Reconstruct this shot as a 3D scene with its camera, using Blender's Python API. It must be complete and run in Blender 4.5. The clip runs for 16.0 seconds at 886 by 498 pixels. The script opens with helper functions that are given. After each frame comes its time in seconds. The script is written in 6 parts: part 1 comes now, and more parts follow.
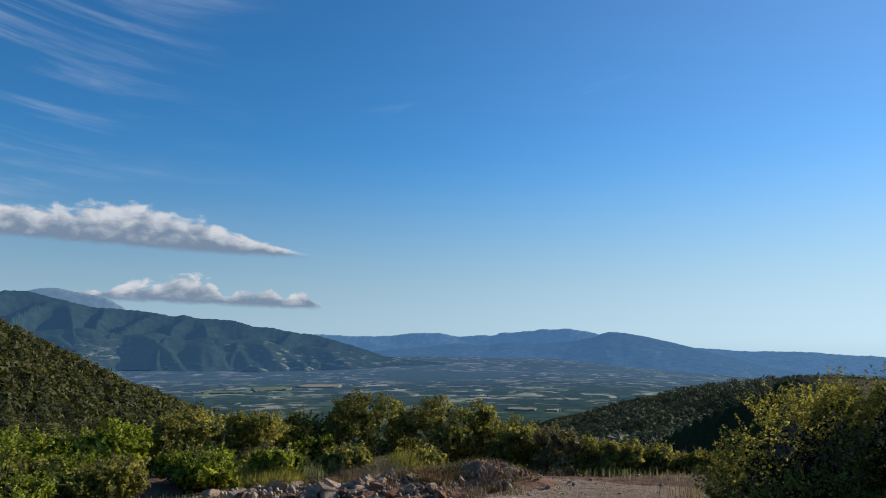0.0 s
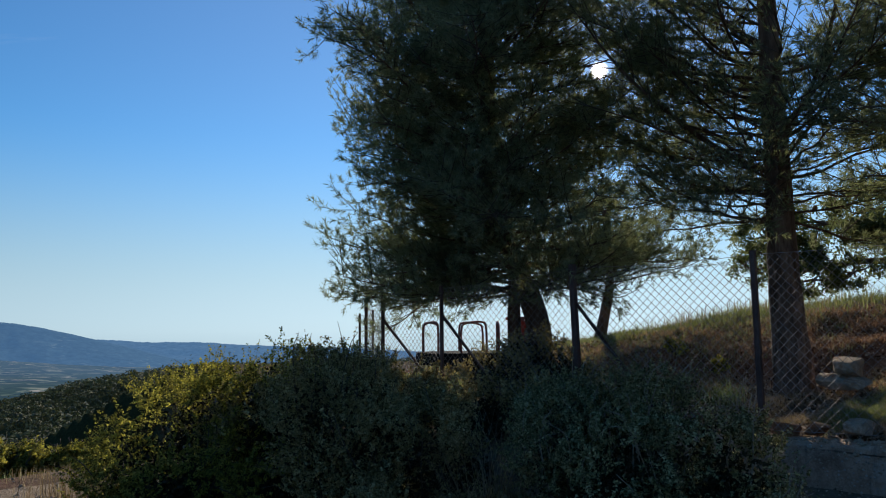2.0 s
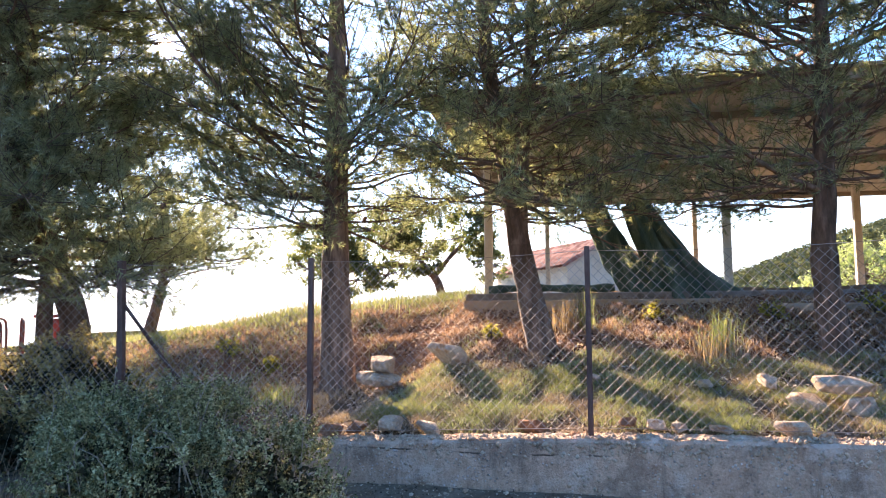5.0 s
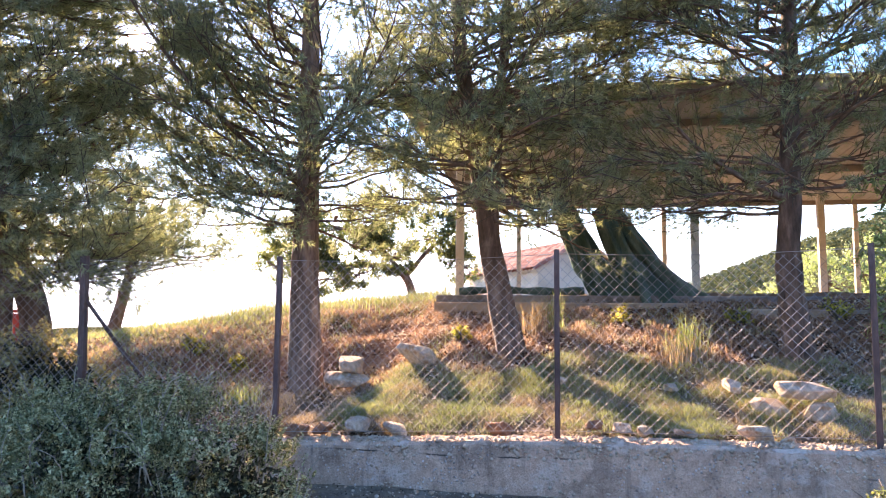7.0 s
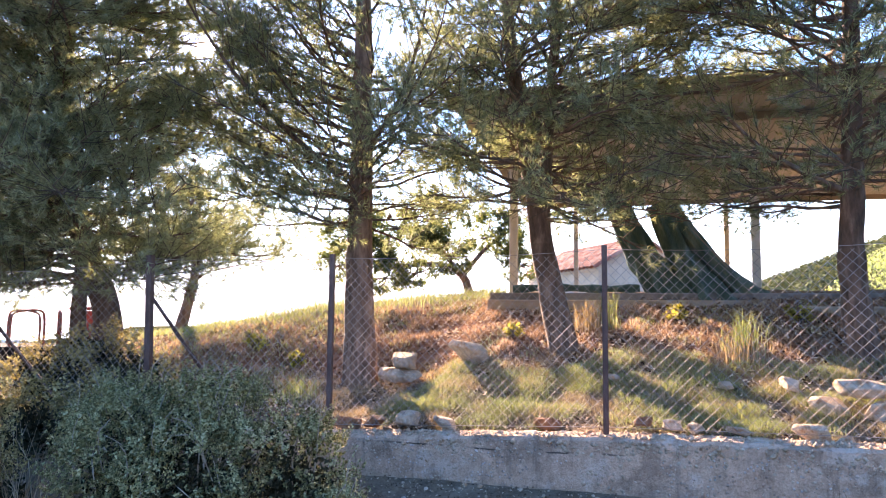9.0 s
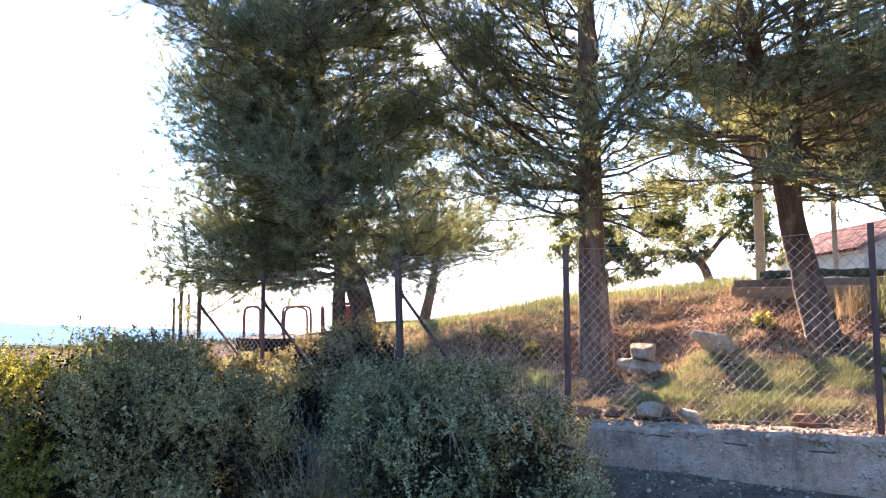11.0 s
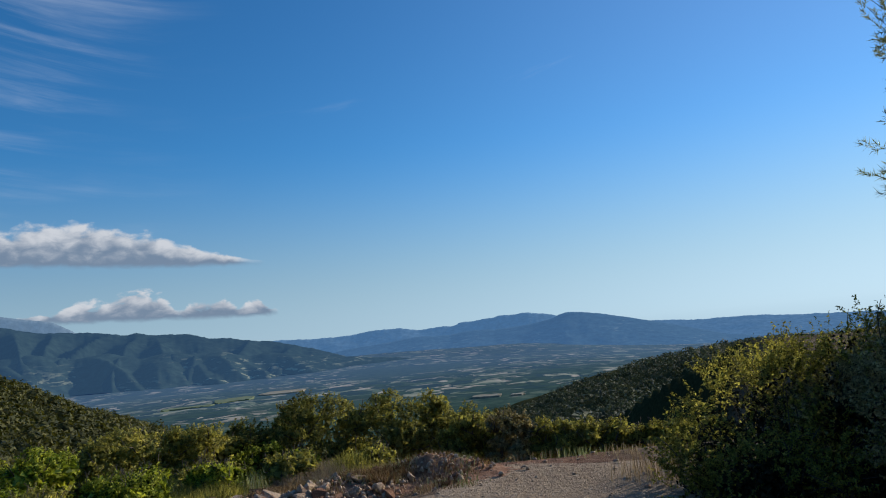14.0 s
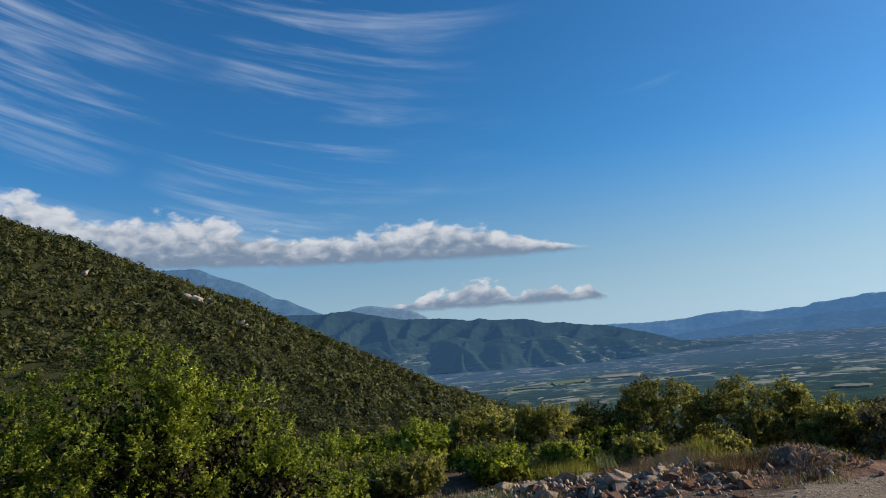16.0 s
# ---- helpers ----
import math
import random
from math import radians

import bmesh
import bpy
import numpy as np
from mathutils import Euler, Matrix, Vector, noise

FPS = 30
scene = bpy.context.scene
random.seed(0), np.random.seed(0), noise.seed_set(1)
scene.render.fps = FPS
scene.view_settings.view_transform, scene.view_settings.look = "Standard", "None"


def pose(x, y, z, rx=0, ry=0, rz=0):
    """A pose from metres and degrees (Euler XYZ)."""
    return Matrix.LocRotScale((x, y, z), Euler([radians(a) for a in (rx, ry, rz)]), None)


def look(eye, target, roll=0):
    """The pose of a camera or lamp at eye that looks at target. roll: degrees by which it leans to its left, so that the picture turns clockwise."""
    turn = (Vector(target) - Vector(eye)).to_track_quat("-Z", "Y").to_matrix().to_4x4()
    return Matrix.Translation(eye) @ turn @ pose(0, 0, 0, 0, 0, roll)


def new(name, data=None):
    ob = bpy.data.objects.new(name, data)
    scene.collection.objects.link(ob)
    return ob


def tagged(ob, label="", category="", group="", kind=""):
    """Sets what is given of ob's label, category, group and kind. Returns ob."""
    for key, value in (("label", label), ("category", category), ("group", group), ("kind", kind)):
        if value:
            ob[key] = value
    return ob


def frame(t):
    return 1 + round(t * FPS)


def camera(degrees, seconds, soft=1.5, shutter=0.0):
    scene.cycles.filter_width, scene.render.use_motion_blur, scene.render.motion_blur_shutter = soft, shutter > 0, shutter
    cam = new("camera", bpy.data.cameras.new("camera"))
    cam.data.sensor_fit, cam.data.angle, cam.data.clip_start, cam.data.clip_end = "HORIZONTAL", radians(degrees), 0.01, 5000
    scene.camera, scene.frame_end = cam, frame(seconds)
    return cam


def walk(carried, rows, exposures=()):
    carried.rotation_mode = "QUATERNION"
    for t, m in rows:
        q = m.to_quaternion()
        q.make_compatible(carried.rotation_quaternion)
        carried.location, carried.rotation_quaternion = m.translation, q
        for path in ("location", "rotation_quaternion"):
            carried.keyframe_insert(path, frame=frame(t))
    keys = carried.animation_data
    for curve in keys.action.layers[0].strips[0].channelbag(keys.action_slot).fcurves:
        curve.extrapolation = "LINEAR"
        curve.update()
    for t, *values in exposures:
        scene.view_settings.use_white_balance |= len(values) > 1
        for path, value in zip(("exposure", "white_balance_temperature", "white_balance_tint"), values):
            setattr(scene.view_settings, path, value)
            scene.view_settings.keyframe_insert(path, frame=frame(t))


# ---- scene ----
# The camera: one person turning on the spot on a gravel road, the phone at eye height.
cam = camera(63.5, 16.0, soft=1.0)
PATH = [(0.0, -0.248, -0.313, 1.623, 97.49, 0.41, 1.45),
        (0.5, -0.209, -0.207, 1.618, 96.88, -0.14, -8.89),
        (1.0, -0.196, -0.149, 1.592, 96.76, 0.35, -22.71),
        (1.5, -0.141, -0.068, 1.572, 96.37, 0.98, -37.11),
        (2.0, -0.003, -0.072, 1.520, 96.41, 0.52, -43.50),
        (2.5, 0.039, -0.035, 1.554, 96.14, 0.53, -45.12),
        (3.0, 0.072, 0.053, 1.602, 95.63, 0.98, -51.49),
        (3.5, 0.137, 0.119, 1.619, 95.68, 1.59, -60.34),
        (4.0, 0.186, 0.118, 1.630, 95.48, 1.71, -68.72),
        (4.5, 0.183, 0.089, 1.640, 95.39, 1.02, -76.19),
        (7.0, 0.207, 0.071, 1.653, 95.42, -0.52, -80.40),
        (7.5, 0.199, 0.057, 1.653, 95.50, -0.72, -81.15),
        (8.0, 0.183, 0.046, 1.640, 95.40, -0.82, -80.96),
        (8.2, 0.162, 0.032, 1.633, 95.45, -0.80, -79.73),
        (10.3, 0.150, -0.144, 1.617, 94.70, -0.55, -71.88),
        (10.5, 0.133, -0.122, 1.614, 94.74, -0.53, -70.32),
        (11.0, 0.066, -0.049, 1.605, 94.73, 0.24, -57.23),
        (11.5, 0.049, 0.063, 1.592, 94.87, 0.98, -46.52),
        (12.0, 0.018, 0.119, 1.584, 95.13, 2.51, -38.43),
        (12.5, -0.015, 0.163, 1.589, 95.78, 4.28, -26.58),
        (13.0, -0.042, 0.153, 1.579, 96.57, 6.03, -11.93),
        (13.5, -0.020, 0.131, 1.575, 96.83, 5.60, -4.54),
        (14.0, 0.000, 0.121, 1.564, 96.78, 5.52, -1.68),
        (14.5, -0.004, 0.089, 1.566, 96.77, 5.71, 2.50),
        (15.0, -0.036, 0.028, 1.579, 97.32, 6.10, 11.84),
        (15.5, -0.060, 0.002, 1.587, 97.65, 6.04, 17.63),
        (16.0, -0.062, -0.070, 1.580, 98.06, 5.62, 24.40)]
walk(cam, [(t, pose(x, y, z, a, b, c)) for t, x, y, z, a, b, c in PATH],
     [(0.0, -0.1, 6000, 10), (0.5, -0.3, 6000, 10), (1.0, -0.35, 6000, 10), (1.5, -0.2, 6150, 10), (2.0, -0.1, 6250, 10), (2.5, -0.1, 6350, 10),
      (3.0, 0.0, 6500, 10), (3.5, 0.2, 6800, 10), (4.0, 1.3, 7000, 17), (4.5, 2.25, 7400, 24), (7.0, 2.95, 7700, 35), (8.2, 2.95, 7700, 35),
      (10.5, 2.8, 7600, 34), (11.0, 2.65, 7400, 32), (11.5, 2.4, 7100, 27), (12.0, 1.85, 7200, 21), (12.5, 1.25, 6800, 15), (13.0, 0.65, 6400, 10),
      (13.5, 0.35, 6250, 10), (14.0, -0.15, 5950, 10), (14.5, -0.38, 5950, 10), (15.0, -0.33, 5950, 10), (15.5, -0.2, 5980, 10), (16.0, -0.08, 6000, 10)])

# ---- light: evening sun behind the pines, clear sky with cirrus ----
SUN_AZ, SUN_EL = -56.4, 19.8          # degrees, anticlockwise from +y; above the horizon


def toward(az, el=0.0, d=1.0):
    a, e = radians(az), radians(el)
    return Vector((-math.sin(a) * math.cos(e) * d, math.cos(a) * math.cos(e) * d, math.sin(e) * d))


SUN_DIR = toward(SUN_AZ, SUN_EL)
sun = new("sun", bpy.data.lights.new("sun", "SUN"))
sun.data.energy, sun.data.angle, sun.data.color = 5.0, radians(0.53), (1.0, 0.86, 0.66)
sun.matrix_world = look(SUN_DIR * 100, (0, 0, 0))


class Nodes:
    """Short-hand to wire shader nodes."""

    def __init__(self, tree):
        self.tree = tree
        tree.nodes.clear()

    def add(self, kind, inputs=()):
        n = self.tree.nodes.new(kind)
        return self.wire(n, inputs)

    def wire(self, n, inputs):
        for k, v in dict(inputs).items():
            if isinstance(v, bpy.types.NodeSocket):
                self.tree.links.new(v, n.inputs[k])
            else:
                n.inputs[k].default_value = v
        return n

    def math(self, op, a, b=0.0, c=0.0, clamp=False):
        n = self.add("ShaderNodeMath", {0: a, 1: b, 2: c})
        n.operation, n.use_clamp = op, clamp
        return n.outputs[0]

    def mix(self, f, a, b, blend="MIX"):
        n = self.tree.nodes.new("ShaderNodeMix")
        n.data_type, n.blend_type = "RGBA", blend
        return self.wire(n, {0: f, 6: a, 7: b}).outputs[2]

    def ramp(self, x, stops, interpolation="LINEAR"):
        n = self.add("ShaderNodeValToRGB", {0: x})
        r = n.color_ramp
        r.interpolation = interpolation
        while len(r.elements) < len(stops):
            r.elements.new(0.5)
        for e, (p, c) in zip(r.elements, stops):
            e.position = p
            e.color = (*c, 1.0) if len(c) == 3 else c
        return n.outputs[0]

    def span(self, x, lo, hi, a=0.0, b=1.0, smooth=True):
        n = self.add("ShaderNodeMapRange", {0: x, 1: lo, 2: hi, 3: a, 4: b})
        n.interpolation_type = "SMOOTHSTEP" if smooth else "LINEAR"
        return n.outputs[0]

    def noise(self, vec, scale, detail=4.0, rough=0.55, distortion=0.0):
        n = self.add("ShaderNodeTexNoise", {"Vector": vec, "Scale": scale, "Detail": detail, "Roughness": rough, "Distortion": distortion})
        return n.outputs[0]


world = bpy.data.worlds.new("world")
scene.world = world
world.use_nodes = True
N = Nodes(world.node_tree)
sky = N.add("ShaderNodeTexSky")
sky.sky_type, sky.sun_disc, sky.sun_elevation, sky.sun_rotation = "NISHITA", False, radians(SUN_EL), radians(-SUN_AZ)
sky.altitude, sky.air_density, sky.dust_density, sky.ozone_density = 400.0, 1.0, 0.0, 4.0
way = N.add("ShaderNodeTexCoord").outputs["Generated"]
xyz = N.add("ShaderNodeSeparateXYZ", {0: way})
az = N.math("MULTIPLY", N.math("ARCTAN2", N.math("MULTIPLY", xyz.outputs[0], -1.0), xyz.outputs[1]), 57.2958)
el = N.math("MULTIPLY", N.math("ARCSINE", xyz.outputs[2]), 57.2958)
# clear dry air: a deep blue overhead that pales to the horizon
grey = N.add("ShaderNodeRGBToBW", {0: sky.outputs[0]}).outputs[0]
high = N.mix(1.0, N.add("ShaderNodeHueSaturation", {"Hue": 0.5, "Saturation": 1.15, "Value": 1.0, "Color": sky.outputs[0]}).outputs[0], (0.76, 1.10, 1.16, 1.0), "MULTIPLY")
calm = N.math("MULTIPLY", N.math("POWER", N.math("DIVIDE", grey, 5.6), 0.60), 5.6)
low = N.mix(1.0, (0.67, 0.885, 1.03, 1.0), calm, "MULTIPLY")
deep = N.mix(N.span(el, 16.0, 1.0, 0.0, 0.9), high, low)
# cirrus: long streaks that sag a little, thick to the north-west, thin wisps elsewhere
lift = N.math("ADD", el, N.math("MULTIPLY", N.math("POWER", N.math("ABSOLUTE", N.math("SUBTRACT", az, 18.0)), 1.6), -0.022))
flat = N.add("ShaderNodeCombineXYZ", {0: N.math("MULTIPLY", az, 0.024), 1: N.math("MULTIPLY", lift, 0.27), 2: 0.0}).outputs[0]
streak = N.noise(flat, 1.7, 7.0, 0.60, 0.45)
broad = N.noise(N.add("ShaderNodeCombineXYZ", {0: N.math("MULTIPLY", az, 0.06), 1: N.math("MULTIPLY", el, 0.09), 2: 3.0}).outputs[0], 1.0, 3.0)
area = N.math("MULTIPLY", N.span(az, 12.0, 38.0), N.math("MULTIPLY", N.span(el, 5.0, 13.0), N.span(el, 34.0, 24.0)))
veil = N.math("MULTIPLY", N.span(streak, 0.44, 0.74), N.math("MULTIPLY", N.span(broad, 0.30, 0.62), area))
thin = N.math("MULTIPLY", N.span(streak, 0.62, 0.85), N.math("MULTIPLY", N.span(el, 2.0, 9.0), 0.16))
cover = N.math("MINIMUM", N.math("ADD", N.math("MULTIPLY", veil, 0.62), thin), 0.75)
cloudy = N.mix(cover, deep, (6.2, 6.6, 7.2, 1.0))
# cumulus: two long heaps with flat grey bases over the wooded range
fine = N.add("ShaderNodeCombineXYZ", {0: N.math("MULTIPLY", az, 0.30), 1: N.math("MULTIPLY", el, 0.52), 2: 1.7}).outputs[0]
billow = N.noise(fine, 2.4, 8.0, 0.52, 0.3)
heap = N.noise(fine, 0.9, 4.0, 0.5, 0.2)


def cumulus(under, floor_el, lean, az0, reach, stops, gain, ragged=1.0):
    """Lays a heap of cloud over the sky: stops give its height, in degrees over gain, along its length."""
    u = N.math("DIVIDE", N.math("SUBTRACT", az, az0), reach)
    tall = N.math("MULTIPLY", N.ramp(u, [(p, (q, q, q)) for p, q in stops], "EASE"), gain)
    rise = N.math("SUBTRACT", el, N.math("ADD", floor_el, N.math("MULTIPLY", N.math("SUBTRACT", az, az0), lean)))
    v = N.math("DIVIDE", N.math("ADD", rise, N.math("MULTIPLY", N.math("SUBTRACT", heap, 0.5), 0.5)), N.math("MAXIMUM", tall, 0.05))
    puff = N.math("MULTIPLY", N.math("ADD", N.math("MULTIPLY", N.math("SUBTRACT", billow, 0.5), 0.7), N.math("MULTIPLY", N.math("SUBTRACT", heap, 0.5), 1.1)), ragged)
    body = N.math("ADD", N.math("SUBTRACT", 0.92, v), puff)
    top = N.span(body, -0.03, 0.24)
    foot = N.span(N.math("ADD", rise, N.math("MULTIPLY", N.math("SUBTRACT", billow, 0.5), 0.5)), -0.28, 0.16)
    mask = N.math("MULTIPLY", N.math("MULTIPLY", top, foot), N.span(tall, 0.25, 0.75))
    light = N.span(N.math("ADD", v, N.math("MULTIPLY", N.math("SUBTRACT", billow, 0.5), 1.5)), 0.06, 1.0)
    tone = N.mix(light, (1.9, 2.45, 3.2, 1.0), (6.6, 6.5, 6.4, 1.0))
    return N.mix(N.math("MULTIPLY", mask, 0.96), under, tone)


cloudy = cumulus(cloudy, 6.72, 0.042, 10.6, 60.0, [(0.0, 0.0), (0.03, 0.07), (0.084, 0.17), (0.127, 0.31), (0.163, 0.46), (0.213, 0.58), (0.277, 0.57), (0.316, 0.46), (0.413, 0.43), (0.463, 0.56), (0.505, 0.73), (0.573, 0.80), (0.623, 0.70), (0.66, 0.72), (0.707, 0.97), (0.80, 0.9), (1.0, 0.5)], 5.5)
cloudy = cumulus(cloudy, 2.82, 0.036, 10.6, 22.0, [(0.0, 0.0), (0.03, 0.16), (0.086, 0.42), (0.15, 0.24), (0.205, 0.52), (0.27, 0.53), (0.35, 0.22), (0.41, 0.62), (0.49, 0.87), (0.60, 0.48), (0.78, 0.22), (0.95, 0.0)], 3.0, 1.9)
# the sun itself and the bright air round it
dot = N.add("ShaderNodeVectorMath", {0: way, 1: tuple(SUN_DIR)})
dot.operation = "DOT_PRODUCT"
near = dot.outputs["Value"]
glow = N.math("ADD", N.math("MULTIPLY", N.math("POWER", N.math("MAXIMUM", near, 0.0), 80000.0), 1200.0),
              N.math("ADD", N.math("MULTIPLY", N.math("POWER", N.math("MAXIMUM", near, 0.0), 90.0), 1.0),
                     N.math("MULTIPLY", N.math("POWER", N.math("MAXIMUM", near, 0.0), 4.0), 1.15)))
halo = N.mix(1.0, cloudy, N.mix(1.0, (1.08, 0.95, 0.86, 1.0), glow, "MULTIPLY"), "ADD")
back = N.add("ShaderNodeBackground", {0: halo, 1: 0.11})
N.tree.links.new(back.outputs[0], N.add("ShaderNodeOutputWorld").inputs[0])


# ---- materials ----
def material(name, stops, scale=3.0, detail=6.0, fine=40.0, rough=0.85, bump=0.3, bump_scale=None, stain=None, spread=0.0,
             translucent=0.0, metallic=0.0, stretch=(1, 1, 1), coords="Object", specular=0.3, through_leaf=2.1, tint=(1.0, 0.93, 0.36)):
    """A surface with colour that varies at two scales, fine relief and, for joined pieces, a shade of its own per piece."""
    m = bpy.data.materials.new(name)
    m.use_nodes = True
    k = Nodes(m.node_tree)
    if coords == "Object":
        vec = k.add("ShaderNodeTexCoord").outputs["Object"]
    else:
        vec = k.add("ShaderNodeNewGeometry").outputs["Position"]
    vec = k.add("ShaderNodeMapping", {0: vec, 3: stretch}).outputs[0]
    large = k.noise(vec, scale, detail)
    small = k.noise(vec, fine, 4.0, 0.65)
    value = k.math("ADD", k.math("MULTIPLY", large, 0.65), k.math("MULTIPLY", small, 0.35))
    if spread:
        each = k.add("ShaderNodeNewGeometry").outputs["Random Per Island"]
        value = k.math("ADD", value, k.math("MULTIPLY", k.math("SUBTRACT", each, 0.5), spread))
    whole = k.add("ShaderNodeObjectInfo").outputs["Random"]
    value = k.math("ADD", value, k.math("MULTIPLY", k.math("SUBTRACT", whole, 0.5), 0.12))
    n = len(stops)
    col = k.ramp(value, [(0.28 + 0.44 * i / (n - 1), c) for i, c in enumerate(stops)])
    if stain:
        col = k.mix(k.span(k.noise(vec, scale * 0.37, 5.0, 0.7), 0.52, 0.68), col, (*stain, 1.0))
    shader = k.add("ShaderNodeBsdfPrincipled", {"Base Color": col, "Roughness": rough, "Metallic": metallic, "Specular IOR Level": specular})
    if bump:
        rel = k.noise(vec, bump_scale or fine, 5.0, 0.6)
        b = k.add("ShaderNodeBump", {"Strength": bump, "Distance": 0.02, "Height": rel})
        k.tree.links.new(b.outputs[0], shader.inputs["Normal"])
    out = shader.outputs[0]
    if translucent:
        thin = k.add("ShaderNodeBsdfTranslucent", {0: k.mix(1.0, col, (*(through_leaf * q for q in tint), 1.0), "MULTIPLY")})
        out = k.add("ShaderNodeMixShader", {0: translucent, 1: shader.outputs[0], 2: thin.outputs[0]}).outputs[0]
    k.tree.links.new(out, k.add("ShaderNodeOutputMaterial").inputs[0])
    return m


M_NEEDLE = material("pine needles", [(0.125, 0.142, 0.092), (0.20, 0.225, 0.145), (0.30, 0.32, 0.215)], 0.9, 3, 9, 0.65, 0, spread=0.6, translucent=0.45, specular=0.12, through_leaf=1.55, tint=(0.98, 1.0, 0.66))
M_BARK = material("pine bark", [(0.035, 0.024, 0.018), (0.16, 0.105, 0.078), (0.36, 0.255, 0.195)], 9, 8, 34, 0.95, 1.0, 18, stretch=(1, 1, 0.28))
M_TWIG = material("grey twigs", [(0.06, 0.05, 0.04), (0.15, 0.12, 0.09)], 5, 4, 20, 0.9, 0)
M_PALESTEM = material("pale dead stems", [(0.26, 0.22, 0.17), (0.44, 0.39, 0.31)], 5, 4, 20, 0.95, 0, specular=0.05)
M_SHRUB = material("small tough leaves", [(0.17, 0.14, 0.068), (0.37, 0.30, 0.15), (0.56, 0.475, 0.26)], 2.2, 4, 12, 0.85, 0, spread=0.5, translucent=0.25, through_leaf=1.3, specular=0.03, tint=(0.96, 1.0, 0.6))
M_SUNNY = material("yellow-green sunlit leaves", [(0.09, 0.092, 0.030), (0.25, 0.24, 0.07), (0.50, 0.45, 0.14)], 0.8, 3, 8, 0.75, 0, spread=0.4, translucent=0.5, specular=0.06, through_leaf=1.9, tint=(1.0, 0.97, 0.52))
M_OLIVE = material("olive-green leaves", [(0.10, 0.105, 0.034), (0.25, 0.245, 0.076), (0.52, 0.465, 0.15)], 0.8, 3, 8, 0.75, 0, spread=0.35, translucent=0.48, specular=0.08, through_leaf=1.45, tint=(1.0, 0.97, 0.52))
M_DUSTY = material("dusty grey-green leaves", [(0.118, 0.122, 0.060), (0.265, 0.268, 0.135), (0.49, 0.47, 0.265)], 2.2, 4, 12, 0.9, 0, spread=0.55, translucent=0.14, through_leaf=1.2, specular=0.02, tint=(1.0, 0.97, 0.65))
M_HOLM = material("holm oak bush leaves", [(0.070, 0.074, 0.025), (0.185, 0.185, 0.058), (0.44, 0.40, 0.13)], 0.8, 3, 8, 0.75, 0, spread=0.35, translucent=0.42, specular=0.08, through_leaf=1.45, tint=(1.0, 0.97, 0.52))
M_BRIGHT = material("bright young leaves", [(0.045, 0.072, 0.010), (0.21, 0.25, 0.032), (0.52, 0.535, 0.09)], 0.7, 3, 7, 0.65, 0, spread=0.45, translucent=0.38, specular=0.12, through_leaf=1.7, tint=(1.0, 0.98, 0.42))
M_OAK = material("holm oak leaves", [(0.06, 0.075, 0.035), (0.12, 0.14, 0.062), (0.22, 0.235, 0.12)], 0.5, 3, 5, 0.5, 0, spread=0.5, translucent=0.5, through_leaf=1.7, tint=(1.0, 1.0, 0.55))
M_MAQUIS = material("hillside scrub", [(0.024, 0.030, 0.008), (0.056, 0.062, 0.017), (0.125, 0.120, 0.036)], 0.03, 5, 0.5, 0.8, 0.0, spread=0.45, coords="World", translucent=0.2)
M_SAGE = material("sage-green scrub", [(0.022, 0.030, 0.018), (0.046, 0.058, 0.034), (0.115, 0.128, 0.072)], 0.03, 5, 0.5, 0.8, 0.0, spread=0.3, coords="World", translucent=0.15, tint=(0.95, 1.0, 0.7))
# paler than the other scrub: distance haze put into its colour
M_HAZESCRUB = material("hazed scrub on the far slope", [(0.055, 0.072, 0.045), (0.085, 0.105, 0.062), (0.14, 0.155, 0.09)], 0.02, 5, 0.3, 0.9, 0.0, spread=0.25, coords="World", translucent=0.2, through_leaf=1.1, tint=(1.0, 0.97, 0.65), specular=0.0)
M_GRASS = material("green grass", [(0.15, 0.185, 0.085), (0.26, 0.30, 0.145), (0.44, 0.445, 0.26)], 0.8, 3, 5, 0.8, 0, spread=0.5, translucent=0.4, through_leaf=1.0, specular=0.05, tint=(1.0, 1.0, 0.7))
M_DRY = material("dry grass", [(0.22, 0.165, 0.115), (0.37, 0.295, 0.21), (0.55, 0.46, 0.345)], 0.9, 3, 5, 0.8, 0, spread=0.45, translucent=0.35, through_leaf=1.0, specular=0.05, tint=(1.0, 0.92, 0.62))
M_DEADWEED = material("dead brown weeds", [(0.09, 0.06, 0.034), (0.20, 0.145, 0.082), (0.36, 0.28, 0.17)], 2.0, 3, 8, 0.9, 0, spread=0.6, translucent=0.3, through_leaf=1.2, tint=(1.0, 0.85, 0.6), specular=0.05)
M_REDWEED = material("dry reddish weeds", [(0.20, 0.118, 0.082), (0.36, 0.245, 0.18), (0.58, 0.455, 0.35)], 0.9, 3, 5, 0.8, 0, spread=0.6, translucent=0.45, through_leaf=1.25, tint=(1.0, 0.9, 0.72), specular=0.05)
M_LITTER = material("dead leaves and straw", [(0.055, 0.034, 0.024), (0.22, 0.14, 0.095), (0.40, 0.30, 0.215), (0.64, 0.54, 0.42)], 2.0, 3, 9, 0.9, 0, spread=1.1, translucent=0.2, through_leaf=1.1, tint=(1.0, 0.9, 0.7), specular=0.05)
M_OLEANDER = material("long bright green leaves", [(0.12, 0.16, 0.085), (0.22, 0.275, 0.14), (0.38, 0.43, 0.24)], 1.4, 3, 8, 0.55, 0, spread=0.5, translucent=0.5, through_leaf=1.8, tint=(0.92, 1.0, 0.6), specular=0.3)
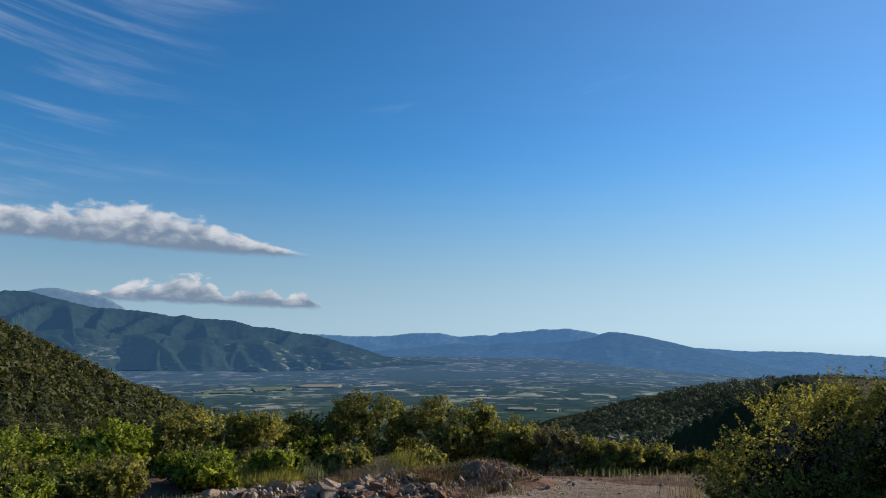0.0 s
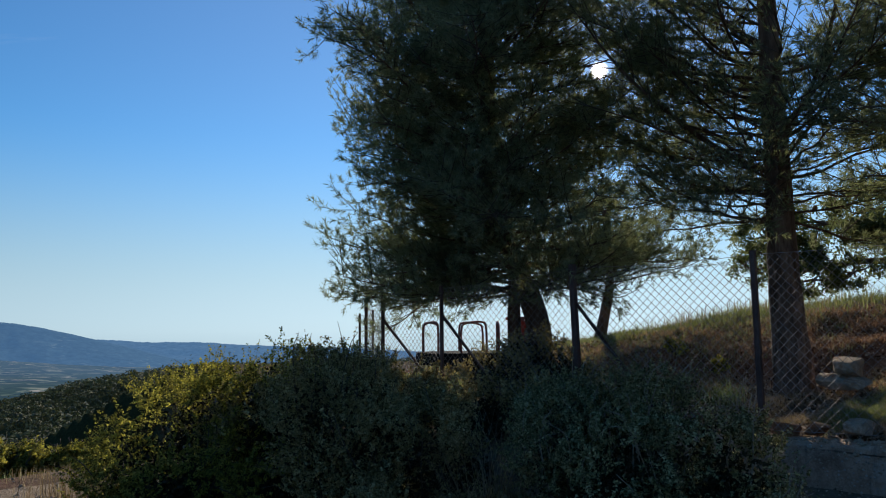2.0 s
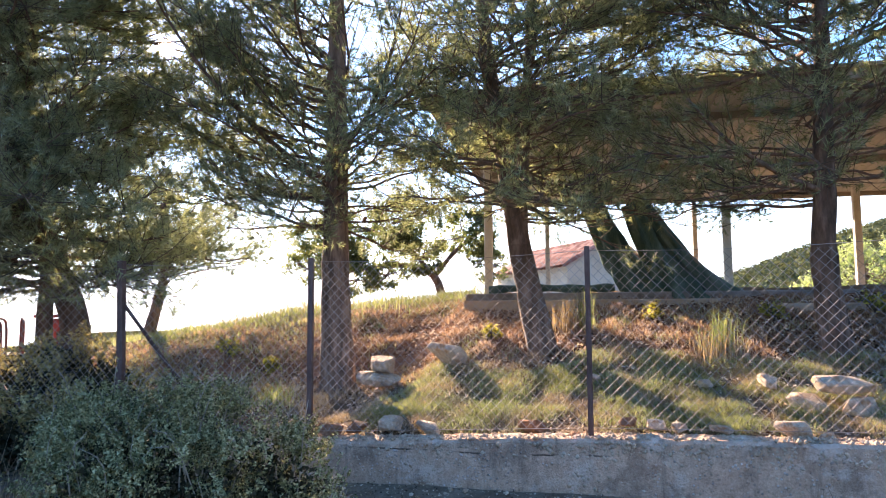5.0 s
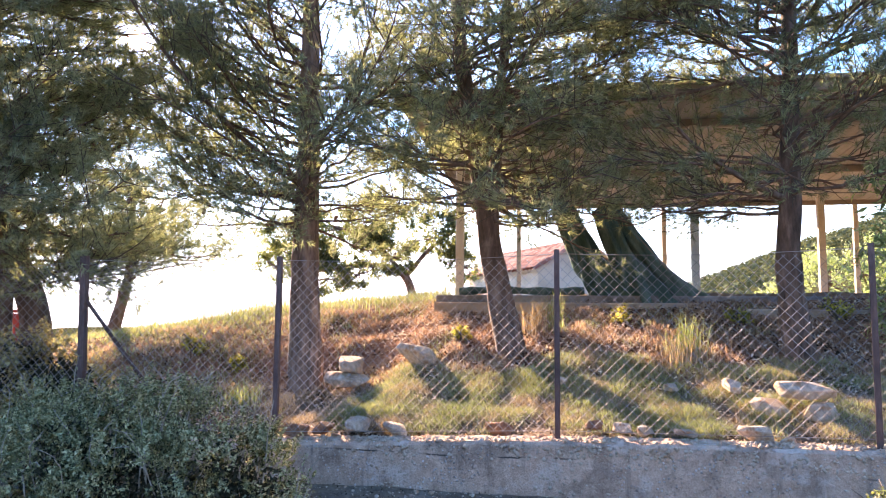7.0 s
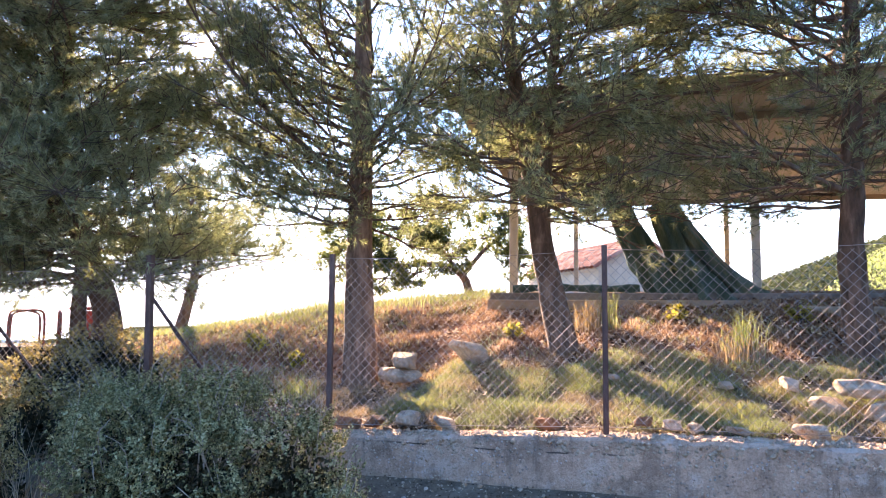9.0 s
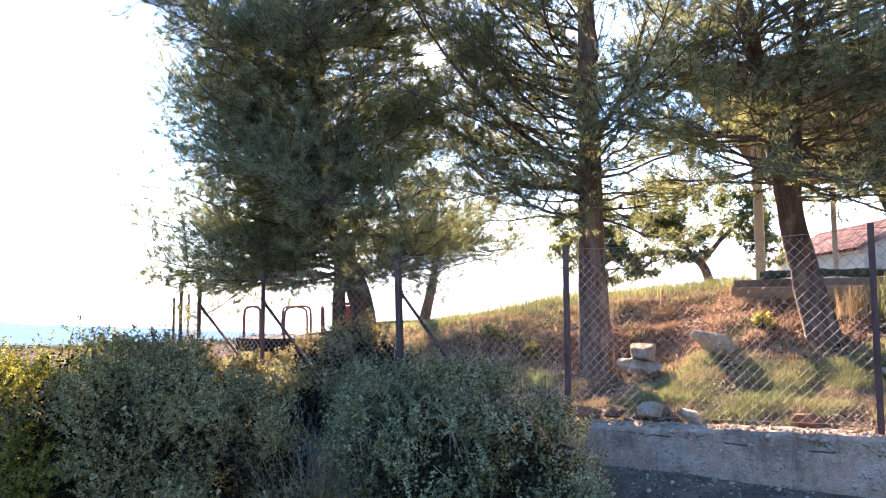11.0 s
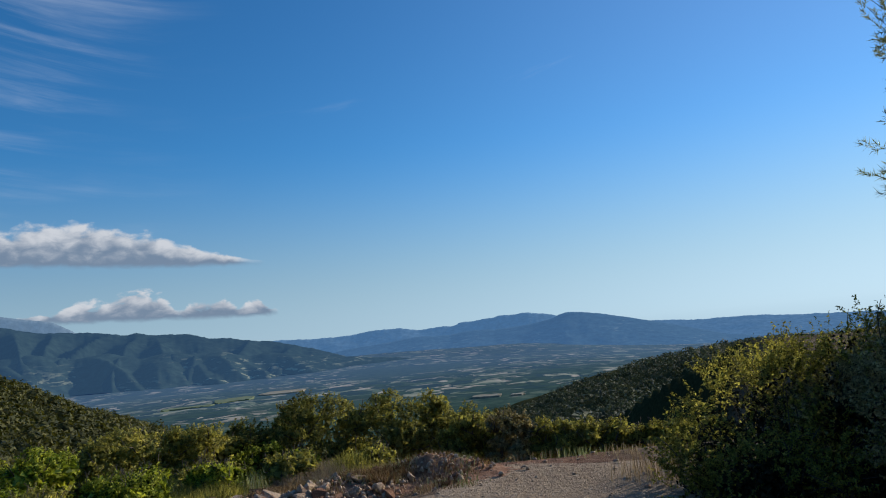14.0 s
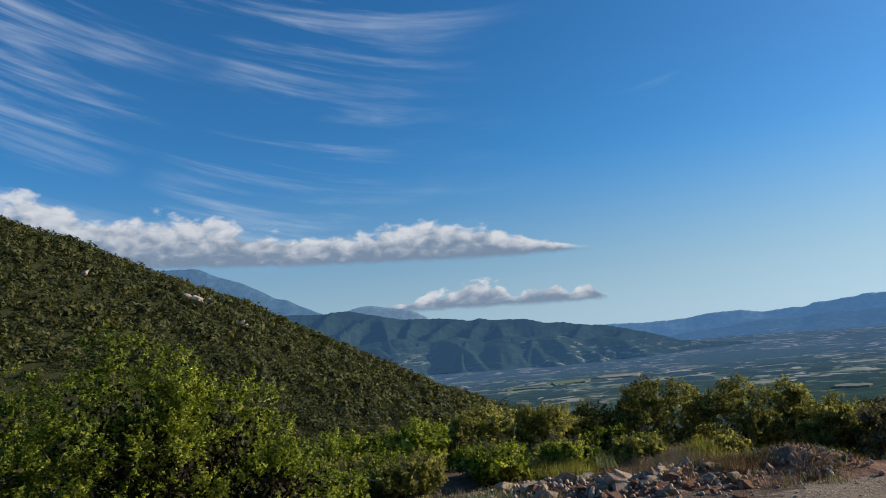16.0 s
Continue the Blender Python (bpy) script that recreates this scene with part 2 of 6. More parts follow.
# near black, so the shade inside the shrubs is painted into the leaf colour
M_HEART_SHADE = material("dark shrub heart", [(0.018, 0.017, 0.010), (0.038, 0.035, 0.020), (0.07, 0.06, 0.036)], 3, 4, 15, 0.95, 0, spread=0.4, specular=0.02)
M_CONCRETE = material("weathered concrete", [(0.13, 0.115, 0.10), (0.23, 0.205, 0.18), (0.34, 0.31, 0.275)], 1.6, 8, 45, 0.9, 0.6, 55, stain=(0.09, 0.08, 0.07))
M_KERB = material("tan concrete kerb", [(0.28, 0.21, 0.14), (0.40, 0.31, 0.22), (0.50, 0.41, 0.31)], 2, 7, 40, 0.9, 0.5, 50)
M_STONE = material("pale limestone", [(0.28, 0.215, 0.155), (0.49, 0.395, 0.30), (0.70, 0.60, 0.485)], 5, 8, 40, 0.95, 0.7, 30, stain=(0.38, 0.21, 0.12), specular=0.05)
M_RUBBLE = material("pale broken stone", [(0.30, 0.205, 0.135), (0.50, 0.375, 0.265), (0.74, 0.62, 0.475)], 6, 8, 45, 0.95, 0.7, 30, stain=(0.42, 0.21, 0.12), specular=0.05)
M_BROWNSTONE = material("reddish stone and earth", [(0.12, 0.062, 0.038), (0.25, 0.135, 0.085), (0.42, 0.27, 0.18)], 6, 8, 40, 0.95, 0.7, 30, specular=0.1)
M_POST = material("rusty painted post", [(0.05, 0.028, 0.024), (0.11, 0.065, 0.055), (0.20, 0.13, 0.11)], 8, 6, 60, 0.75, 0.3, 60, stretch=(1, 1, 0.3))
def wall_material():
    """Old shuttered concrete: stones showing through the worn face, damp streaks and a paler band along the top."""
    m = bpy.data.materials.new("worn wall concrete")
    m.use_nodes = True
    k = Nodes(m.node_tree)
    pos = k.add("ShaderNodeNewGeometry").outputs["Position"]
    xyz = k.add("ShaderNodeSeparateXYZ", {0: pos})
    big, mid, fine = k.noise(pos, 1.3, 6, 0.65), k.noise(pos, 9.0, 6, 0.7), k.noise(pos, 60.0, 4, 0.7)
    grit = k.add("ShaderNodeTexVoronoi", {"Vector": pos, "Scale": 32.0})
    shade = k.add("ShaderNodeSeparateColor", {0: grit.outputs["Color"]}).outputs[0]
    col = k.ramp(k.math("ADD", k.math("MULTIPLY", mid, 0.55), k.math("MULTIPLY", fine, 0.45)), [(0.3, (0.28, 0.18, 0.122)), (0.5, (0.51, 0.355, 0.26)), (0.7, (0.70, 0.52, 0.395))])
    worn = k.span(k.math("ADD", big, k.math("MULTIPLY", mid, 0.3)), 0.54, 0.66)
    stone_ = k.math("MULTIPLY", worn, k.math("MULTIPLY", k.span(grit.outputs["Distance"], 0.34, 0.22), k.span(shade, 0.35, 0.5)))
    col = k.mix(stone_, col, k.ramp(shade, [(0.4, (0.24, 0.20, 0.17)), (1.0, (0.68, 0.62, 0.56))]))
    drip = k.noise(k.add("ShaderNodeMapping", {0: pos, 3: (1.0, 5.0, 0.5)}).outputs[0], 1.6, 5, 0.7)
    col = k.mix(k.math("MULTIPLY", k.span(drip, 0.54, 0.70), 0.45), col, (0.10, 0.09, 0.08, 1.0))
    old = k.noise(pos, 2.1, 6, 0.7)
    col = k.mix(k.math("MULTIPLY", k.span(old, 0.50, 0.62), 0.55), col, (0.17, 0.115, 0.085, 1.0))
    pale = k.noise(pos, 3.3, 5, 0.65)
    col = k.mix(k.math("MULTIPLY", k.span(pale, 0.54, 0.66), 0.5), col, (0.62, 0.54, 0.47, 1.0))
    # marks of the shuttering boards and the cracks along them
    band = k.math("ADD", xyz.outputs[2], k.math("MULTIPLY", big, 0.10))
    crack = k.math("ABSOLUTE", k.math("SUBTRACT", k.math("FRACT", k.math("MULTIPLY", band, 2.3)), 0.5))
    col = k.mix(k.math("MULTIPLY", k.span(crack, 0.022, 0.004), k.span(k.noise(pos, 2.6, 4, 0.6), 0.50, 0.62)), col, (0.07, 0.055, 0.045, 1.0))
    lift = k.math("ADD", k.math("MULTIPLY", fine, 0.5), k.math("ADD", mid, k.math("MULTIPLY", stone_, 0.8)))
    b = k.add("ShaderNodeBump", {"Strength": 0.9, "Distance": 0.03, "Height": lift})
    shader = k.add("ShaderNodeBsdfPrincipled", {"Base Color": col, "Roughness": 0.95, "Specular IOR Level": 0.15, "Normal": b.outputs[0]})
    k.tree.links.new(shader.outputs[0], k.add("ShaderNodeOutputMaterial").inputs[0])
    return m


M_WALL = wall_material()
M_WIRE = material("galvanised wire", [(0.24, 0.225, 0.215), (0.36, 0.34, 0.325)], 4, 3, 30, 0.75, 0, specular=0.15)
M_ROOFBOARD = material("roof boards", [(0.33, 0.305, 0.25), (0.44, 0.41, 0.34), (0.55, 0.52, 0.44)], 2, 6, 22, 0.95, 0.3, stretch=(0.3, 3, 1), spread=0.4, specular=0.05)
M_BEAM = material("brown beam", [(0.20, 0.15, 0.105), (0.33, 0.26, 0.195)], 3, 6, 25, 0.8, 0.3, stretch=(1, 0.2, 1))
M_COLUMN = material("cream painted column", [(0.42, 0.35, 0.25), (0.58, 0.50, 0.38), (0.68, 0.60, 0.48)], 3, 6, 30, 0.7, 0.2)
M_PLASTER = material("pale plaster", [(0.48, 0.36, 0.26), (0.62, 0.485, 0.36), (0.70, 0.57, 0.44)], 1.2, 7, 30, 0.9, 0.3)
M_TILE = material("clay roof tile", [(0.26, 0.09, 0.055), (0.42, 0.16, 0.10), (0.55, 0.27, 0.18)], 2, 5, 20, 0.85, 0.3, spread=0.5)
M_NET = material("dark green netting", [(0.022, 0.052, 0.038), (0.07, 0.118, 0.09), (0.19, 0.25, 0.20)], 3.5, 6, 60, 0.8, 0.7, 70, stretch=(1.6, 1.6, 0.25))
M_RED = material("faded red plastic", [(0.36, 0.04, 0.03), (0.52, 0.07, 0.05)], 3, 4, 20, 0.5, 0.1)
M_PIPE = material("rusty red pipe", [(0.16, 0.05, 0.035), (0.30, 0.11, 0.08)], 6, 5, 30, 0.6, 0.2, metallic=0.2)
M_DECK = material("black rubber edge", [(0.012, 0.012, 0.013), (0.035, 0.035, 0.036)], 4, 4, 30, 0.95, 0.3, specular=0.05)


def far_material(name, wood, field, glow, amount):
    """Distant wooded mountainside: woods, thin pale fields low on its face, and blue haze painted in as emission
    (glow).
    """
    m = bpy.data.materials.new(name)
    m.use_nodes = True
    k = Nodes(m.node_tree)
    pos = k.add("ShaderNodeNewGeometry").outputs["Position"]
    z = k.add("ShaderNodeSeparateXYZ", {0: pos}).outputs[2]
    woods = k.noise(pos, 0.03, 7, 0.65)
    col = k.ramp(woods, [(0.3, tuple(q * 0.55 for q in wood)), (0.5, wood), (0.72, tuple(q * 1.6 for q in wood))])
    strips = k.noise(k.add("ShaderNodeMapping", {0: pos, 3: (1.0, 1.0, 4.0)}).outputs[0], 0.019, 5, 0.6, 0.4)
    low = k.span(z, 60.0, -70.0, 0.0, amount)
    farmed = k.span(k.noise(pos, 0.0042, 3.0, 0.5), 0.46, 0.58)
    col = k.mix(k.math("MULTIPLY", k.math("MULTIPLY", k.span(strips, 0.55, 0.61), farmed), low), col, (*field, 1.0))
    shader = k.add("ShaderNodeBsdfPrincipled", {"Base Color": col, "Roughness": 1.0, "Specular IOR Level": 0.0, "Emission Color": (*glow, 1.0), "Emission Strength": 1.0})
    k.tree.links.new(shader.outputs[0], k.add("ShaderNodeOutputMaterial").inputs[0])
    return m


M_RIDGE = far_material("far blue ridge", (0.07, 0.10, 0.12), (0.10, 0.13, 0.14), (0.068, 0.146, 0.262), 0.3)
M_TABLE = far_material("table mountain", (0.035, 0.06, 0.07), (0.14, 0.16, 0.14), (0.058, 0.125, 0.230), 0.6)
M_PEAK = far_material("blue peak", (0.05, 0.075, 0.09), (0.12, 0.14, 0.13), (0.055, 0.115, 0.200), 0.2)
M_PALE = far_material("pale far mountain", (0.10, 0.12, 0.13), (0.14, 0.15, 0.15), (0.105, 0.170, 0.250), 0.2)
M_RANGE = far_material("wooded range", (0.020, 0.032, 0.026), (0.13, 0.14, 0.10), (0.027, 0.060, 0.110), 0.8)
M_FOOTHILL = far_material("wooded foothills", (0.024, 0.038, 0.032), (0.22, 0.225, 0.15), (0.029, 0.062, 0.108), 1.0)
M_MEADOW = material("mown meadow", [(0.13, 0.17, 0.085), (0.19, 0.225, 0.12)], 0.02, 5, 0.15, 0.9, 0.0, coords="World")
M_STUBBLE = material("stubble", [(0.24, 0.22, 0.16), (0.36, 0.31, 0.22)], 0.02, 5, 0.15, 0.9, 0.0, coords="World")


# ---- mesh tools ----
RNG = np.random.default_rng(7)


def mesh_np(name, verts, faces, mat, smooth=False, normals=None):
    """A mesh from arrays: verts (n, 3), faces (m, 3 or 4) of indices."""
    me = bpy.data.meshes.new(name)
    verts, faces = np.asarray(verts, np.float32), np.array(faces, np.int32)
    m, k = faces.shape
    if normals is not None:
        # faces wind the way their leaf looks
        flat = np.cross(verts[faces[:, 1]] - verts[faces[:, 0]], verts[faces[:, 2]] - verts[faces[:, 0]])
        away = np.sum(flat * np.asarray(normals)[faces[:, 0]], 1) < 0
        faces[away] = faces[away][:, ::-1]
    me.vertices.add(len(verts))
    me.vertices.foreach_set("co", verts.ravel())
    me.loops.add(m * k)
    me.loops.foreach_set("vertex_index", faces.ravel())
    me.polygons.add(m)
    me.polygons.foreach_set("loop_start", np.arange(0, m * k, k, dtype=np.int32))
    me.polygons.foreach_set("loop_total", np.full(m, k, np.int32))
    if smooth:
        me.polygons.foreach_set("use_smooth", np.ones(m, bool))
    me.update(calc_edges=True)
    if normals is not None:
        me.normals_split_custom_set_from_vertices(unit(normals))
    me.materials.append(mat)
    return me


def thing(name, label, category, at=(0, 0, 0), group="", kind="", data=None):
    ob = new(name, data)
    ob.location = at
    if data is None:
        ob.empty_display_size = 0.2
    return tagged(ob, label, category, group, kind)


def attach(name, me, parent, label=""):
    ob = new(name, me)
    ob.parent = parent
    if label:
        ob["label"] = label
    return ob


def part(name, bm, mat, parent, label=""):
    me = bpy.data.meshes.new(name)
    bm.to_mesh(me)
    bm.free()
    me.materials.append(mat)
    return attach(name, me, parent, label)


def join(chunks):
    """Joins (verts, faces) chunks of one face size."""
    vs, fs, base = [], [], 0
    for v, f in chunks:
        vs.append(v)
        fs.append(np.asarray(f) + base)
        base += len(v)
    return np.concatenate(vs), np.concatenate(fs)


def unit(a):
    return a / (np.linalg.norm(a, axis=-1, keepdims=True) + 1e-9)


def tube(points, radii, sides=6):
    """A tapered tube along points, closed at its ends by pulling the last ring in: quads."""
    p = np.asarray(points, float)
    t = unit(np.gradient(p, axis=0))
    ref = np.array([0.0, 0.0, 1.0]) if abs(t[0][2]) < 0.9 else np.array([1.0, 0.0, 0.0])
    u = unit(np.cross(t, ref))
    w = np.cross(t, u)
    a = np.linspace(0, 2 * np.pi, sides, endpoint=False)
    ring = np.cos(a)[None, :, None] * u[:, None] + np.sin(a)[None, :, None] * w[:, None]
    v = (p[:, None] + ring * np.asarray(radii, float)[:, None, None]).reshape(-1, 3)
    n = len(p)
    i, j = np.meshgrid(np.arange(n - 1), np.arange(sides), indexing="ij")
    k = (j + 1) % sides
    f = np.stack([i * sides + j, i * sides + k, (i + 1) * sides + k, (i + 1) * sides + j], -1).reshape(-1, 4)
    caps = []
    if sides == 4:
        caps = [[3, 2, 1, 0], [(n - 1) * 4 + q for q in range(4)]]
        f = np.concatenate([f, np.array(caps)])
    return v, f


def smooth_path(points, n):
    """n points along a Catmull-Rom line through points."""
    p = np.asarray(points, float)
    p = np.vstack([2 * p[0] - p[1], p, 2 * p[-1] - p[-2]])
    out = []
    for s in np.linspace(0, len(p) - 3 - 1e-6, n):
        i, u = int(s), s - int(s)
        a, b, c, d = p[i : i + 4]
        out.append(0.5 * (2 * b + (c - a) * u + (2 * a - 5 * b + 4 * c - d) * u * u + (3 * b - a - 3 * c + d) * u**3))
    return np.array(out)


def leaf_quads(c, n, size, aspect=0.55, rng=RNG):
    """Small pointed leaves (a bent rhomb each) at c, facing about n."""
    c, n = np.asarray(c), unit(np.asarray(n))
    k = len(c)
    u = unit(np.cross(n, unit(rng.normal(size=(k, 3)))))
    w = np.cross(n, u)
    size = np.broadcast_to(np.asarray(size, float), (k,))[:, None]
    bend = n * size * 0.12
    v = np.stack([c - u * size * 0.5, c + w * size * aspect * 0.5 + bend, c + u * size * 0.5, c - w * size * aspect * 0.5 + bend], 1).reshape(-1, 3)
    return v, np.arange(4 * k).reshape(-1, 4)


def leaf_tris(c, n, size, aspect=0.6, rng=RNG):
    """Small pointed leaves, one triangle each, at c, facing about n."""
    c, n = np.asarray(c), unit(np.asarray(n))
    k = len(c)
    u = unit(np.cross(n, unit(rng.normal(size=(k, 3)))))
    w = np.cross(n, u)
    size = np.broadcast_to(np.asarray(size, float), (k,))[:, None] * 1.25
    v = np.stack([c - u * size * 0.4 - w * size * aspect * 0.5, c - u * size * 0.4 + w * size * aspect * 0.5, c + u * size * 0.6], 1).reshape(-1, 3)
    return v, np.arange(3 * k).reshape(-1, 3)


def needle_tris(base, way, length, per, needle, width, rng=RNG):
    """Shoots like bottle-brushes: per thin needles along each shoot, thickest in the tuft at its tip."""
    k = len(base)
    way = unit(way)
    u = rng.random((k, per, 1)) ** 0.7
    pos = base[:, None] + way[:, None] * (u * np.asarray(length).reshape(-1, 1, 1))
    side = unit(np.cross(way[:, None], unit(rng.normal(size=(k, per, 3)))))
    ang = rng.uniform(0.55, 1.25, (k, per, 1)) * (1.2 - 0.55 * u)
    d = way[:, None] * np.cos(ang) + side * np.sin(ang)
    across = unit(np.cross(d, unit(rng.normal(size=(k, per, 3))))) * width * 0.5
    tip = pos + d * needle * rng.uniform(0.65, 1.2, (k, per, 1))
    v = np.stack([pos - across, pos + across, tip], 2).reshape(-1, 3)
    return v, np.arange(3 * k * per).reshape(-1, 3)


def lumps(p, freq, seed=0.0):
    """A cheap smooth 3D wobble, -1 to 1."""
    x, y, z = (p * freq + seed).T
    return (np.sin(x * 1.7 + 1.3 * np.sin(y * 1.1 + seed)) + np.sin(y * 2.1 + 1.1 * np.sin(z * 1.3)) + np.sin(z * 1.9 + 1.2 * np.sin(x * 0.9))) / 3


def shrub_arrays(lobes, sprigs, leaf, rng, per=9, sprig=0.16, floor_z=-9.0, inner=0.25, up=0.35, gaps=-0.13, sprouts=0.06, lump=1.0):
    """Leaves of a shrub made of overlapping lobes (x, y, z, rx, ry, rz): sprigs on the outside, larger leaves within."""
    big = np.asarray(lobes, float)
    small = []
    for q in big:
        k = int((10 + 8 * q[3:].mean() / 0.6) * lump)
        dd = unit(rng.normal(size=(k, 3)) + [0, 0, up])
        rr = rng.uniform(0.26, 0.46, k) / lump**0.4
        for e, g in zip(dd, rr):
            small.append((*(q[:3] + e * q[3:] * (1.0 - 0.62 * g)), *(q[3:].mean() * g * np.array([1, 1, 0.85]))))
    small = np.array(small)
    weight = small[:, 3] ** 2
    pick = rng.choice(len(small), sprigs, p=weight / weight.sum())
    lb = small[pick]
    d = unit(rng.normal(size=(sprigs, 3)) + [0, 0, 0.35])
    deep = rng.random(sprigs) < inner
    rad = np.where(deep, rng.uniform(0.0, 0.7, sprigs), rng.uniform(0.82, 1.06, sprigs))
    c = lb[:, :3] + d * lb[:, 3:] * rad[:, None]
    keep = c[:, 2] > floor_z
    for q in big:
        inside = np.sum(((c - q[:3]) / q[3:]) ** 2, 1) < 0.45
        keep &= ~(inside & (rng.random(sprigs) > 0.45))
    reach = big[:, 3:].mean()
    gap = lumps(c, 2.4 / reach, 3.0) + 0.5 * lumps(c, 5.5 / reach, 1.0)
    keep &= deep | (gap > gaps) | (rng.random(sprigs) < 0.15)
    sprout = (~deep) & (rng.random(sprigs) < sprouts)
    c = c + np.where(sprout[:, None], (d * 0.5 + [0, 0, 0.7]) * (reach * rng.uniform(0.05, 0.22, sprigs))[:, None], 0.0)
    c, d, deep = c[keep], d[keep], deep[keep]
    way = unit(d * [1, 1, 0.8] + [0, 0, 0.6] + rng.normal(size=d.shape) * 0.35)
    k = len(c)
    u = rng.random((k, per, 1))
    pos = c[:, None] + way[:, None] * (u - 0.5) * sprig + unit(rng.normal(size=(k, per, 3))) * leaf * rng.uniform(0.4, 1.5, (k, per, 1)) * (1.25 - 0.7 * u)
    nor = d[:, None] * 0.6 + rng.normal(size=(k, per, 3)) * 0.7 + [0, 0, 0.4]
    size = leaf * rng.uniform(0.6, 1.3, (k, per)) * np.where(deep, 1.5, 1.0)[:, None]
    return pos.reshape(-1, 3), nor.reshape(-1, 3), size.ravel(), c, way, np.repeat(d, per, 0)


def shrub(name, label, lobes, sprigs, leaf, mat, category="shrub", per=9, sprig=0.16, seed=1, twigs=60, base=None, floor_z=-9.0, group="", up=0.35, inner=0.25, core=1.0, heart_mat=M_HEART_SHADE, stem_mat=M_TWIG, gaps=-0.13, sprouts=0.06, lump=1.0, shoots=0, quad=False, inside=None):
    rng = np.random.default_rng(seed)
    base = np.asarray(base if base is not None else (lobes[0][0], lobes[0][1], lobes[0][2] - lobes[0][5]), float)
    top = thing(name, label, category, base, group)
    p, n, s, c, way, rim = shrub_arrays(lobes, sprigs, leaf, rng, per, sprig, floor_z, inner, up, gaps, sprouts, lump)
    chunks = []
    if shoots:
        # young shoots that stand out of the crown, leafy to the tip
        high = np.argsort(c[:, 2])[-int(len(c) * 0.45):]
        for i in rng.choice(high, shoots, replace=False):
            d = unit(way[i] * 0.7 + [0, 0, 0.9] + rng.normal(size=3) * 0.35)
            ln = sprig * rng.uniform(0.7, 1.5)
            line = smooth_path([c[i], c[i] + d * ln * 0.5 + rng.normal(size=3) * 0.02, c[i] + d * ln], 6)
            chunks.append(tube(line - base, np.linspace(0.004, 0.0015, 6), 4))
            k = int(5 + ln / leaf * 1.5)
            q = line[rng.integers(0, 6, k)] + unit(rng.normal(size=(k, 3))) * leaf * 0.6
            p, n, s = np.vstack([p, q]), np.vstack([n, rng.normal(size=(k, 3)) + [0, 0, 0.5]]), np.r_[s, leaf * rng.uniform(0.5, 1.1, k)]
            rim = np.vstack([rim, rng.normal(size=(k, 3)) + [0, 0, 0.8]])
    v, f = (leaf_quads if quad else leaf_tris)(p - base, n, s, 0.65, rng)
    # the leaves of a spray catch the light together
    soft = np.repeat(rim * 0.9 + unit(n) * 0.6 + rng.normal(size=n.shape) * 0.2, 4 if quad else 3, 0)
    attach("foliage", mesh_np("foliage", v, f, mat, normals=soft), top)
    for i in rng.choice(len(c), min(twigs, len(c)), replace=False):
        q = np.asarray(lobes)[np.argmin(np.sum((np.asarray(lobes)[:, :3] - c[i]) ** 2, 1))]
        root = q[:3] - [0, 0, q[5] * 0.8]
        mid = (root + c[i]) / 2 + rng.normal(size=3) * 0.05
        line = smooth_path([root - base, mid - base, c[i] - base, c[i] - base + way[i] * sprig * 1.2], 6)
        chunks.append(tube(line, np.linspace(0.012, 0.003, 6) * (leaf / 0.03) ** 0.5, 4))
    v, f = join(chunks)
    stem = attach("stem", mesh_np("stem", v, f, stem_mat), top)
    stem["kind"] = "stuff"
    # dense inner leaves of each lobe; the default heart_mat has shade in its colour
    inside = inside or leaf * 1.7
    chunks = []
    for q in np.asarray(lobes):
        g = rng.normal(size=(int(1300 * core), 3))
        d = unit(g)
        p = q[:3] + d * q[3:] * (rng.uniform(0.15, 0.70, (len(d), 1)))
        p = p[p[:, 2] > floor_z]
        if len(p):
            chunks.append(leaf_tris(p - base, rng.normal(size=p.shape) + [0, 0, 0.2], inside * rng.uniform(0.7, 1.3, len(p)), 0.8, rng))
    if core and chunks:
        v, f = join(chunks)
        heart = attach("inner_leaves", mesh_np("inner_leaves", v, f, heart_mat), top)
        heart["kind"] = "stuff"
    return top


# ---- the ground: one sheet from the road to the horizon ----
FENCE = np.array([(-40.0, 1.0), (-12.0, 3.9), (-4.3, 5.35), (-2.0, 5.65), (0.13, 5.9), (2.42, 6.0), (4.2, 5.9), (6.2, 5.88), (7.3, 5.95), (8.4, 6.4), (14.0, 8.4), (40.0, 16.0)])
PLATEAU = np.array([(-40.0, 2.3), (2.5, 2.0), (5.0, 1.72), (7.0, 1.42), (10.0, 1.05), (15.0, 0.5)])
WALL_TOP = np.array([(-40.0, 1.5), (-12.0, 1.1), (-4.3, 0.87), (-2.0, 0.79), (0.13, 0.735), (2.36, 0.635), (4.6, 0.56)])
FOOT = np.array([(-40.0, 1.4), (-12.0, 1.02), (-4.3, 0.80), (-2.0, 0.73), (0.13, 0.68), (2.36, 0.59), (6.0, 0.58), (9.0, 0.58), (15.0, 0.3)])
PROFILE = np.array([(0.0, 0.74), (1.2, 0.86), (2.2, 1.00), (2.65, 1.10), (2.9, 1.35), (3.4, 1.50), (4.2, 1.74), (5.2, 1.93), (6.2, 2.0), (30.0, 2.05)])
GENTLE = np.array([(0.0, 0.74), (0.8, 0.86), (1.6, 1.06), (2.4, 1.29), (3.2, 1.53), (3.8, 1.71), (4.4, 1.87), (5.5, 2.0), (30.0, 2.05)])
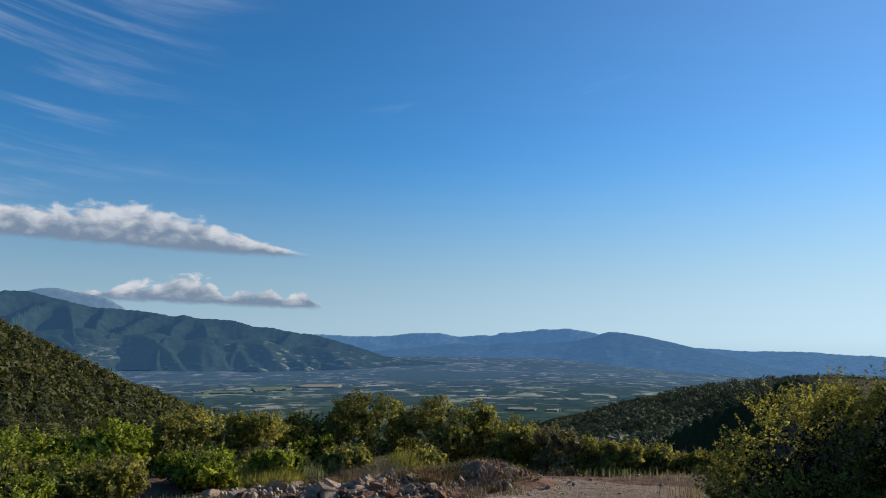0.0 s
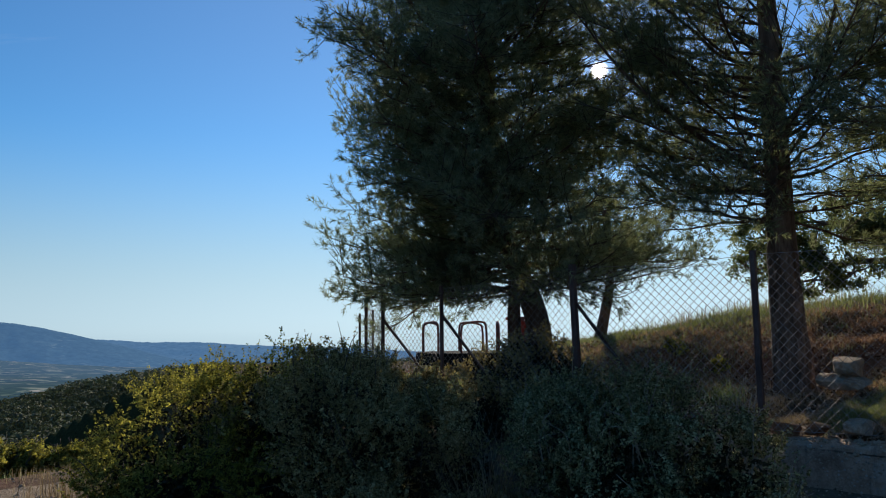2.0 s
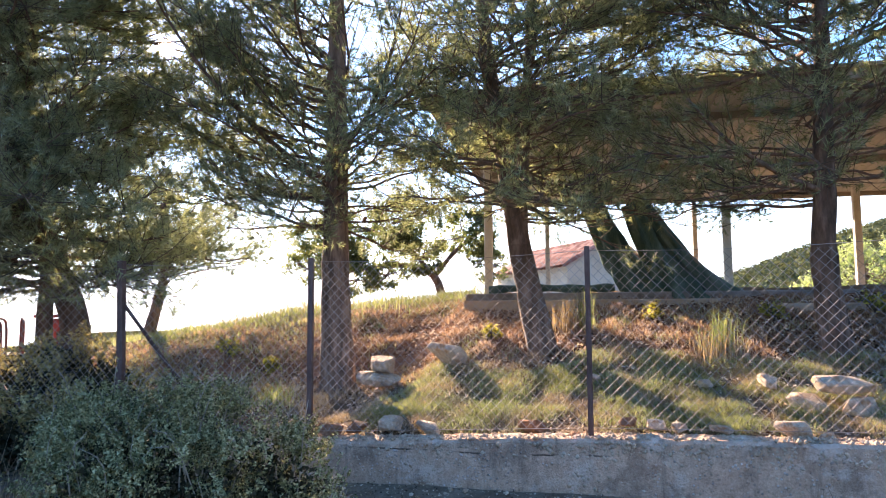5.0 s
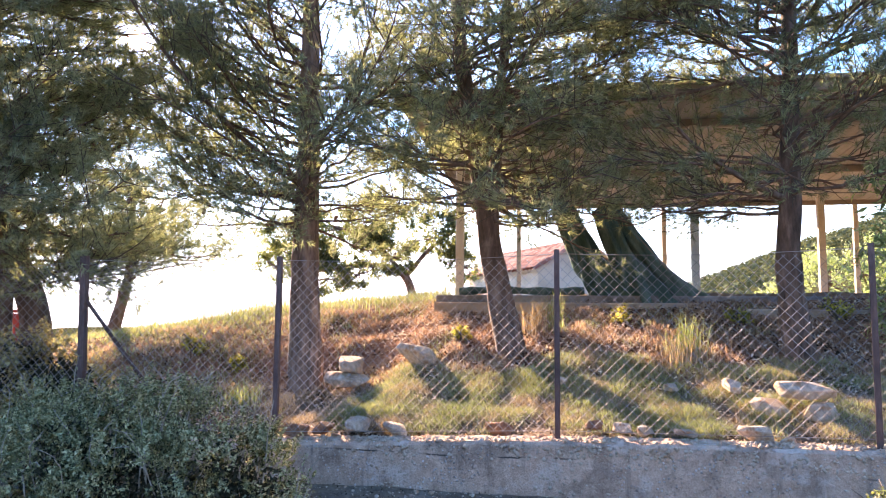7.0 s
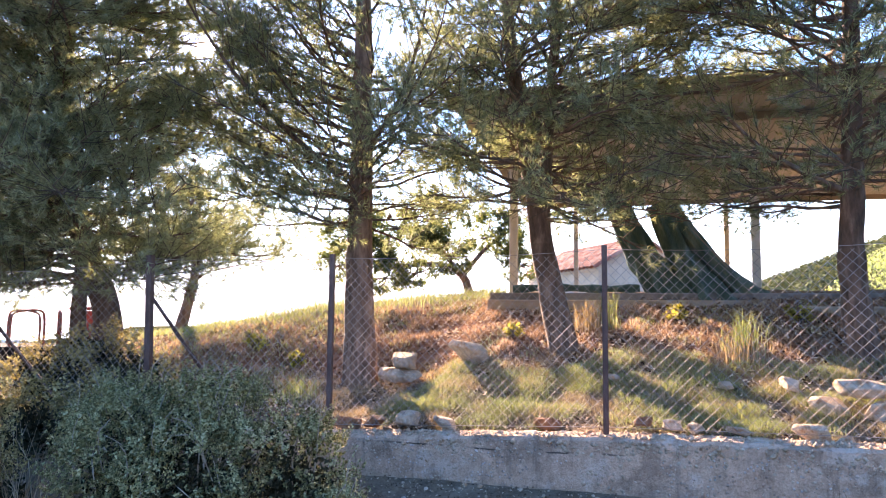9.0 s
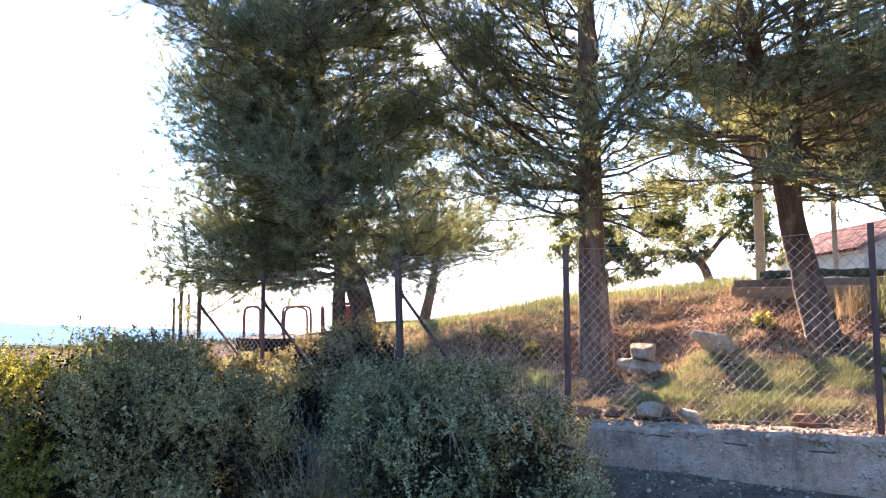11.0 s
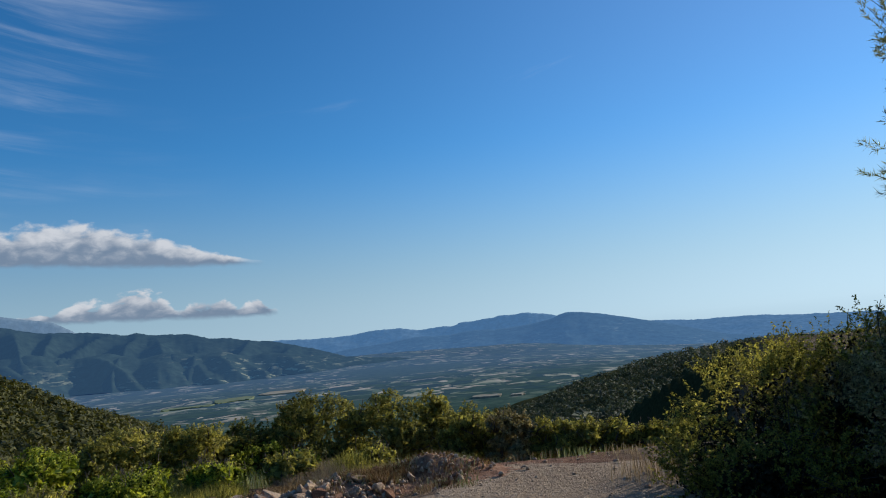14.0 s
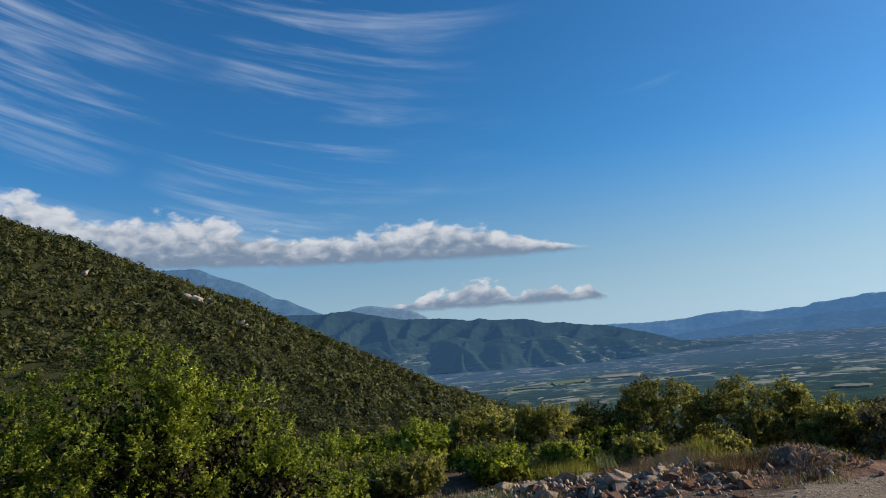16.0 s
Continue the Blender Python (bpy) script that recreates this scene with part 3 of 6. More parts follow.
CREST = np.array([(-180, 11), (-140, 10), (-125, 8.5), (-112, 6.6), (-108, 5.2), (-104, 3.7), (-99, 1.9), (-92, 0.8), (-80, -1.2), (-60, -1.4), (-52, -1.2),
                  (-45, -2.6), (-37, -2.8), (-25, -2.7), (-20, -3.3), (-13, -4.8), (-7, -6.6), (-3, -9), (0, -10), (10, -10), (16, -7.4), (21, -4.8),
                  (26.6, -2.2), (33, 1.1), (39.6, 4.8), (46, 7.3), (51.3, 9.5), (55.8, 10.9), (70, 14), (120, 12), (180, 11)], float)
PLAIN = -90.0


def sstep(x, a, b):
    t = np.clip((x - a) / (b - a), 0, 1)
    return t * t * (3 - 2 * t)


def wobble(x, y, f, seed=0.0):
    return lumps(np.stack([x, y, np.zeros_like(x) + seed], -1).reshape(-1, 3), f, seed).reshape(np.shape(x))


def height(x, y):
    x, y = np.asarray(x, float), np.asarray(y, float)
    r = np.hypot(x, y)
    a = np.degrees(np.arctan2(-x, y))
    s = x - np.interp(y, FENCE[:, 0], FENCE[:, 1])
    # the terrace behind the wall and fence
    foot, top = np.interp(y, FOOT[:, 0], FOOT[:, 1]), np.interp(y, PLATEAU[:, 0], PLATEAU[:, 1])
    terrace = foot + (np.interp(s, PROFILE[:, 0], PROFILE[:, 1]) - 0.74) * (top - foot) / 1.26
    terrace = terrace + 0.05 * wobble(x, y, 1.7, 1.0) + 0.02 * wobble(x, y, 6.0, 2.0) - 0.3 * np.maximum(0, y - 15)
    # the road and the slope that falls away beyond it
    e = np.maximum(0, np.maximum(y - 9.1, -x - 4.6))
    road = -0.27 * e - 0.05 * sstep(y, 7, 9.5) + 0.012 * wobble(x, y, 2.5, 3.0) + 0.006 * wobble(x, y, 11.0, 4.0)
    road = road + 0.32 * sstep(s, -1.6, -0.15) * sstep(y, 9, 4)
    bank = road + (foot - road) * sstep(s, -2.2, 0.2)
    road = np.where(y > 2.6, road + (bank - road) * sstep(y, 2.6, 3.6), road)
    gentle = foot + (np.interp(s, GENTLE[:, 0], GENTLE[:, 1]) - 0.74) * (top - foot) / 1.26
    gentle = gentle + 0.05 * wobble(x, y, 1.7, 1.0) + 0.02 * wobble(x, y, 6.0, 2.0) - 0.3 * np.maximum(0, y - 15)
    terrace = gentle + (terrace - gentle) * sstep(y, 1.5, 2.6)
    terrace = terrace + (road - terrace) * sstep(y, 12, 19)
    z = np.where(s > 0.03, terrace, road)
    # hills round about
    crest = 1.6 + 300 * np.tan(np.radians(np.interp(a, CREST[:, 0], CREST[:, 1])))
    crest = crest + 2.0 * wobble(x, y, 0.03, 5.0)
    side = sstep(np.abs(a + 95), 45, 30)
    low = -6 - (r - 30) * 0.11
    low = low + (1.0 - low) * side
    hill = low + (crest - low) * sstep(r, 90, 300) ** 0.85
    hill = hill + (PLAIN - hill) * sstep(r, 300, 760)
    far = np.where(r > 700, PLAIN + 7 * wobble(x, y, 0.004, 6.0) * sstep(r, 1300, 2300) + 22 * sstep(r, 2200, 3600) * sstep(a, -14, 0) - 75 * sstep(-a, 6, 26) * sstep(r, 900, 3600), hill)
    far = far + 1.2 * wobble(x, y, 0.05, 7.0) * sstep(r, 40, 90)
    return z + (far - z) * sstep(r, 26, 85)


def ground_z(x, y):
    return float(height(x, y))


rings = [0.0, 0.004, 0.35]
while rings[-1] < 4900:
    rings.append(rings[-1] + (0.085 if 4.2 < rings[-1] < 8.6 else rings[-1] * 0.042 + 0.05))
rings = np.array(rings[1:])
azs = np.concatenate([np.arange(-130, 66, 0.7), np.arange(66, 230, 2.0)])
A, R = np.meshgrid(np.radians(azs), rings)
GX, GY = -np.sin(A) * R, np.cos(A) * R
GZ = height(GX, GY)
na = len(azs)
ii, jj = np.meshgrid(np.arange(len(rings) - 1), np.arange(na), indexing="ij")
kk = (jj + 1) % na
quads = np.stack([ii * na + jj, (ii + 1) * na + jj, (ii + 1) * na + kk, ii * na + kk], -1).reshape(-1, 4)
quads = quads[:, ::-1]
verts = np.stack([GX, GY, GZ], -1).reshape(-1, 3)


def ground_material():
    m = bpy.data.materials.new("ground")
    m.use_nodes = True
    k = Nodes(m.node_tree)
    pos = k.add("ShaderNodeNewGeometry").outputs["Position"]
    masks = {}
    for n in ("gravel", "earth", "valley", "scrub", "far"):
        a = k.add("ShaderNodeAttribute")
        a.attribute_name = n
        masks[n] = a.outputs["Fac"]
    fine, mid, big = k.noise(pos, 38.0, 5, 0.7), k.noise(pos, 4.5, 6, 0.65), k.noise(pos, 0.5, 5)
    grit = k.add("ShaderNodeTexVoronoi", {"Vector": pos, "Scale": 34.0}).outputs["Distance"]
    soil = k.ramp(k.math("ADD", k.math("MULTIPLY", mid, 0.6), k.math("MULTIPLY", fine, 0.4)),
                  [(0.3, (0.09, 0.068, 0.050)), (0.5, (0.19, 0.145, 0.105)), (0.7, (0.31, 0.25, 0.19))])
    gravel = k.ramp(k.math("ADD", k.math("MULTIPLY", fine, 0.55), k.math("MULTIPLY", big, 0.45)),
                    [(0.3, (0.21, 0.158, 0.108)), (0.5, (0.37, 0.285, 0.20)), (0.7, (0.53, 0.43, 0.32))])
    gravel = k.mix(k.span(grit, 0.30, 0.10), gravel, (0.62, 0.53, 0.42, 1.0))
    red = k.ramp(k.math("ADD", k.math("MULTIPLY", mid, 0.5), k.math("MULTIPLY", fine, 0.5)),
                 [(0.3, (0.13, 0.066, 0.045)), (0.5, (0.28, 0.155, 0.105)), (0.72, (0.46, 0.315, 0.225))])
    # fields, woods and hedges down in the valley
    bent = k.add("ShaderNodeTexNoise", {"Vector": pos, "Scale": 0.012, "Detail": 3.0}).outputs["Color"]
    push = k.add("ShaderNodeVectorMath", {0: bent, 1: (160.0, 160.0, 0.0)})
    push.operation = "MULTIPLY"
    there = k.add("ShaderNodeVectorMath", {0: pos, 1: push.outputs[0]}).outputs[0]
    cells = k.add("ShaderNodeTexVoronoi", {"Vector": k.add("ShaderNodeMapping", {0: there, 2: (0, 0, 0.15), 3: (1.0, 0.5, 0.0)}).outputs[0], "Scale": 0.040, "Randomness": 1.0})
    pick = k.add("ShaderNodeSeparateColor", {0: cells.outputs["Color"]}).outputs[0]
    crop = k.ramp(pick, [(0.0, (0.036, 0.072, 0.080)), (0.30, (0.050, 0.090, 0.090)), (0.40, (0.15, 0.20, 0.135)), (0.52, (0.042, 0.080, 0.086)),
                         (0.62, (0.27, 0.30, 0.20)), (0.72, (0.042, 0.080, 0.086)), (0.80, (0.58, 0.50, 0.37)), (0.91, (0.40, 0.39, 0.27))], "CONSTANT")
    wood = k.ramp(k.noise(pos, 0.035, 8, 0.7), [(0.35, (0.030, 0.062, 0.052)), (0.65, (0.078, 0.125, 0.085))])
    farm = k.span(k.noise(pos, 0.0026, 4.0, 0.55), 0.40, 0.47)
    farm = k.math("MULTIPLY", farm, k.span(masks["far"], 0.03, 0.22))
    hedge = k.span(k.noise(there, 0.02, 6.0, 0.65), 0.465, 0.55)
    vale = k.mix(k.math("MULTIPLY", farm, k.math("SUBTRACT", 1.0, hedge)), wood, crop)
    # far haze painted in: valley colours blend to pale blue with distance
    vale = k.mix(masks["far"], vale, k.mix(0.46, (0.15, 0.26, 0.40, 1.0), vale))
    # dark green ground below the scrub, the shade between crowns put into its colour
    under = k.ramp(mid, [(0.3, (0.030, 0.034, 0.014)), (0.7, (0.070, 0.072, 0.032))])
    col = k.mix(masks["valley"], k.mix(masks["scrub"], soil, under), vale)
    col = k.mix(k.math("MULTIPLY", masks["earth"], k.span(mid, 0.25, 0.5)), col, red)
    col = k.mix(k.span(k.math("ADD", masks["gravel"], k.math("MULTIPLY", k.math("SUBTRACT", mid, 0.5), 0.8)), 0.4, 0.6), col, gravel)
    shader = k.add("ShaderNodeBsdfPrincipled", {"Base Color": col, "Roughness": 1.0, "Specular IOR Level": 0.0})
    clods = k.noise(pos, 13.0, 4, 0.6)
    col = k.mix(k.math("MULTIPLY", k.math("MULTIPLY", masks["earth"], k.span(clods, 0.53, 0.60)), 0.55), col, (0.10, 0.045, 0.03, 1.0))
    shader = k.wire(shader, {"Base Color": col})
    b = k.add("ShaderNodeBump", {"Strength": 0.9, "Distance": 0.05, "Height": k.math("ADD", k.math("MULTIPLY", fine, 0.6), k.math("ADD", clods, k.math("MULTIPLY", mid, 1.5)))})
    k.tree.links.new(b.outputs[0], shader.inputs["Normal"])
    k.tree.links.new(shader.outputs[0], k.add("ShaderNodeOutputMaterial").inputs[0])
    return m


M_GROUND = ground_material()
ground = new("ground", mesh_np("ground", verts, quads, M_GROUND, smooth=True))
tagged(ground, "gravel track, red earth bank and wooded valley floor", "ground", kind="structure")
vx, vy = verts[:, 0], verts[:, 1]
vs = vx - np.interp(vy, FENCE[:, 0], FENCE[:, 1])
vr = np.hypot(vx, vy)
gravel_mask = sstep(vs, -0.9, -1.7) * sstep(vy + 0.45 * np.maximum(0, vx - 0.3), 9.3, 8.75) * sstep(vx, -4.4, -3.0) * (1 - sstep(vy, 5.6, 6.6) * sstep(vx + 0.25 * wobble(vx, vy, 2.2, 3.0), 0.5, -0.7)) * sstep(vr, 30, 20)
earth_mask = sstep(vs, 1.4, 2.2) * sstep(vs, 5.2, 4.4) * sstep(vr, 26, 18)
earth_mask = np.maximum(earth_mask, 0.75 * sstep(vy, 7.2, 8.4) * sstep(vr, 14, 10) * sstep(vx, 2.6, 1.6) * (vs < 0))
valley_mask = sstep(vr, 420, 640)
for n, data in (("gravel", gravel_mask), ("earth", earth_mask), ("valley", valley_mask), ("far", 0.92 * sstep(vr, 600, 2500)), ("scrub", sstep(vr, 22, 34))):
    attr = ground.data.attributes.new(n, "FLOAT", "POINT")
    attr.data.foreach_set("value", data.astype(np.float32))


# ---- mountains at the far side of the valley ----
def mountain(name, label, dist, depth, crest, mat, rough=0.10, seed=1.0, step=0.12, swell=0.10, spur=1.1, ridged=0.0):
    """A ridge whose crest rises to the given heights (azimuth, degrees above the horizon), with spurs and gullies on its face."""
    c = np.array(crest, float)
    a = np.arange(c[:, 0].min(), c[:, 0].max(), step)
    tops = np.interp(a, c[:, 0], c[:, 1])
    tops = np.convolve(np.pad(tops, 2, mode="edge"), np.ones(5) / 5, "valid")
    line = np.stack([a, a * 0, a * 0], -1)
    jag = rough * (0.6 * lumps(line, 2.3, seed) + 0.5 * lumps(line, 6.1, seed) + 0.4 * lumps(line, 15.0, seed))
    zc = 1.6 + dist * np.tan(np.radians(tops))
    rows = np.linspace(0, 1, 32)
    vs_, n = [], len(a)
    ra = np.radians(a)
    for u in rows:
        rr = dist - depth * (1 - u)
        x, y = -np.sin(ra) * rr, np.cos(ra) * rr
        relief = np.array([noise.fractal(Vector((p * 0.36 + u * spur, u * 3.4, seed)), 0.9, 2.0, 5) for p in a])
        relief = relief + ridged * np.array([0.45 - abs(noise.noise(Vector((p * 0.30 + u * spur, u * 1.1, seed + 4.0)))) * 2.2 for p in a])
        z = (PLAIN - 95) + (zc - PLAIN + 95) * u**1.1 + relief * swell * (zc - PLAIN + 30) * np.sin(np.pi * min(u, 1.0)) ** 0.8 + jag * dist * 0.0105 * u**5
        vs_.append(np.stack([x, y, z], -1))
    ra = np.radians(a)
    vs_.append(np.stack([-np.sin(ra) * (dist + 300), np.cos(ra) * (dist + 300), np.minimum(zc, PLAIN) - 110], -1))
    v = np.concatenate(vs_)
    i, j = np.meshgrid(np.arange(len(rows)), np.arange(n - 1), indexing="ij")
    f = np.stack([i * n + j, i * n + j + 1, (i + 1) * n + j + 1, (i + 1) * n + j], -1).reshape(-1, 4)
    return thing(name, label, "mountain", kind="structure", data=mesh_np(name, v, f[:, ::-1], mat, smooth=True))


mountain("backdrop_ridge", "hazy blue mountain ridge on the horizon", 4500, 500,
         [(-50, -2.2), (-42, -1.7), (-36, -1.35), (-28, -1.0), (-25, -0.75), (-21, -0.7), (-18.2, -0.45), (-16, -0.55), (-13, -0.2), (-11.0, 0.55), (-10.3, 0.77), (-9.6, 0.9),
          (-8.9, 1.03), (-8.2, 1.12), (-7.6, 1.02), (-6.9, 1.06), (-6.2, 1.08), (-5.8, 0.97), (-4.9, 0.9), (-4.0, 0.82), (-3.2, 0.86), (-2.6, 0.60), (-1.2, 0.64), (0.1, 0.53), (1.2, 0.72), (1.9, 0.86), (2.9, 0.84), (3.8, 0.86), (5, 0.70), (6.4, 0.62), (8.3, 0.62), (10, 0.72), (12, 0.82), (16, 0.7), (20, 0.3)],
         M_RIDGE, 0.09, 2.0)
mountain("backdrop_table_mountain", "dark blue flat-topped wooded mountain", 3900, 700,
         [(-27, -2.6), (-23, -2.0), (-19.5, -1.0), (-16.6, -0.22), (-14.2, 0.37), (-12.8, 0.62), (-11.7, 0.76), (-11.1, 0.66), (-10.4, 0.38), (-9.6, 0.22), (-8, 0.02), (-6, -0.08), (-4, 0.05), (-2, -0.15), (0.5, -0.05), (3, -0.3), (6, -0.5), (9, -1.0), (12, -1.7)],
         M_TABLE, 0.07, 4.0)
mountain("backdrop_pale_mountain", "pale hazy mountain far behind the wooded range", 4650, 300,
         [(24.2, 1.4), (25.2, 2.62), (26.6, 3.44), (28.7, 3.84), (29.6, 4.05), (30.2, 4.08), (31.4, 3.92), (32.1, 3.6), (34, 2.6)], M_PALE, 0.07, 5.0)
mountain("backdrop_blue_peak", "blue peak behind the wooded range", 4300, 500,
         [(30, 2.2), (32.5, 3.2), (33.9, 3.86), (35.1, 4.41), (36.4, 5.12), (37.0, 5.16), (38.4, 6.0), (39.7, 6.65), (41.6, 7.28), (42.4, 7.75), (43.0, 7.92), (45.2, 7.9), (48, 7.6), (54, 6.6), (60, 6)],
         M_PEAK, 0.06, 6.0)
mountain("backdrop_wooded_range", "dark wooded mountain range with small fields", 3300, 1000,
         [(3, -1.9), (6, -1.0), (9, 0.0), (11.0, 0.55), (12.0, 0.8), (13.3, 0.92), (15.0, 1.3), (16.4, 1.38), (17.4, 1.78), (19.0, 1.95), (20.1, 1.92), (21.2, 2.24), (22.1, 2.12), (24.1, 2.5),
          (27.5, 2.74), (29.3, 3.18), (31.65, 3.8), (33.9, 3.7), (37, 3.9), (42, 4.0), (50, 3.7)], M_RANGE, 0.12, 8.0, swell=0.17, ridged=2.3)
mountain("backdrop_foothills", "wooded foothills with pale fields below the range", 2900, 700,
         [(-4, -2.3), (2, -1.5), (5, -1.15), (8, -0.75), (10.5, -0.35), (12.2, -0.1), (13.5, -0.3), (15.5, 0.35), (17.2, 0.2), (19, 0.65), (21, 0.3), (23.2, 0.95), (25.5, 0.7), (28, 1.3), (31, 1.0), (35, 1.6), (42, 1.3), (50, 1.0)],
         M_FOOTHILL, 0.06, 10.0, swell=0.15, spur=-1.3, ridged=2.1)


# ---- scrub on the hills and woods on the plain ----
def ico(sub, rng, rough):
    bm = bmesh.new()
    bmesh.ops.create_icosphere(bm, subdivisions=sub, radius=1.0)
    v = np.array([q.co[:] for q in bm.verts])
    f = np.array([[q.index for q in p.verts] for p in bm.faces])
    bm.free()
    v = v * (1 + rough * rng.normal(size=(len(v), 1)))
    return v, f


def scrub(name, label, n, az_range, r_range, size, seed, leaves=18, mat=M_MAQUIS, leaf=(0.26, 0.60)):
    """Dense low scrub: crowns built of overlapping leaf sprays, each crown uneven."""
    rng = np.random.default_rng(seed)
    k = np.arange(n)
    a = az_range[0] + (az_range[1] - az_range[0]) * np.mod(0.5 + 0.7548776662 * k + rng.normal(0, 0.004, n), 1.0)
    r = np.sqrt(r_range[0] ** 2 + (r_range[1] ** 2 - r_range[0] ** 2) * np.mod(0.5 + 0.5698402910 * k + rng.normal(0, 0.004, n), 1.0))
    x, y = -np.sin(np.radians(a)) * r, np.cos(np.radians(a)) * r
    s = size * rng.uniform(0.5, 1.4, n) * (1 + 0.3 * wobble(x, y, 0.11, 2.0))
    c = np.stack([x, y, height(x, y) + 0.15 * s], -1)
    d = unit(rng.normal(size=(n, leaves, 3)) + [0, 0, 0.75])
    d[..., 2] = np.abs(d[..., 2])
    p = c[:, None] + d * s[:, None, None] * [1.1, 1.1, 0.95] * (rng.uniform(0.62, 1.08, (n, leaves, 1)) + 0.16 * lumps((d * 2.6 + np.arange(n)[:, None, None]).reshape(-1, 3), 1.0).reshape(n, leaves, 1))
    q, g = leaf_tris(p.reshape(-1, 3), (d + rng.normal(size=d.shape) * 0.32).reshape(-1, 3), (s[:, None] * rng.uniform(*leaf, (n, leaves))).ravel(), 0.75, rng)
    out = np.repeat((p - c[:, None] + [0, 0, 0.15]).reshape(-1, 3), 3, 0) + rng.normal(size=q.shape) * 0.3 * np.repeat(np.repeat(s, leaves), 3)[:, None]
    return thing(name, label, "scrub", kind="stuff", data=mesh_np(name, q, g, mat, normals=out))


scrub("hillside_scrub", "dense dark green scrub covering a hillside", 3600, (15, 68), (165, 328), 2.2, 11, leaves=42, leaf=(0.22, 0.46))
scrub("hillside_scrub", "dense green scrub on the near part of a hillside", 950, (15, 68), (78, 168), 2.1, 16, leaves=160, leaf=(0.11, 0.24))
scrub("hillside_scrub", "dark green scrub on a shaded slope", 3000, (-46, 0), (85, 328), 1.8, 12, leaves=32, mat=M_SAGE, leaf=(0.20, 0.42))
scrub("hillside_scrub", "green scrub on the slope beyond the pavilion", 3800, (-124, -92), (150, 330), 1.4, 13, leaves=14, mat=M_HAZESCRUB)
scrub("slope_scrub", "scrub on the slope that falls to the valley", 330, (-15, -4), (38, 100), 1.4, 14, leaves=110, leaf=(0.10, 0.22), mat=M_SAGE)
scrub("slope_scrub", "green scrub below the rubble", 520, (-4, 32), (34, 120), 1.5, 17, leaves=50, leaf=(0.14, 0.32))
scrub("slope_scrub", "scrub on the lower slope", 2400, (-6, 24), (120, 640), 2.3, 15, leaves=14)


# ---- fields on the valley floor ----
def field(az0, az1, el0, el1, mat, label, seed):
    """A ploughed or mown field: a low slab with an uneven edge, lying on the plain."""
    rng = np.random.default_rng(seed)
    n = 30
    ang = np.linspace(0, 2 * np.pi, n, endpoint=False)
    ca, ce = (az0 + az1) / 2, (el0 + el1) / 2
    sq = lambda q: np.sign(q) * np.abs(q) ** 0.6
    aa = ca + (az1 - az0) / 2 * sq(np.cos(ang)) * (1 + 0.14 * np.sin(ang * 3 + seed) + 0.08 * rng.normal(size=n))
    ee = ce + (el1 - el0) / 2 * sq(np.sin(ang)) * (1 + 0.25 * np.sin(ang * 2 + seed * 1.7) + 0.14 * rng.normal(size=n))
    pts = []
    for p, q in zip(aa, ee):
        r = 1200.0
        for _ in range(12):
            x, y = -math.sin(radians(p)) * r, math.cos(radians(p)) * r
            r = (1.6 - ground_z(x, y) - 2.0) / math.tan(radians(-q))
        pts.append((x, y, ground_z(x, y)))
    o = np.mean(pts, 0)
    bm = bmesh.new()
    low = [bm.verts.new((p[0] - o[0], p[1] - o[1], p[2] - o[2] - 3)) for p in pts]
    top = [bm.verts.new((p[0] - o[0], p[1] - o[1], p[2] - o[2] + 2.0)) for p in pts]
    bm.faces.new(top)
    for i in range(n):
        bm.faces.new((low[i], low[(i + 1) % n], top[(i + 1) % n], top[i]))
    bmesh.ops.recalc_face_normals(bm, faces=bm.faces)
    me = bpy.data.meshes.new("field")
    bm.to_mesh(me)
    bm.free()
    me.materials.append(mat)
    return thing("field", label, "field", o, group="fields in the valley", data=me)


for i, (a0, a1, e0, e1, mat, label) in enumerate([
        (16.4, 20.0, -3.60, -3.46, M_MEADOW, "pale green mown field in the valley"), (13.4, 16.2, -3.48, -3.22, M_MEADOW, "pale green mown field in the valley"),
        (9.4, 12.8, -3.28, -3.12, M_STUBBLE, "straw-coloured field in the valley"), (-5.8, -3.6, -5.15, -4.98, M_STUBBLE, "straw-coloured field in the valley"),
        (-7.6, -6.6, -5.2, -5.1, M_STUBBLE, "straw-coloured field in the valley"), (23.0, 26.4, -1.25, -1.0, M_MEADOW, "pale green field at the foot of the range")]):
    field(a0, a1, e0, e1, mat, label, 300 + i)


# ---- retaining wall ----
def wall_line(y):
    return float(np.interp(y, FENCE[:, 0], FENCE[:, 1]))


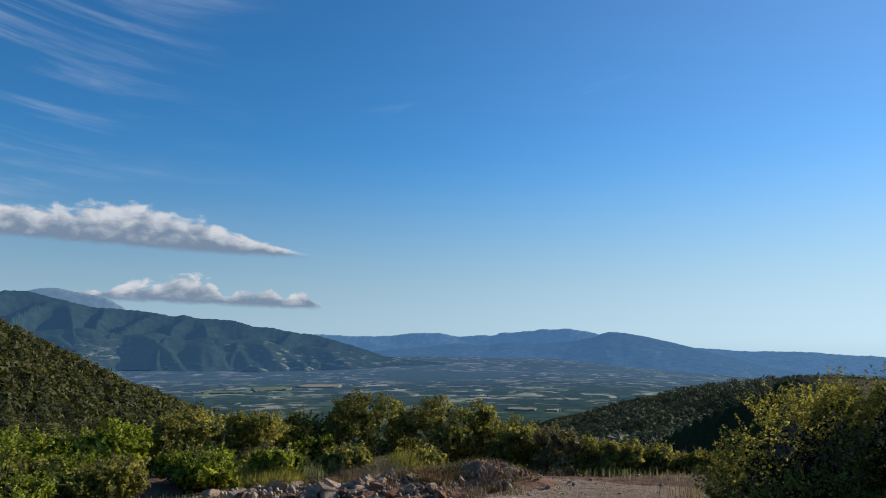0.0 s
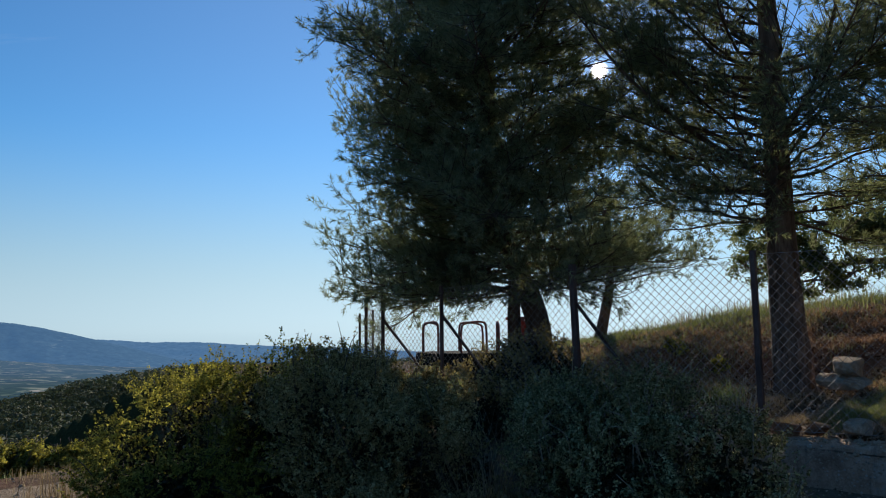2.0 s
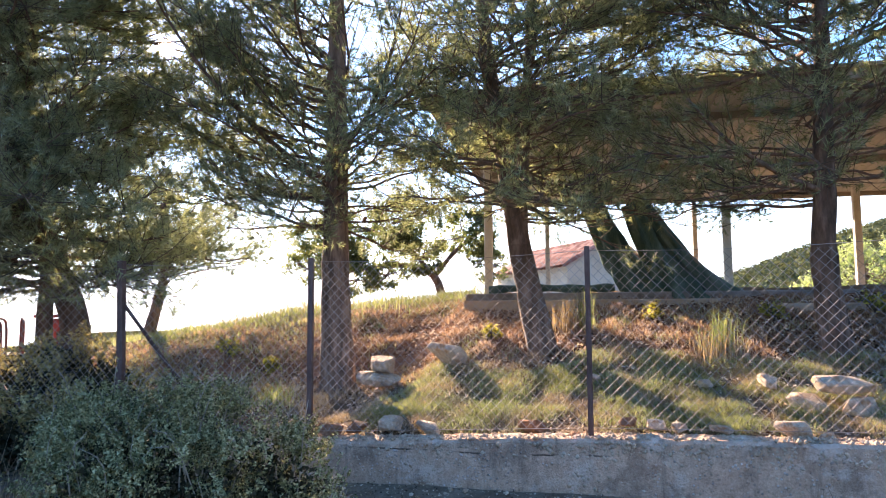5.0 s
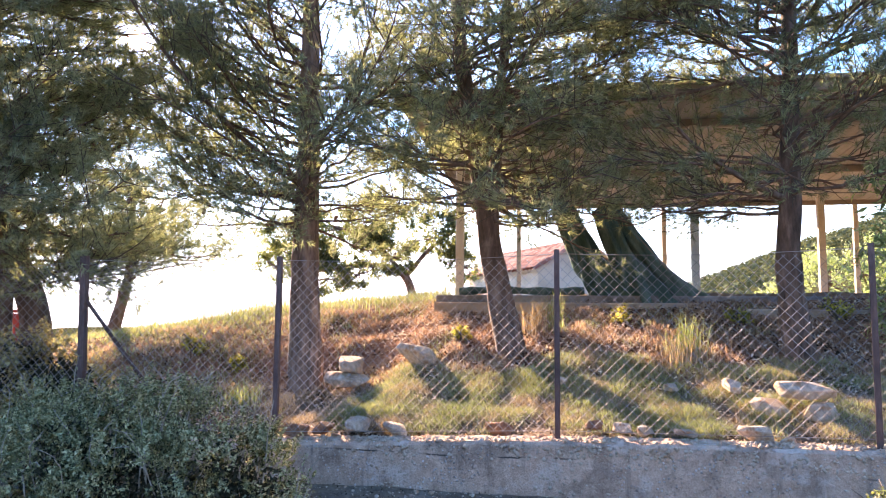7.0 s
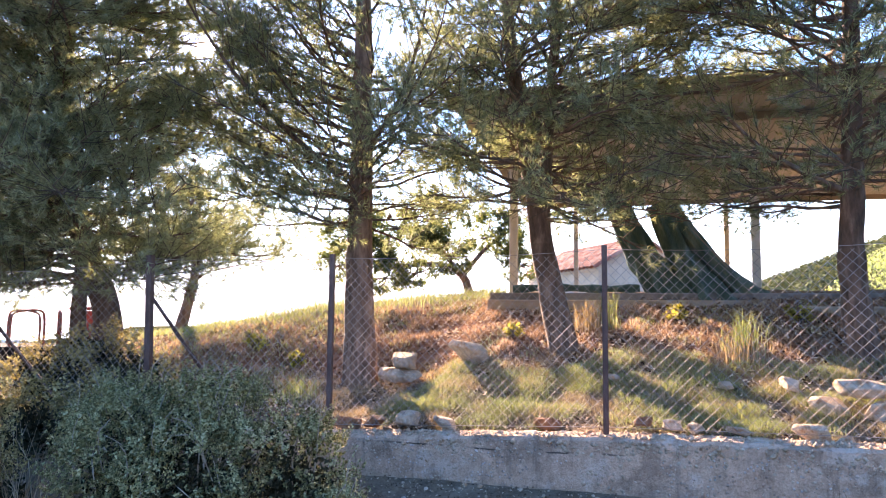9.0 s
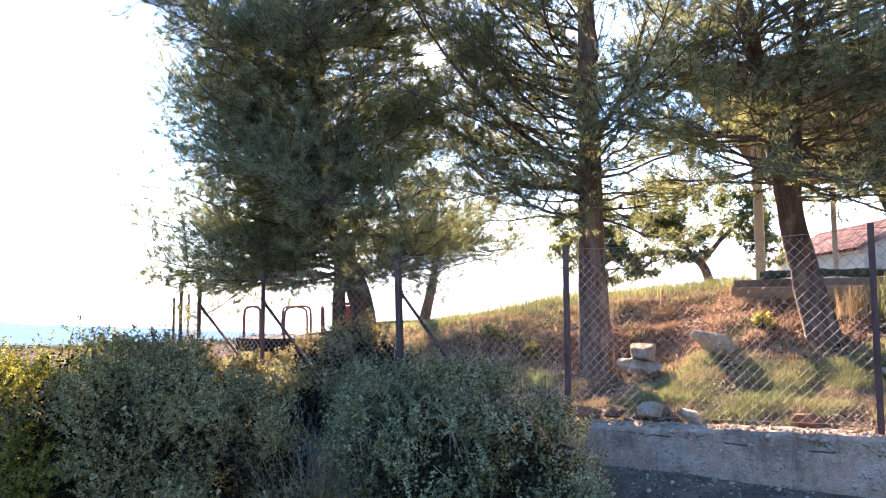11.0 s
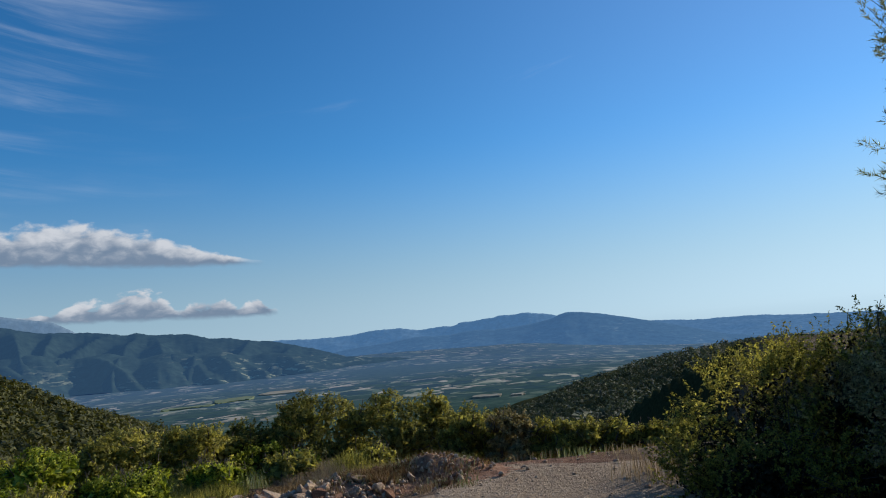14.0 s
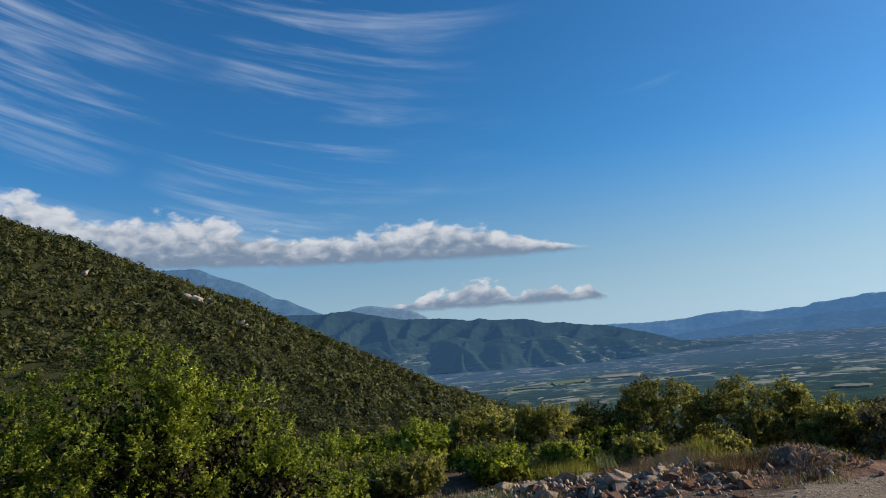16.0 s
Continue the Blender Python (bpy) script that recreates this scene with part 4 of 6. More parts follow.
def retaining_wall():
    bm = bmesh.new()
    ys = np.arange(-12.0, 4.6, 0.12)
    rng = np.random.default_rng(41)
    rows = []
    for y in ys:
        x = wall_line(y)
        n0, n1 = 0.008 * math.sin(y * 5.1) + rng.normal() * 0.004, rng.normal() * 0.004
        top = float(np.interp(y, WALL_TOP[:, 0], WALL_TOP[:, 1]))
        prof = [(-0.17, -0.4), (-0.165 + n0, 0.02), (-0.16 + n0 * 0.6, 0.30), (-0.165, 0.55), (-0.15 + n1, top - 0.03 + n1 * 0.7), (-0.12, top - 0.005 + n1), (0.10, top + n1), (0.13, top - 0.03), (0.13, -0.4)]
        rows.append([bm.verts.new((x + a, y, b)) for a, b in prof])
    for p, q in zip(rows, rows[1:]):
        for i in range(len(p) - 1):
            bm.faces.new((p[i], q[i], q[i + 1], p[i + 1]))
    bm.faces.new(rows[0])
    bm.faces.new(rows[-1][::-1])
    bmesh.ops.recalc_face_normals(bm, faces=bm.faces)
    me = bpy.data.meshes.new("retaining_wall")
    bm.to_mesh(me)
    bm.free()
    me.materials.append(M_WALL)
    return tagged(new("retaining_wall", me), "low weathered grey concrete retaining wall", "wall", kind="structure")


retaining_wall()


def wall_pebbles():
    """Pale pebbles that stand out of the worn face and lie along the top of the wall."""
    rng = np.random.default_rng(43)
    n = 6500
    y = rng.uniform(-5.0, 2.6, n)
    top = np.interp(y, WALL_TOP[:, 0], WALL_TOP[:, 1])
    x0 = np.interp(y, FENCE[:, 0], FENCE[:, 1])
    drop = np.abs(rng.normal(0.05, 0.22, n))
    face = rng.random(n) < 0.75
    patch = wobble(y, drop, 2.6, 2.0) + 0.6 * wobble(y, drop, 6.0, 4.0)
    ok = (~face) | (patch > rng.uniform(-0.5, 0.5, n))
    y, top, x0, drop, face = y[ok], top[ok], x0[ok], drop[ok], face[ok]
    n = len(y)
    s = 0.004 + 0.016 * rng.random(n) ** 2
    x = np.where(face, x0 - 0.158, x0 + rng.uniform(-0.14, 0.10, n))
    z = np.where(face, np.maximum(top - 0.03 - drop, 0.15), top + 0.002)
    v = np.array([(1, 0, 0), (-1, 0, 0), (0, 1, 0), (0, -1, 0), (0, 0, 1), (0, 0, -1)], float)
    f = np.array([(0, 2, 4), (2, 1, 4), (1, 3, 4), (3, 0, 4), (2, 0, 5), (1, 2, 5), (3, 1, 5), (0, 3, 5)])
    st = v[None] * s[:, None, None] * rng.uniform(0.7, 1.4, (n, 1, 3)) + rng.normal(0, 0.002, (n, 6, 3)) + np.stack([x, y, z], -1)[:, None]
    ff = f[None] + (np.arange(n) * 6)[:, None, None]
    thing("wall_pebbles", "pale pebbles standing out of the worn concrete", "pebbles", kind="stuff", data=mesh_np("wall_pebbles", st.reshape(-1, 3), ff.reshape(-1, 3), M_STONE, smooth=True))


wall_pebbles()


# ---- chain-link fence ----
def fence_post(at_, top_z, label, brace=None, width=0.045, lean=(0, 0)):
    x, y = at_
    z0 = max(ground_z(x + 0.02, y), 0.3) - 0.12
    if y < 4.5:
        z0 = float(np.interp(y, WALL_TOP[:, 0], WALL_TOP[:, 1])) - 0.06
    t = thing("fence_post", label, "fence post", (x, y, z0), group="posts of the chain-link fence")
    h = top_z - z0
    bm = bmesh.new()
    w = width / 2
    # an angle-iron post: two flanges
    for (ax, bx, ay, by) in ((-w, w, -w, -w + 0.008), (-w, -w + 0.008, -w + 0.008, w)):
        q = [bm.verts.new((px + lean[0] * (pz / h), py + lean[1] * (pz / h), pz)) for pz in (0, h) for px, py in ((ax, ay), (bx, ay), (bx, by), (ax, by))]
        for f in ((3, 2, 1, 0), (4, 5, 6, 7), (0, 1, 5, 4), (1, 2, 6, 5), (2, 3, 7, 6), (3, 0, 4, 7)):
            bm.faces.new([q[i] for i in f])
    part("upright", bm, M_POST, t)
    if brace:
        v, f = tube([(lean[0] * 0.75, lean[1] * 0.75, h * 0.78), (brace[0] - x, brace[1] - y, ground_z(*brace) - z0 - 0.05)], [0.018, 0.018], 6)
        attach("brace", mesh_np("brace", v, f, M_POST), t)
    return t


POSTS = [((5.02, -6.5), 2.3), ((5.35, -4.3), 2.25), ((5.65, -2.05), 2.2), ((5.9, 0.13), 2.19), ((6.0, 2.47), 2.155), ((5.9, 4.2), 2.16), ((5.88, 6.15), 2.04), ((5.95, 7.35), 2.0), ((6.4, 8.3), 1.86)]
for i, (p, z) in enumerate(POSTS):
    brace = {5: (6.25, 3.45), 6: (6.15, 5.2), 7: (6.2, 6.3)}.get(i)
    fence_post(p, z, "rusty dark angle-iron fence post" + (" with a slanting brace" if brace else " standing on the wall" if i < 5 else ""), brace,
               0.055 if i == 5 else 0.034 if i > 5 else 0.042, (0.0, 0.05) if i == 5 else (0.0, 0.0))


def chain_link(a, b, za, zb, wire=0.0019):
    """One bay of wire mesh: two sets of slanting wires clipped to the bay, and line wires above, amid and below."""
    a, b = np.array(a, float), np.array(b, float)
    length = float(np.linalg.norm(b - a))
    d = (b - a) / length
    out = np.array([-d[1], d[0]])
    base_a = float(np.interp(a[1], WALL_TOP[:, 0], WALL_TOP[:, 1])) + 0.02 if a[1] < 4 else ground_z(*a) + 0.05
    base_b = float(np.interp(b[1], WALL_TOP[:, 0], WALL_TOP[:, 1])) + 0.02 if b[1] < 4 else ground_z(*b) + 0.05
    lo = lambda u: base_a + (base_b - base_a) * u / length
    hi = lambda u: za - 0.03 + (zb - za) * u / length - 0.03 * math.sin(math.pi * u / length)
    pitch, chunks, h = 0.08, [], max(za, zb) - min(base_a, base_b)
    t = thing("chain_link_bay", "grey diamond wire mesh between two fence posts", "wire fence", (*a, 0), group="bays of the chain-link fence")
    for sign in (1, -1):
        u0 = -h
        while u0 < length + h:
            pts = []
            for k in range(41):
                z = min(base_a, base_b) + h * k / 40
                u = u0 + sign * h * k / 40
                if 0 <= u <= length and lo(u) <= z <= hi(u):
                    pts.append((u, z))
            if len(pts) > 1:
                p = []
                for u, z in (pts[0], pts[len(pts) // 2], pts[-1]):
                    bulge = 0.02 * math.sin(u * 3 + z * 2) + sign * 0.002 - 0.03
                    p.append((d[0] * u + out[0] * bulge, d[1] * u + out[1] * bulge, z))
                chunks.append(tube(p, [wire] * 3, 3))
            u0 += pitch
    v, f = join(chunks)
    attach("wire_mesh", mesh_np("wire_mesh", v, f, M_WIRE, smooth=True), t)
    for frac in (0.02, 1.0):
        pts = [(d[0] * u - out[0] * 0.03, d[1] * u - out[1] * 0.03, lo(u) + (hi(u) - lo(u)) * frac) for u in np.linspace(0, length, 7)]
        v, f = tube(pts, [0.0022] * 7, 4)
        attach("line_wire", mesh_np("line_wire", v, f, M_WIRE), t)


for (p, zp), (q, zq) in zip(POSTS, POSTS[1:]):
    chain_link(p, q, zp, zq, 0.0020 if p[1] < 2 else 0.0027)


# ---- pines ----
# thin places in the crowns, where the low sun looks through
HOLLOWS = [(*(Vector(eye) + SUN_DIR * d), 0.17) for eye in ((-0.1, -0.05, 1.57), (0.07, 0.05, 1.6), (0.2, 0.06, 1.65), (0.14, -0.12, 1.62)) for d in np.arange(6.4, 11.0, 0.2)]


def pine(label, trunks, radius, limbs, bare, seed, needle=0.082, shoot=0.16, per=22, width=0.0085, density=1.0, name="pine_tree", hollows=(), cones=0, boughs=(), thin=-0.42):
    """trunks: lines of points; limbs: (count, low z, high z, reach at low, reach at high, rise in degrees, azimuth from, azimuth to);
    boughs: single heavy limbs, each a line of points. Shoots stand in tufts along the side branches, with gaps where thin is high."""
    rng = np.random.default_rng(seed)
    base = np.array(trunks[0][0], float)
    top = thing(name, label, "tree", base)
    lines = []
    for q, line in enumerate(trunks):
        n = 30
        p = smooth_path(line, n)
        r = radius[q] * (np.linspace(1.0, 0.35, n) + 0.22 * np.exp(-np.linspace(0, 16, n)) * (q == 0 or len(trunks) < 3))
        p = np.vstack([p[0] - [0, 0, 0.3], p])
        r = np.r_[r[0] * 1.15, r]
        v, f = tube(p - base, r, 20)
        axis = np.repeat(p - base, 20, 0)
        v = axis + (v - axis) * (1 + 0.09 * lumps(v, 6.0, seed)[:, None] + 0.07 * lumps(v * [1, 1, 0.35], 26.0, seed)[:, None])
        attach("trunk", mesh_np("trunk", v, f, M_BARK, smooth=True), top)
        lines.append(p)
    wood, twigs, sb, sd, sl = [], [], [], [], []

    def side_branches(limb, reach, start, amount):
        nsec = max(5, int(10 * reach * density * amount))
        last = len(limb) - 1
        for k in range(nsec):
            w = start + (1 - start) * (k + rng.random()) / nsec
            at = min(last, int(w * last + 0.5))
            c = limb[at]
            ahead = unit(limb[min(last, at + 1)] - limb[max(0, at - 1)])
            side = unit(np.cross(ahead, [0, 0, 1])) * (1 if k % 2 else -1)
            dd = unit(ahead * rng.uniform(0.35, 1.0) + side * rng.uniform(0.3, 1.0) + np.array([0, 0, rng.uniform(-0.6, 0.8)]))
            ln = reach * rng.uniform(0.12, 0.30) * (1.2 - 0.5 * w) + 0.13
            e = c + dd * ln + [0, 0, 0.18 * ln]
            br = smooth_path([c, (c + e) / 2 - [0, 0, 0.05 * ln], e], 5)
            twigs.append(tube(br[::2] - base, np.array([0.006, 0.0045, 0.003]), 3))
            if float(lumps(c[None], 3.1, seed)[0]) < thin:
                continue
            ns = max(2, int(ln / 0.075))
            for g in range(ns):
                h = 0.2 + 0.8 * ((g + rng.random()) / ns) ** 0.8
                b = br[min(4, int(h * 4.99))]
                sb.append(b + rng.normal(size=3) * 0.03)
                sd.append(dd * 0.8 + rng.normal(size=3) * 0.55 + [0, 0, 0.4])
                sl.append(shoot * rng.uniform(0.45, 1.1))

    for li, (count, z0, z1, reach0, reach1, rise, a0, a1) in enumerate(limbs):
        for i in range(count):
            u = (i + rng.random()) / count
            z = z0 + (z1 - z0) * u
            line = lines[li % len(lines)]
            if z > line[:, 2].max():
                line = lines[0]
            o = np.array([np.interp(z, line[:, 2], line[:, c]) for c in range(2)] + [z])
            az_ = rng.uniform(a0, a1)
            reach = (reach0 + (reach1 - reach0) * u) * rng.uniform(0.6, 1.15)
            up = radians(rise + rng.normal() * 10)
            d = np.array(toward(az_))
            droop = rng.uniform(-0.10, 0.26)
            bend = rng.uniform(-0.16, 0.16)
            pts = [o]
            for s in np.linspace(0.2, 1.0, 6):
                side = np.array([-d[1], d[0], 0]) * reach * (bend * s * s + 0.05 * math.sin(s * 5 + i))
                pts.append(o + d * reach * s * math.cos(up) + [0, 0, reach * (math.sin(up) * s + droop * (s * s - 0.6 * s))] + side + rng.normal(size=3) * 0.02)
            limb = smooth_path(pts, 12)
            wood.append(tube(limb - base, np.linspace(0.006 + 0.0065 * reach, 0.005, 12), 6))
            side_branches(limb, reach, bare, 1.0)
            # bare dead twigs along the shaded inner part
            for k in range(int(2.5 * reach)):
                c = limb[rng.integers(1, 6)]
                e = c + (unit(rng.normal(size=3)) + d * 0.7 + [0, 0, 0.1]) * rng.uniform(0.12, 0.35)
                twigs.append(tube(np.array([c, (c + e) / 2 + rng.normal(size=3) * 0.02, e]) - base, np.array([0.0045, 0.0035, 0.002]), 3))
    for line in boughs:
        limb = smooth_path(line, 16)
        reach = float(np.linalg.norm(limb[-1] - limb[0]))
        wood.append(tube(limb - base, np.linspace(0.036, 0.010, 16), 6))
        side_branches(limb, reach, 0.45, 1.1)
    v, f = join(wood)
    attach("limb", mesh_np("limb", v, f, M_BARK), top, "brown side branches")
    for hx, hy, hz, hr in hollows:
        twigs = [q for q in twigs if np.min(np.sum((q[0] + base - [hx, hy, hz]) ** 2, 1)) > (hr * 0.6) ** 2]
    v, f = join(twigs)
    attach("twig", mesh_np("twig", v, f, M_TWIG), top)["kind"] = "stuff"
    sb, sd, sl = np.array(sb), np.array(sd), np.array(sl)
    for hx, hy, hz, hr in hollows:
        keep = np.sum((sb - [hx, hy, hz]) ** 2, 1) > hr * hr
        sb, sd, sl = sb[keep], sd[keep], sl[keep]
    v, f = needle_tris(sb - base, sd, sl, per, needle, width, rng)
    attach("crown", mesh_np("crown", v, f, M_NEEDLE), top, "green needles")
    # cones hang at the ends of the lower shoots
    far_out = np.hypot(sb[:, 0] - base[0], sb[:, 1] - base[1])
    low = np.where((sb[:, 2] < np.percentile(sb[:, 2], 45)) & (far_out < np.percentile(far_out, 60)))[0]
    for i in rng.choice(low, cones, replace=False):
        ob = attach("cone", CONE, top, "small brown pine cone")
        ob.matrix_local = pose(*(sb[i] - base), rng.uniform(120, 200), rng.uniform(-40, 40), rng.uniform(0, 360))
    return top


def cone_mesh():
    """A closed pine cone: rings of scales on an egg-shaped body."""
    n, rings_ = 10, 8
    u = np.linspace(0, 1, rings_)
    r = 0.024 * np.sin(np.pi * (0.12 + 0.80 * u)) ** 0.8
    z = 0.075 * u
    th = np.arange(n) * 2 * np.pi / n
    v = [(q * (1 + 0.22 * ((i + k) % 2)) * math.cos(t), q * (1 + 0.22 * ((i + k) % 2)) * math.sin(t), h) for k, (q, h) in enumerate(zip(r, z)) for i, t in enumerate(th)]
    f = [[k * n + i, k * n + (i + 1) % n, (k + 1) * n + (i + 1) % n, (k + 1) * n + i] for k in range(rings_ - 1) for i in range(n)]
    return mesh_np("cone", np.array(v), np.array(f), M_BARK)


CONE = cone_mesh()


pine("large dense dark pine with a forked trunk beside the fence",
     [[(7.3, 5.80, 1.0), (7.31, 5.87, 1.65), (7.24, 6.0, 2.09), (7.12, 6.1, 2.5), (6.91, 6.2, 3.2), (6.8, 6.2, 4.1), (6.8, 6.2, 5.0), (6.85, 6.3, 6.3), (6.9, 6.3, 7.4)],
      [(7.19, 6.12, 1.0), (7.17, 6.13, 1.65), (7.17, 6.12, 2.09), (7.2, 6.2, 2.6), (7.45, 6.3, 3.4), (7.6, 6.3, 4.4)]],
     [0.165, 0.10],
     [(40, 1.95, 3.2, 1.95, 2.1, -3, -180, 180), (10, 2.5, 4.2, 1.4, 1.7, 12, -160, 10), (46, 3.0, 5.2, 1.75, 2.0, 10, -180, 180), (12, 2.6, 4.6, 1.4, 1.6, 20, -180, 0), (40, 5.0, 7.3, 2.0, 1.5, 20, -180, 180), (24, 3.2, 6.2, 2.0, 2.1, 14, -178, -98), (42, 2.3, 6.0, 1.95, 1.9, 18, 5, 95), (14, 1.95, 2.5, 2.1, 2.0, 2, 0, 85), (46, 2.4, 6.4, 1.45, 1.35, 12, 85, 175)],
     0.10, 51, density=1.1, hollows=HOLLOWS, cones=46, thin=-0.9)
pine("tall pine with reddish furrowed bark and bare lower branches",
     [[(7.97, 2.95, 0.95), (7.97, 2.99, 1.9), (7.94, 2.98, 2.67), (7.88, 2.95, 3.43), (7.85, 2.95, 4.3), (7.85, 2.95, 5.2), (7.8, 3.0, 6.6), (7.8, 3.0, 7.6)]],
     [0.175], [(22, 2.62, 3.2, 1.8, 2.1, 10, -160, 175), (36, 3.1, 4.6, 2.25, 2.4, 22, -180, 180), (36, 4.4, 7.4, 2.3, 1.0, 30, -180, 180), (14, 2.7, 4.2, 2.0, 2.3, 12, -60, 60)], 0.30, 52, density=0.95, hollows=HOLLOWS, cones=24, thin=-0.38, shoot=0.14, per=19,
     boughs=[[(7.92, 2.97, 3.15), (7.45, 3.35, 3.42), (7.0, 3.72, 3.84), (6.60, 4.06, 4.34), (6.36, 4.42, 5.0)], [(7.9, 2.97, 3.5), (7.6, 2.5, 3.85), (7.2, 2.1, 4.4), (7.0, 1.9, 5.0)]])
pine("leaning pine with a forked trunk and rough bark",
     [[(8.38, 0.6, 1.0), (8.37, 0.79, 1.86), (8.33, 0.9, 2.44), (8.25, 0.98, 3.08), (8.15, 1.08, 3.7), (8.05, 1.2, 4.5), (7.95, 1.25, 5.4), (7.9, 1.3, 6.8)],
      [(8.30, 0.9, 2.75), (8.28, 0.84, 3.4), (8.25, 0.78, 4.3), (8.2, 0.7, 5.2), (8.2, 0.6, 6.4)]],
     [0.155, 0.08], [(11, 4.0, 6.0, 2.5, 2.5, 10, 140, 230), (20, 3.8, 5.5, 2.2, 2.3, 12, -180, 180), (18, 2.7, 3.6, 1.5, 1.9, 4, -180, 180), (16, 3.0, 4.6, 1.9, 2.1, 12, -180, 180), (22, 3.6, 6.7, 2.0, 1.0, 30, -180, 180), (16, 3.2, 5.4, 1.9, 1.6, 14, 150, 260), (12, 3.2, 4.6, 1.8, 1.9, 8, 40, 140), (9, 2.75, 3.4, 1.6, 1.9, -8, 60, 210)], 0.28, 53, density=0.86, thin=-0.34, shoot=0.14, per=19)
pine("upright pine with scaly bark behind the stone slab",
     [[(7.85, -2.27, 1.05), (7.88, -2.18, 1.8), (7.87, -2.16, 2.37), (7.83, -2.18, 2.93), (7.8, -2.19, 3.5), (7.75, -2.2, 4.3), (7.7, -2.2, 5.3), (7.7, -2.2, 6.8)]],
     [0.145], [(16, 3.8, 6.0, 2.7, 2.6, 10, -20, 80), (30, 3.8, 5.6, 2.4, 2.5, 14, -180, 180), (18, 2.7, 3.4, 1.9, 2.2, 5, -180, 180), (22, 3.2, 5.0, 2.1, 2.2, 16, -180, 180), (24, 4.6, 6.7, 2.0, 0.9, 32, -180, 180), (5, 2.8, 3.5, 1.6, 2.0, -6, 20, 160)], 0.32, 54, density=0.82, thin=-0.34, shoot=0.14, per=19,
     boughs=[[(7.83, -2.17, 2.85), (7.5, -1.7, 3.0), (7.3, -1.2, 3.3), (7.2, -0.8, 3.75)], [(7.8, -2.18, 3.3), (7.6, -2.7, 3.7), (7.4, -3.2, 4.3)]])
pine("small thin pine on the grassy rise",
     [[(11.6, 7.89, 1.1), (11.68, 7.72, 1.89), (11.73, 7.64, 2.44), (11.7, 7.62, 3.2), (11.7, 7.6, 3.9)]],
     [0.11], [(24, 2.1, 2.8, 1.6, 1.7, 20, -180, 180), (30, 2.5, 3.8, 1.6, 1.0, 28, -180, 180)], 0.2, 55, density=0.9, per=15, width=0.0095)


# ---- broad-leaved trees ----
def leafy_tree(name, label, limbs, lobes, sprigs, leaf, mat, seed, radius=0.16, aspect=0.5):
    rng = np.random.default_rng(seed)
    base = np.array(limbs[0][0], float)
    top = thing(name, label, "tree", base)
    for i, line in enumerate(limbs):
        p = smooth_path(line, 14)
        v, f = tube(p - base, np.linspace(radius, radius * 0.3, 14) * (1 if i == 0 else 0.55), 8)
        attach("trunk" if i == 0 else "limb", mesh_np("trunk", v, f, M_BARK, smooth=True), top)
    chunks = []
    for q in lobes:
        for _ in range(6):
            e = np.array(q[:3]) + unit(rng.normal(size=3)) * np.array(q[3:]) * 0.9
            m = (np.array(q[:3]) + e) / 2 + rng.normal(size=3) * 0.08
            chunks.append(tube(smooth_path([np.array(q[:3]) - base, m - base, e - base], 6), np.linspace(radius * 0.2, 0.006, 6), 8))
    v, f = join(chunks)
    attach("twig", mesh_np("twig", v, f, M_BARK, smooth=True), top)["kind"] = "stuff"
    p, n, s, c, w, rim = shrub_arrays(lobes, sprigs, leaf, rng, 8, 0.22, -9, 0.3, 0.1)
    v, f = leaf_quads(p - base, n, s, aspect, rng)
    attach("crown", mesh_np("crown", v, f, mat), top)
    return top


leafy_tree("oak_tree", "spreading oak with dark leaning limbs on the grassy rise",
           [[(18.36, 3.86, 1.72), (18.29, 4.06, 2.59), (18.16, 4.53, 2.92), (17.96, 5.27, 2.95), (17.62, 6.27, 2.79)], [(18.26, 4.26, 2.79), (18.09, 4.67, 3.33), (17.89, 5.6, 3.86), (17.62, 6.41, 4.0)], [(18.29, 4.13, 2.66), (18.42, 3.46, 3.46), (18.56, 2.66, 4.0)]],
           [(17.62, 6.54, 3.12, 0.94, 0.94, 0.6), (17.75, 5.74, 3.86, 1.07, 1.07, 0.67), (18.02, 4.8, 4.13, 1.07, 0.94, 0.67), (18.42, 3.33, 3.73, 1.07, 0.94, 0.74), (17.75, 7.08, 3.73, 0.8, 0.8, 0.54), (18.29, 2.66, 2.92, 0.67, 0.54, 0.47), (17.62, 6.01, 2.59, 0.8, 0.67, 0.47), (17.89, 7.48, 2.92, 0.67, 0.67, 0.47), (18.02, 4.4, 3.12, 0.67, 0.67, 0.47), (17.75, 5.2, 2.72, 0.54, 0.67, 0.4)], 7800, 0.066, M_OAK, 61, 0.13)
leafy_tree("sunlit_tree", "sunlit yellow-green tree beyond the pavilion",
           [[(19.5, -6.4, 1.9), (19.5, -6.4, 2.4), (19.5, -6.5, 3.0)]],
           [(19.2, -6.2, 2.6, 0.9, 0.9, 0.8), (19.4, -7.2, 2.8, 1.0, 1.0, 0.9), (19.8, -8.4, 3.0, 1.2, 1.2, 1.1), (19.4, -5.3, 2.2, 0.7, 0.7, 0.5)], 3600, 0.05, M_OLEANDER, 62)
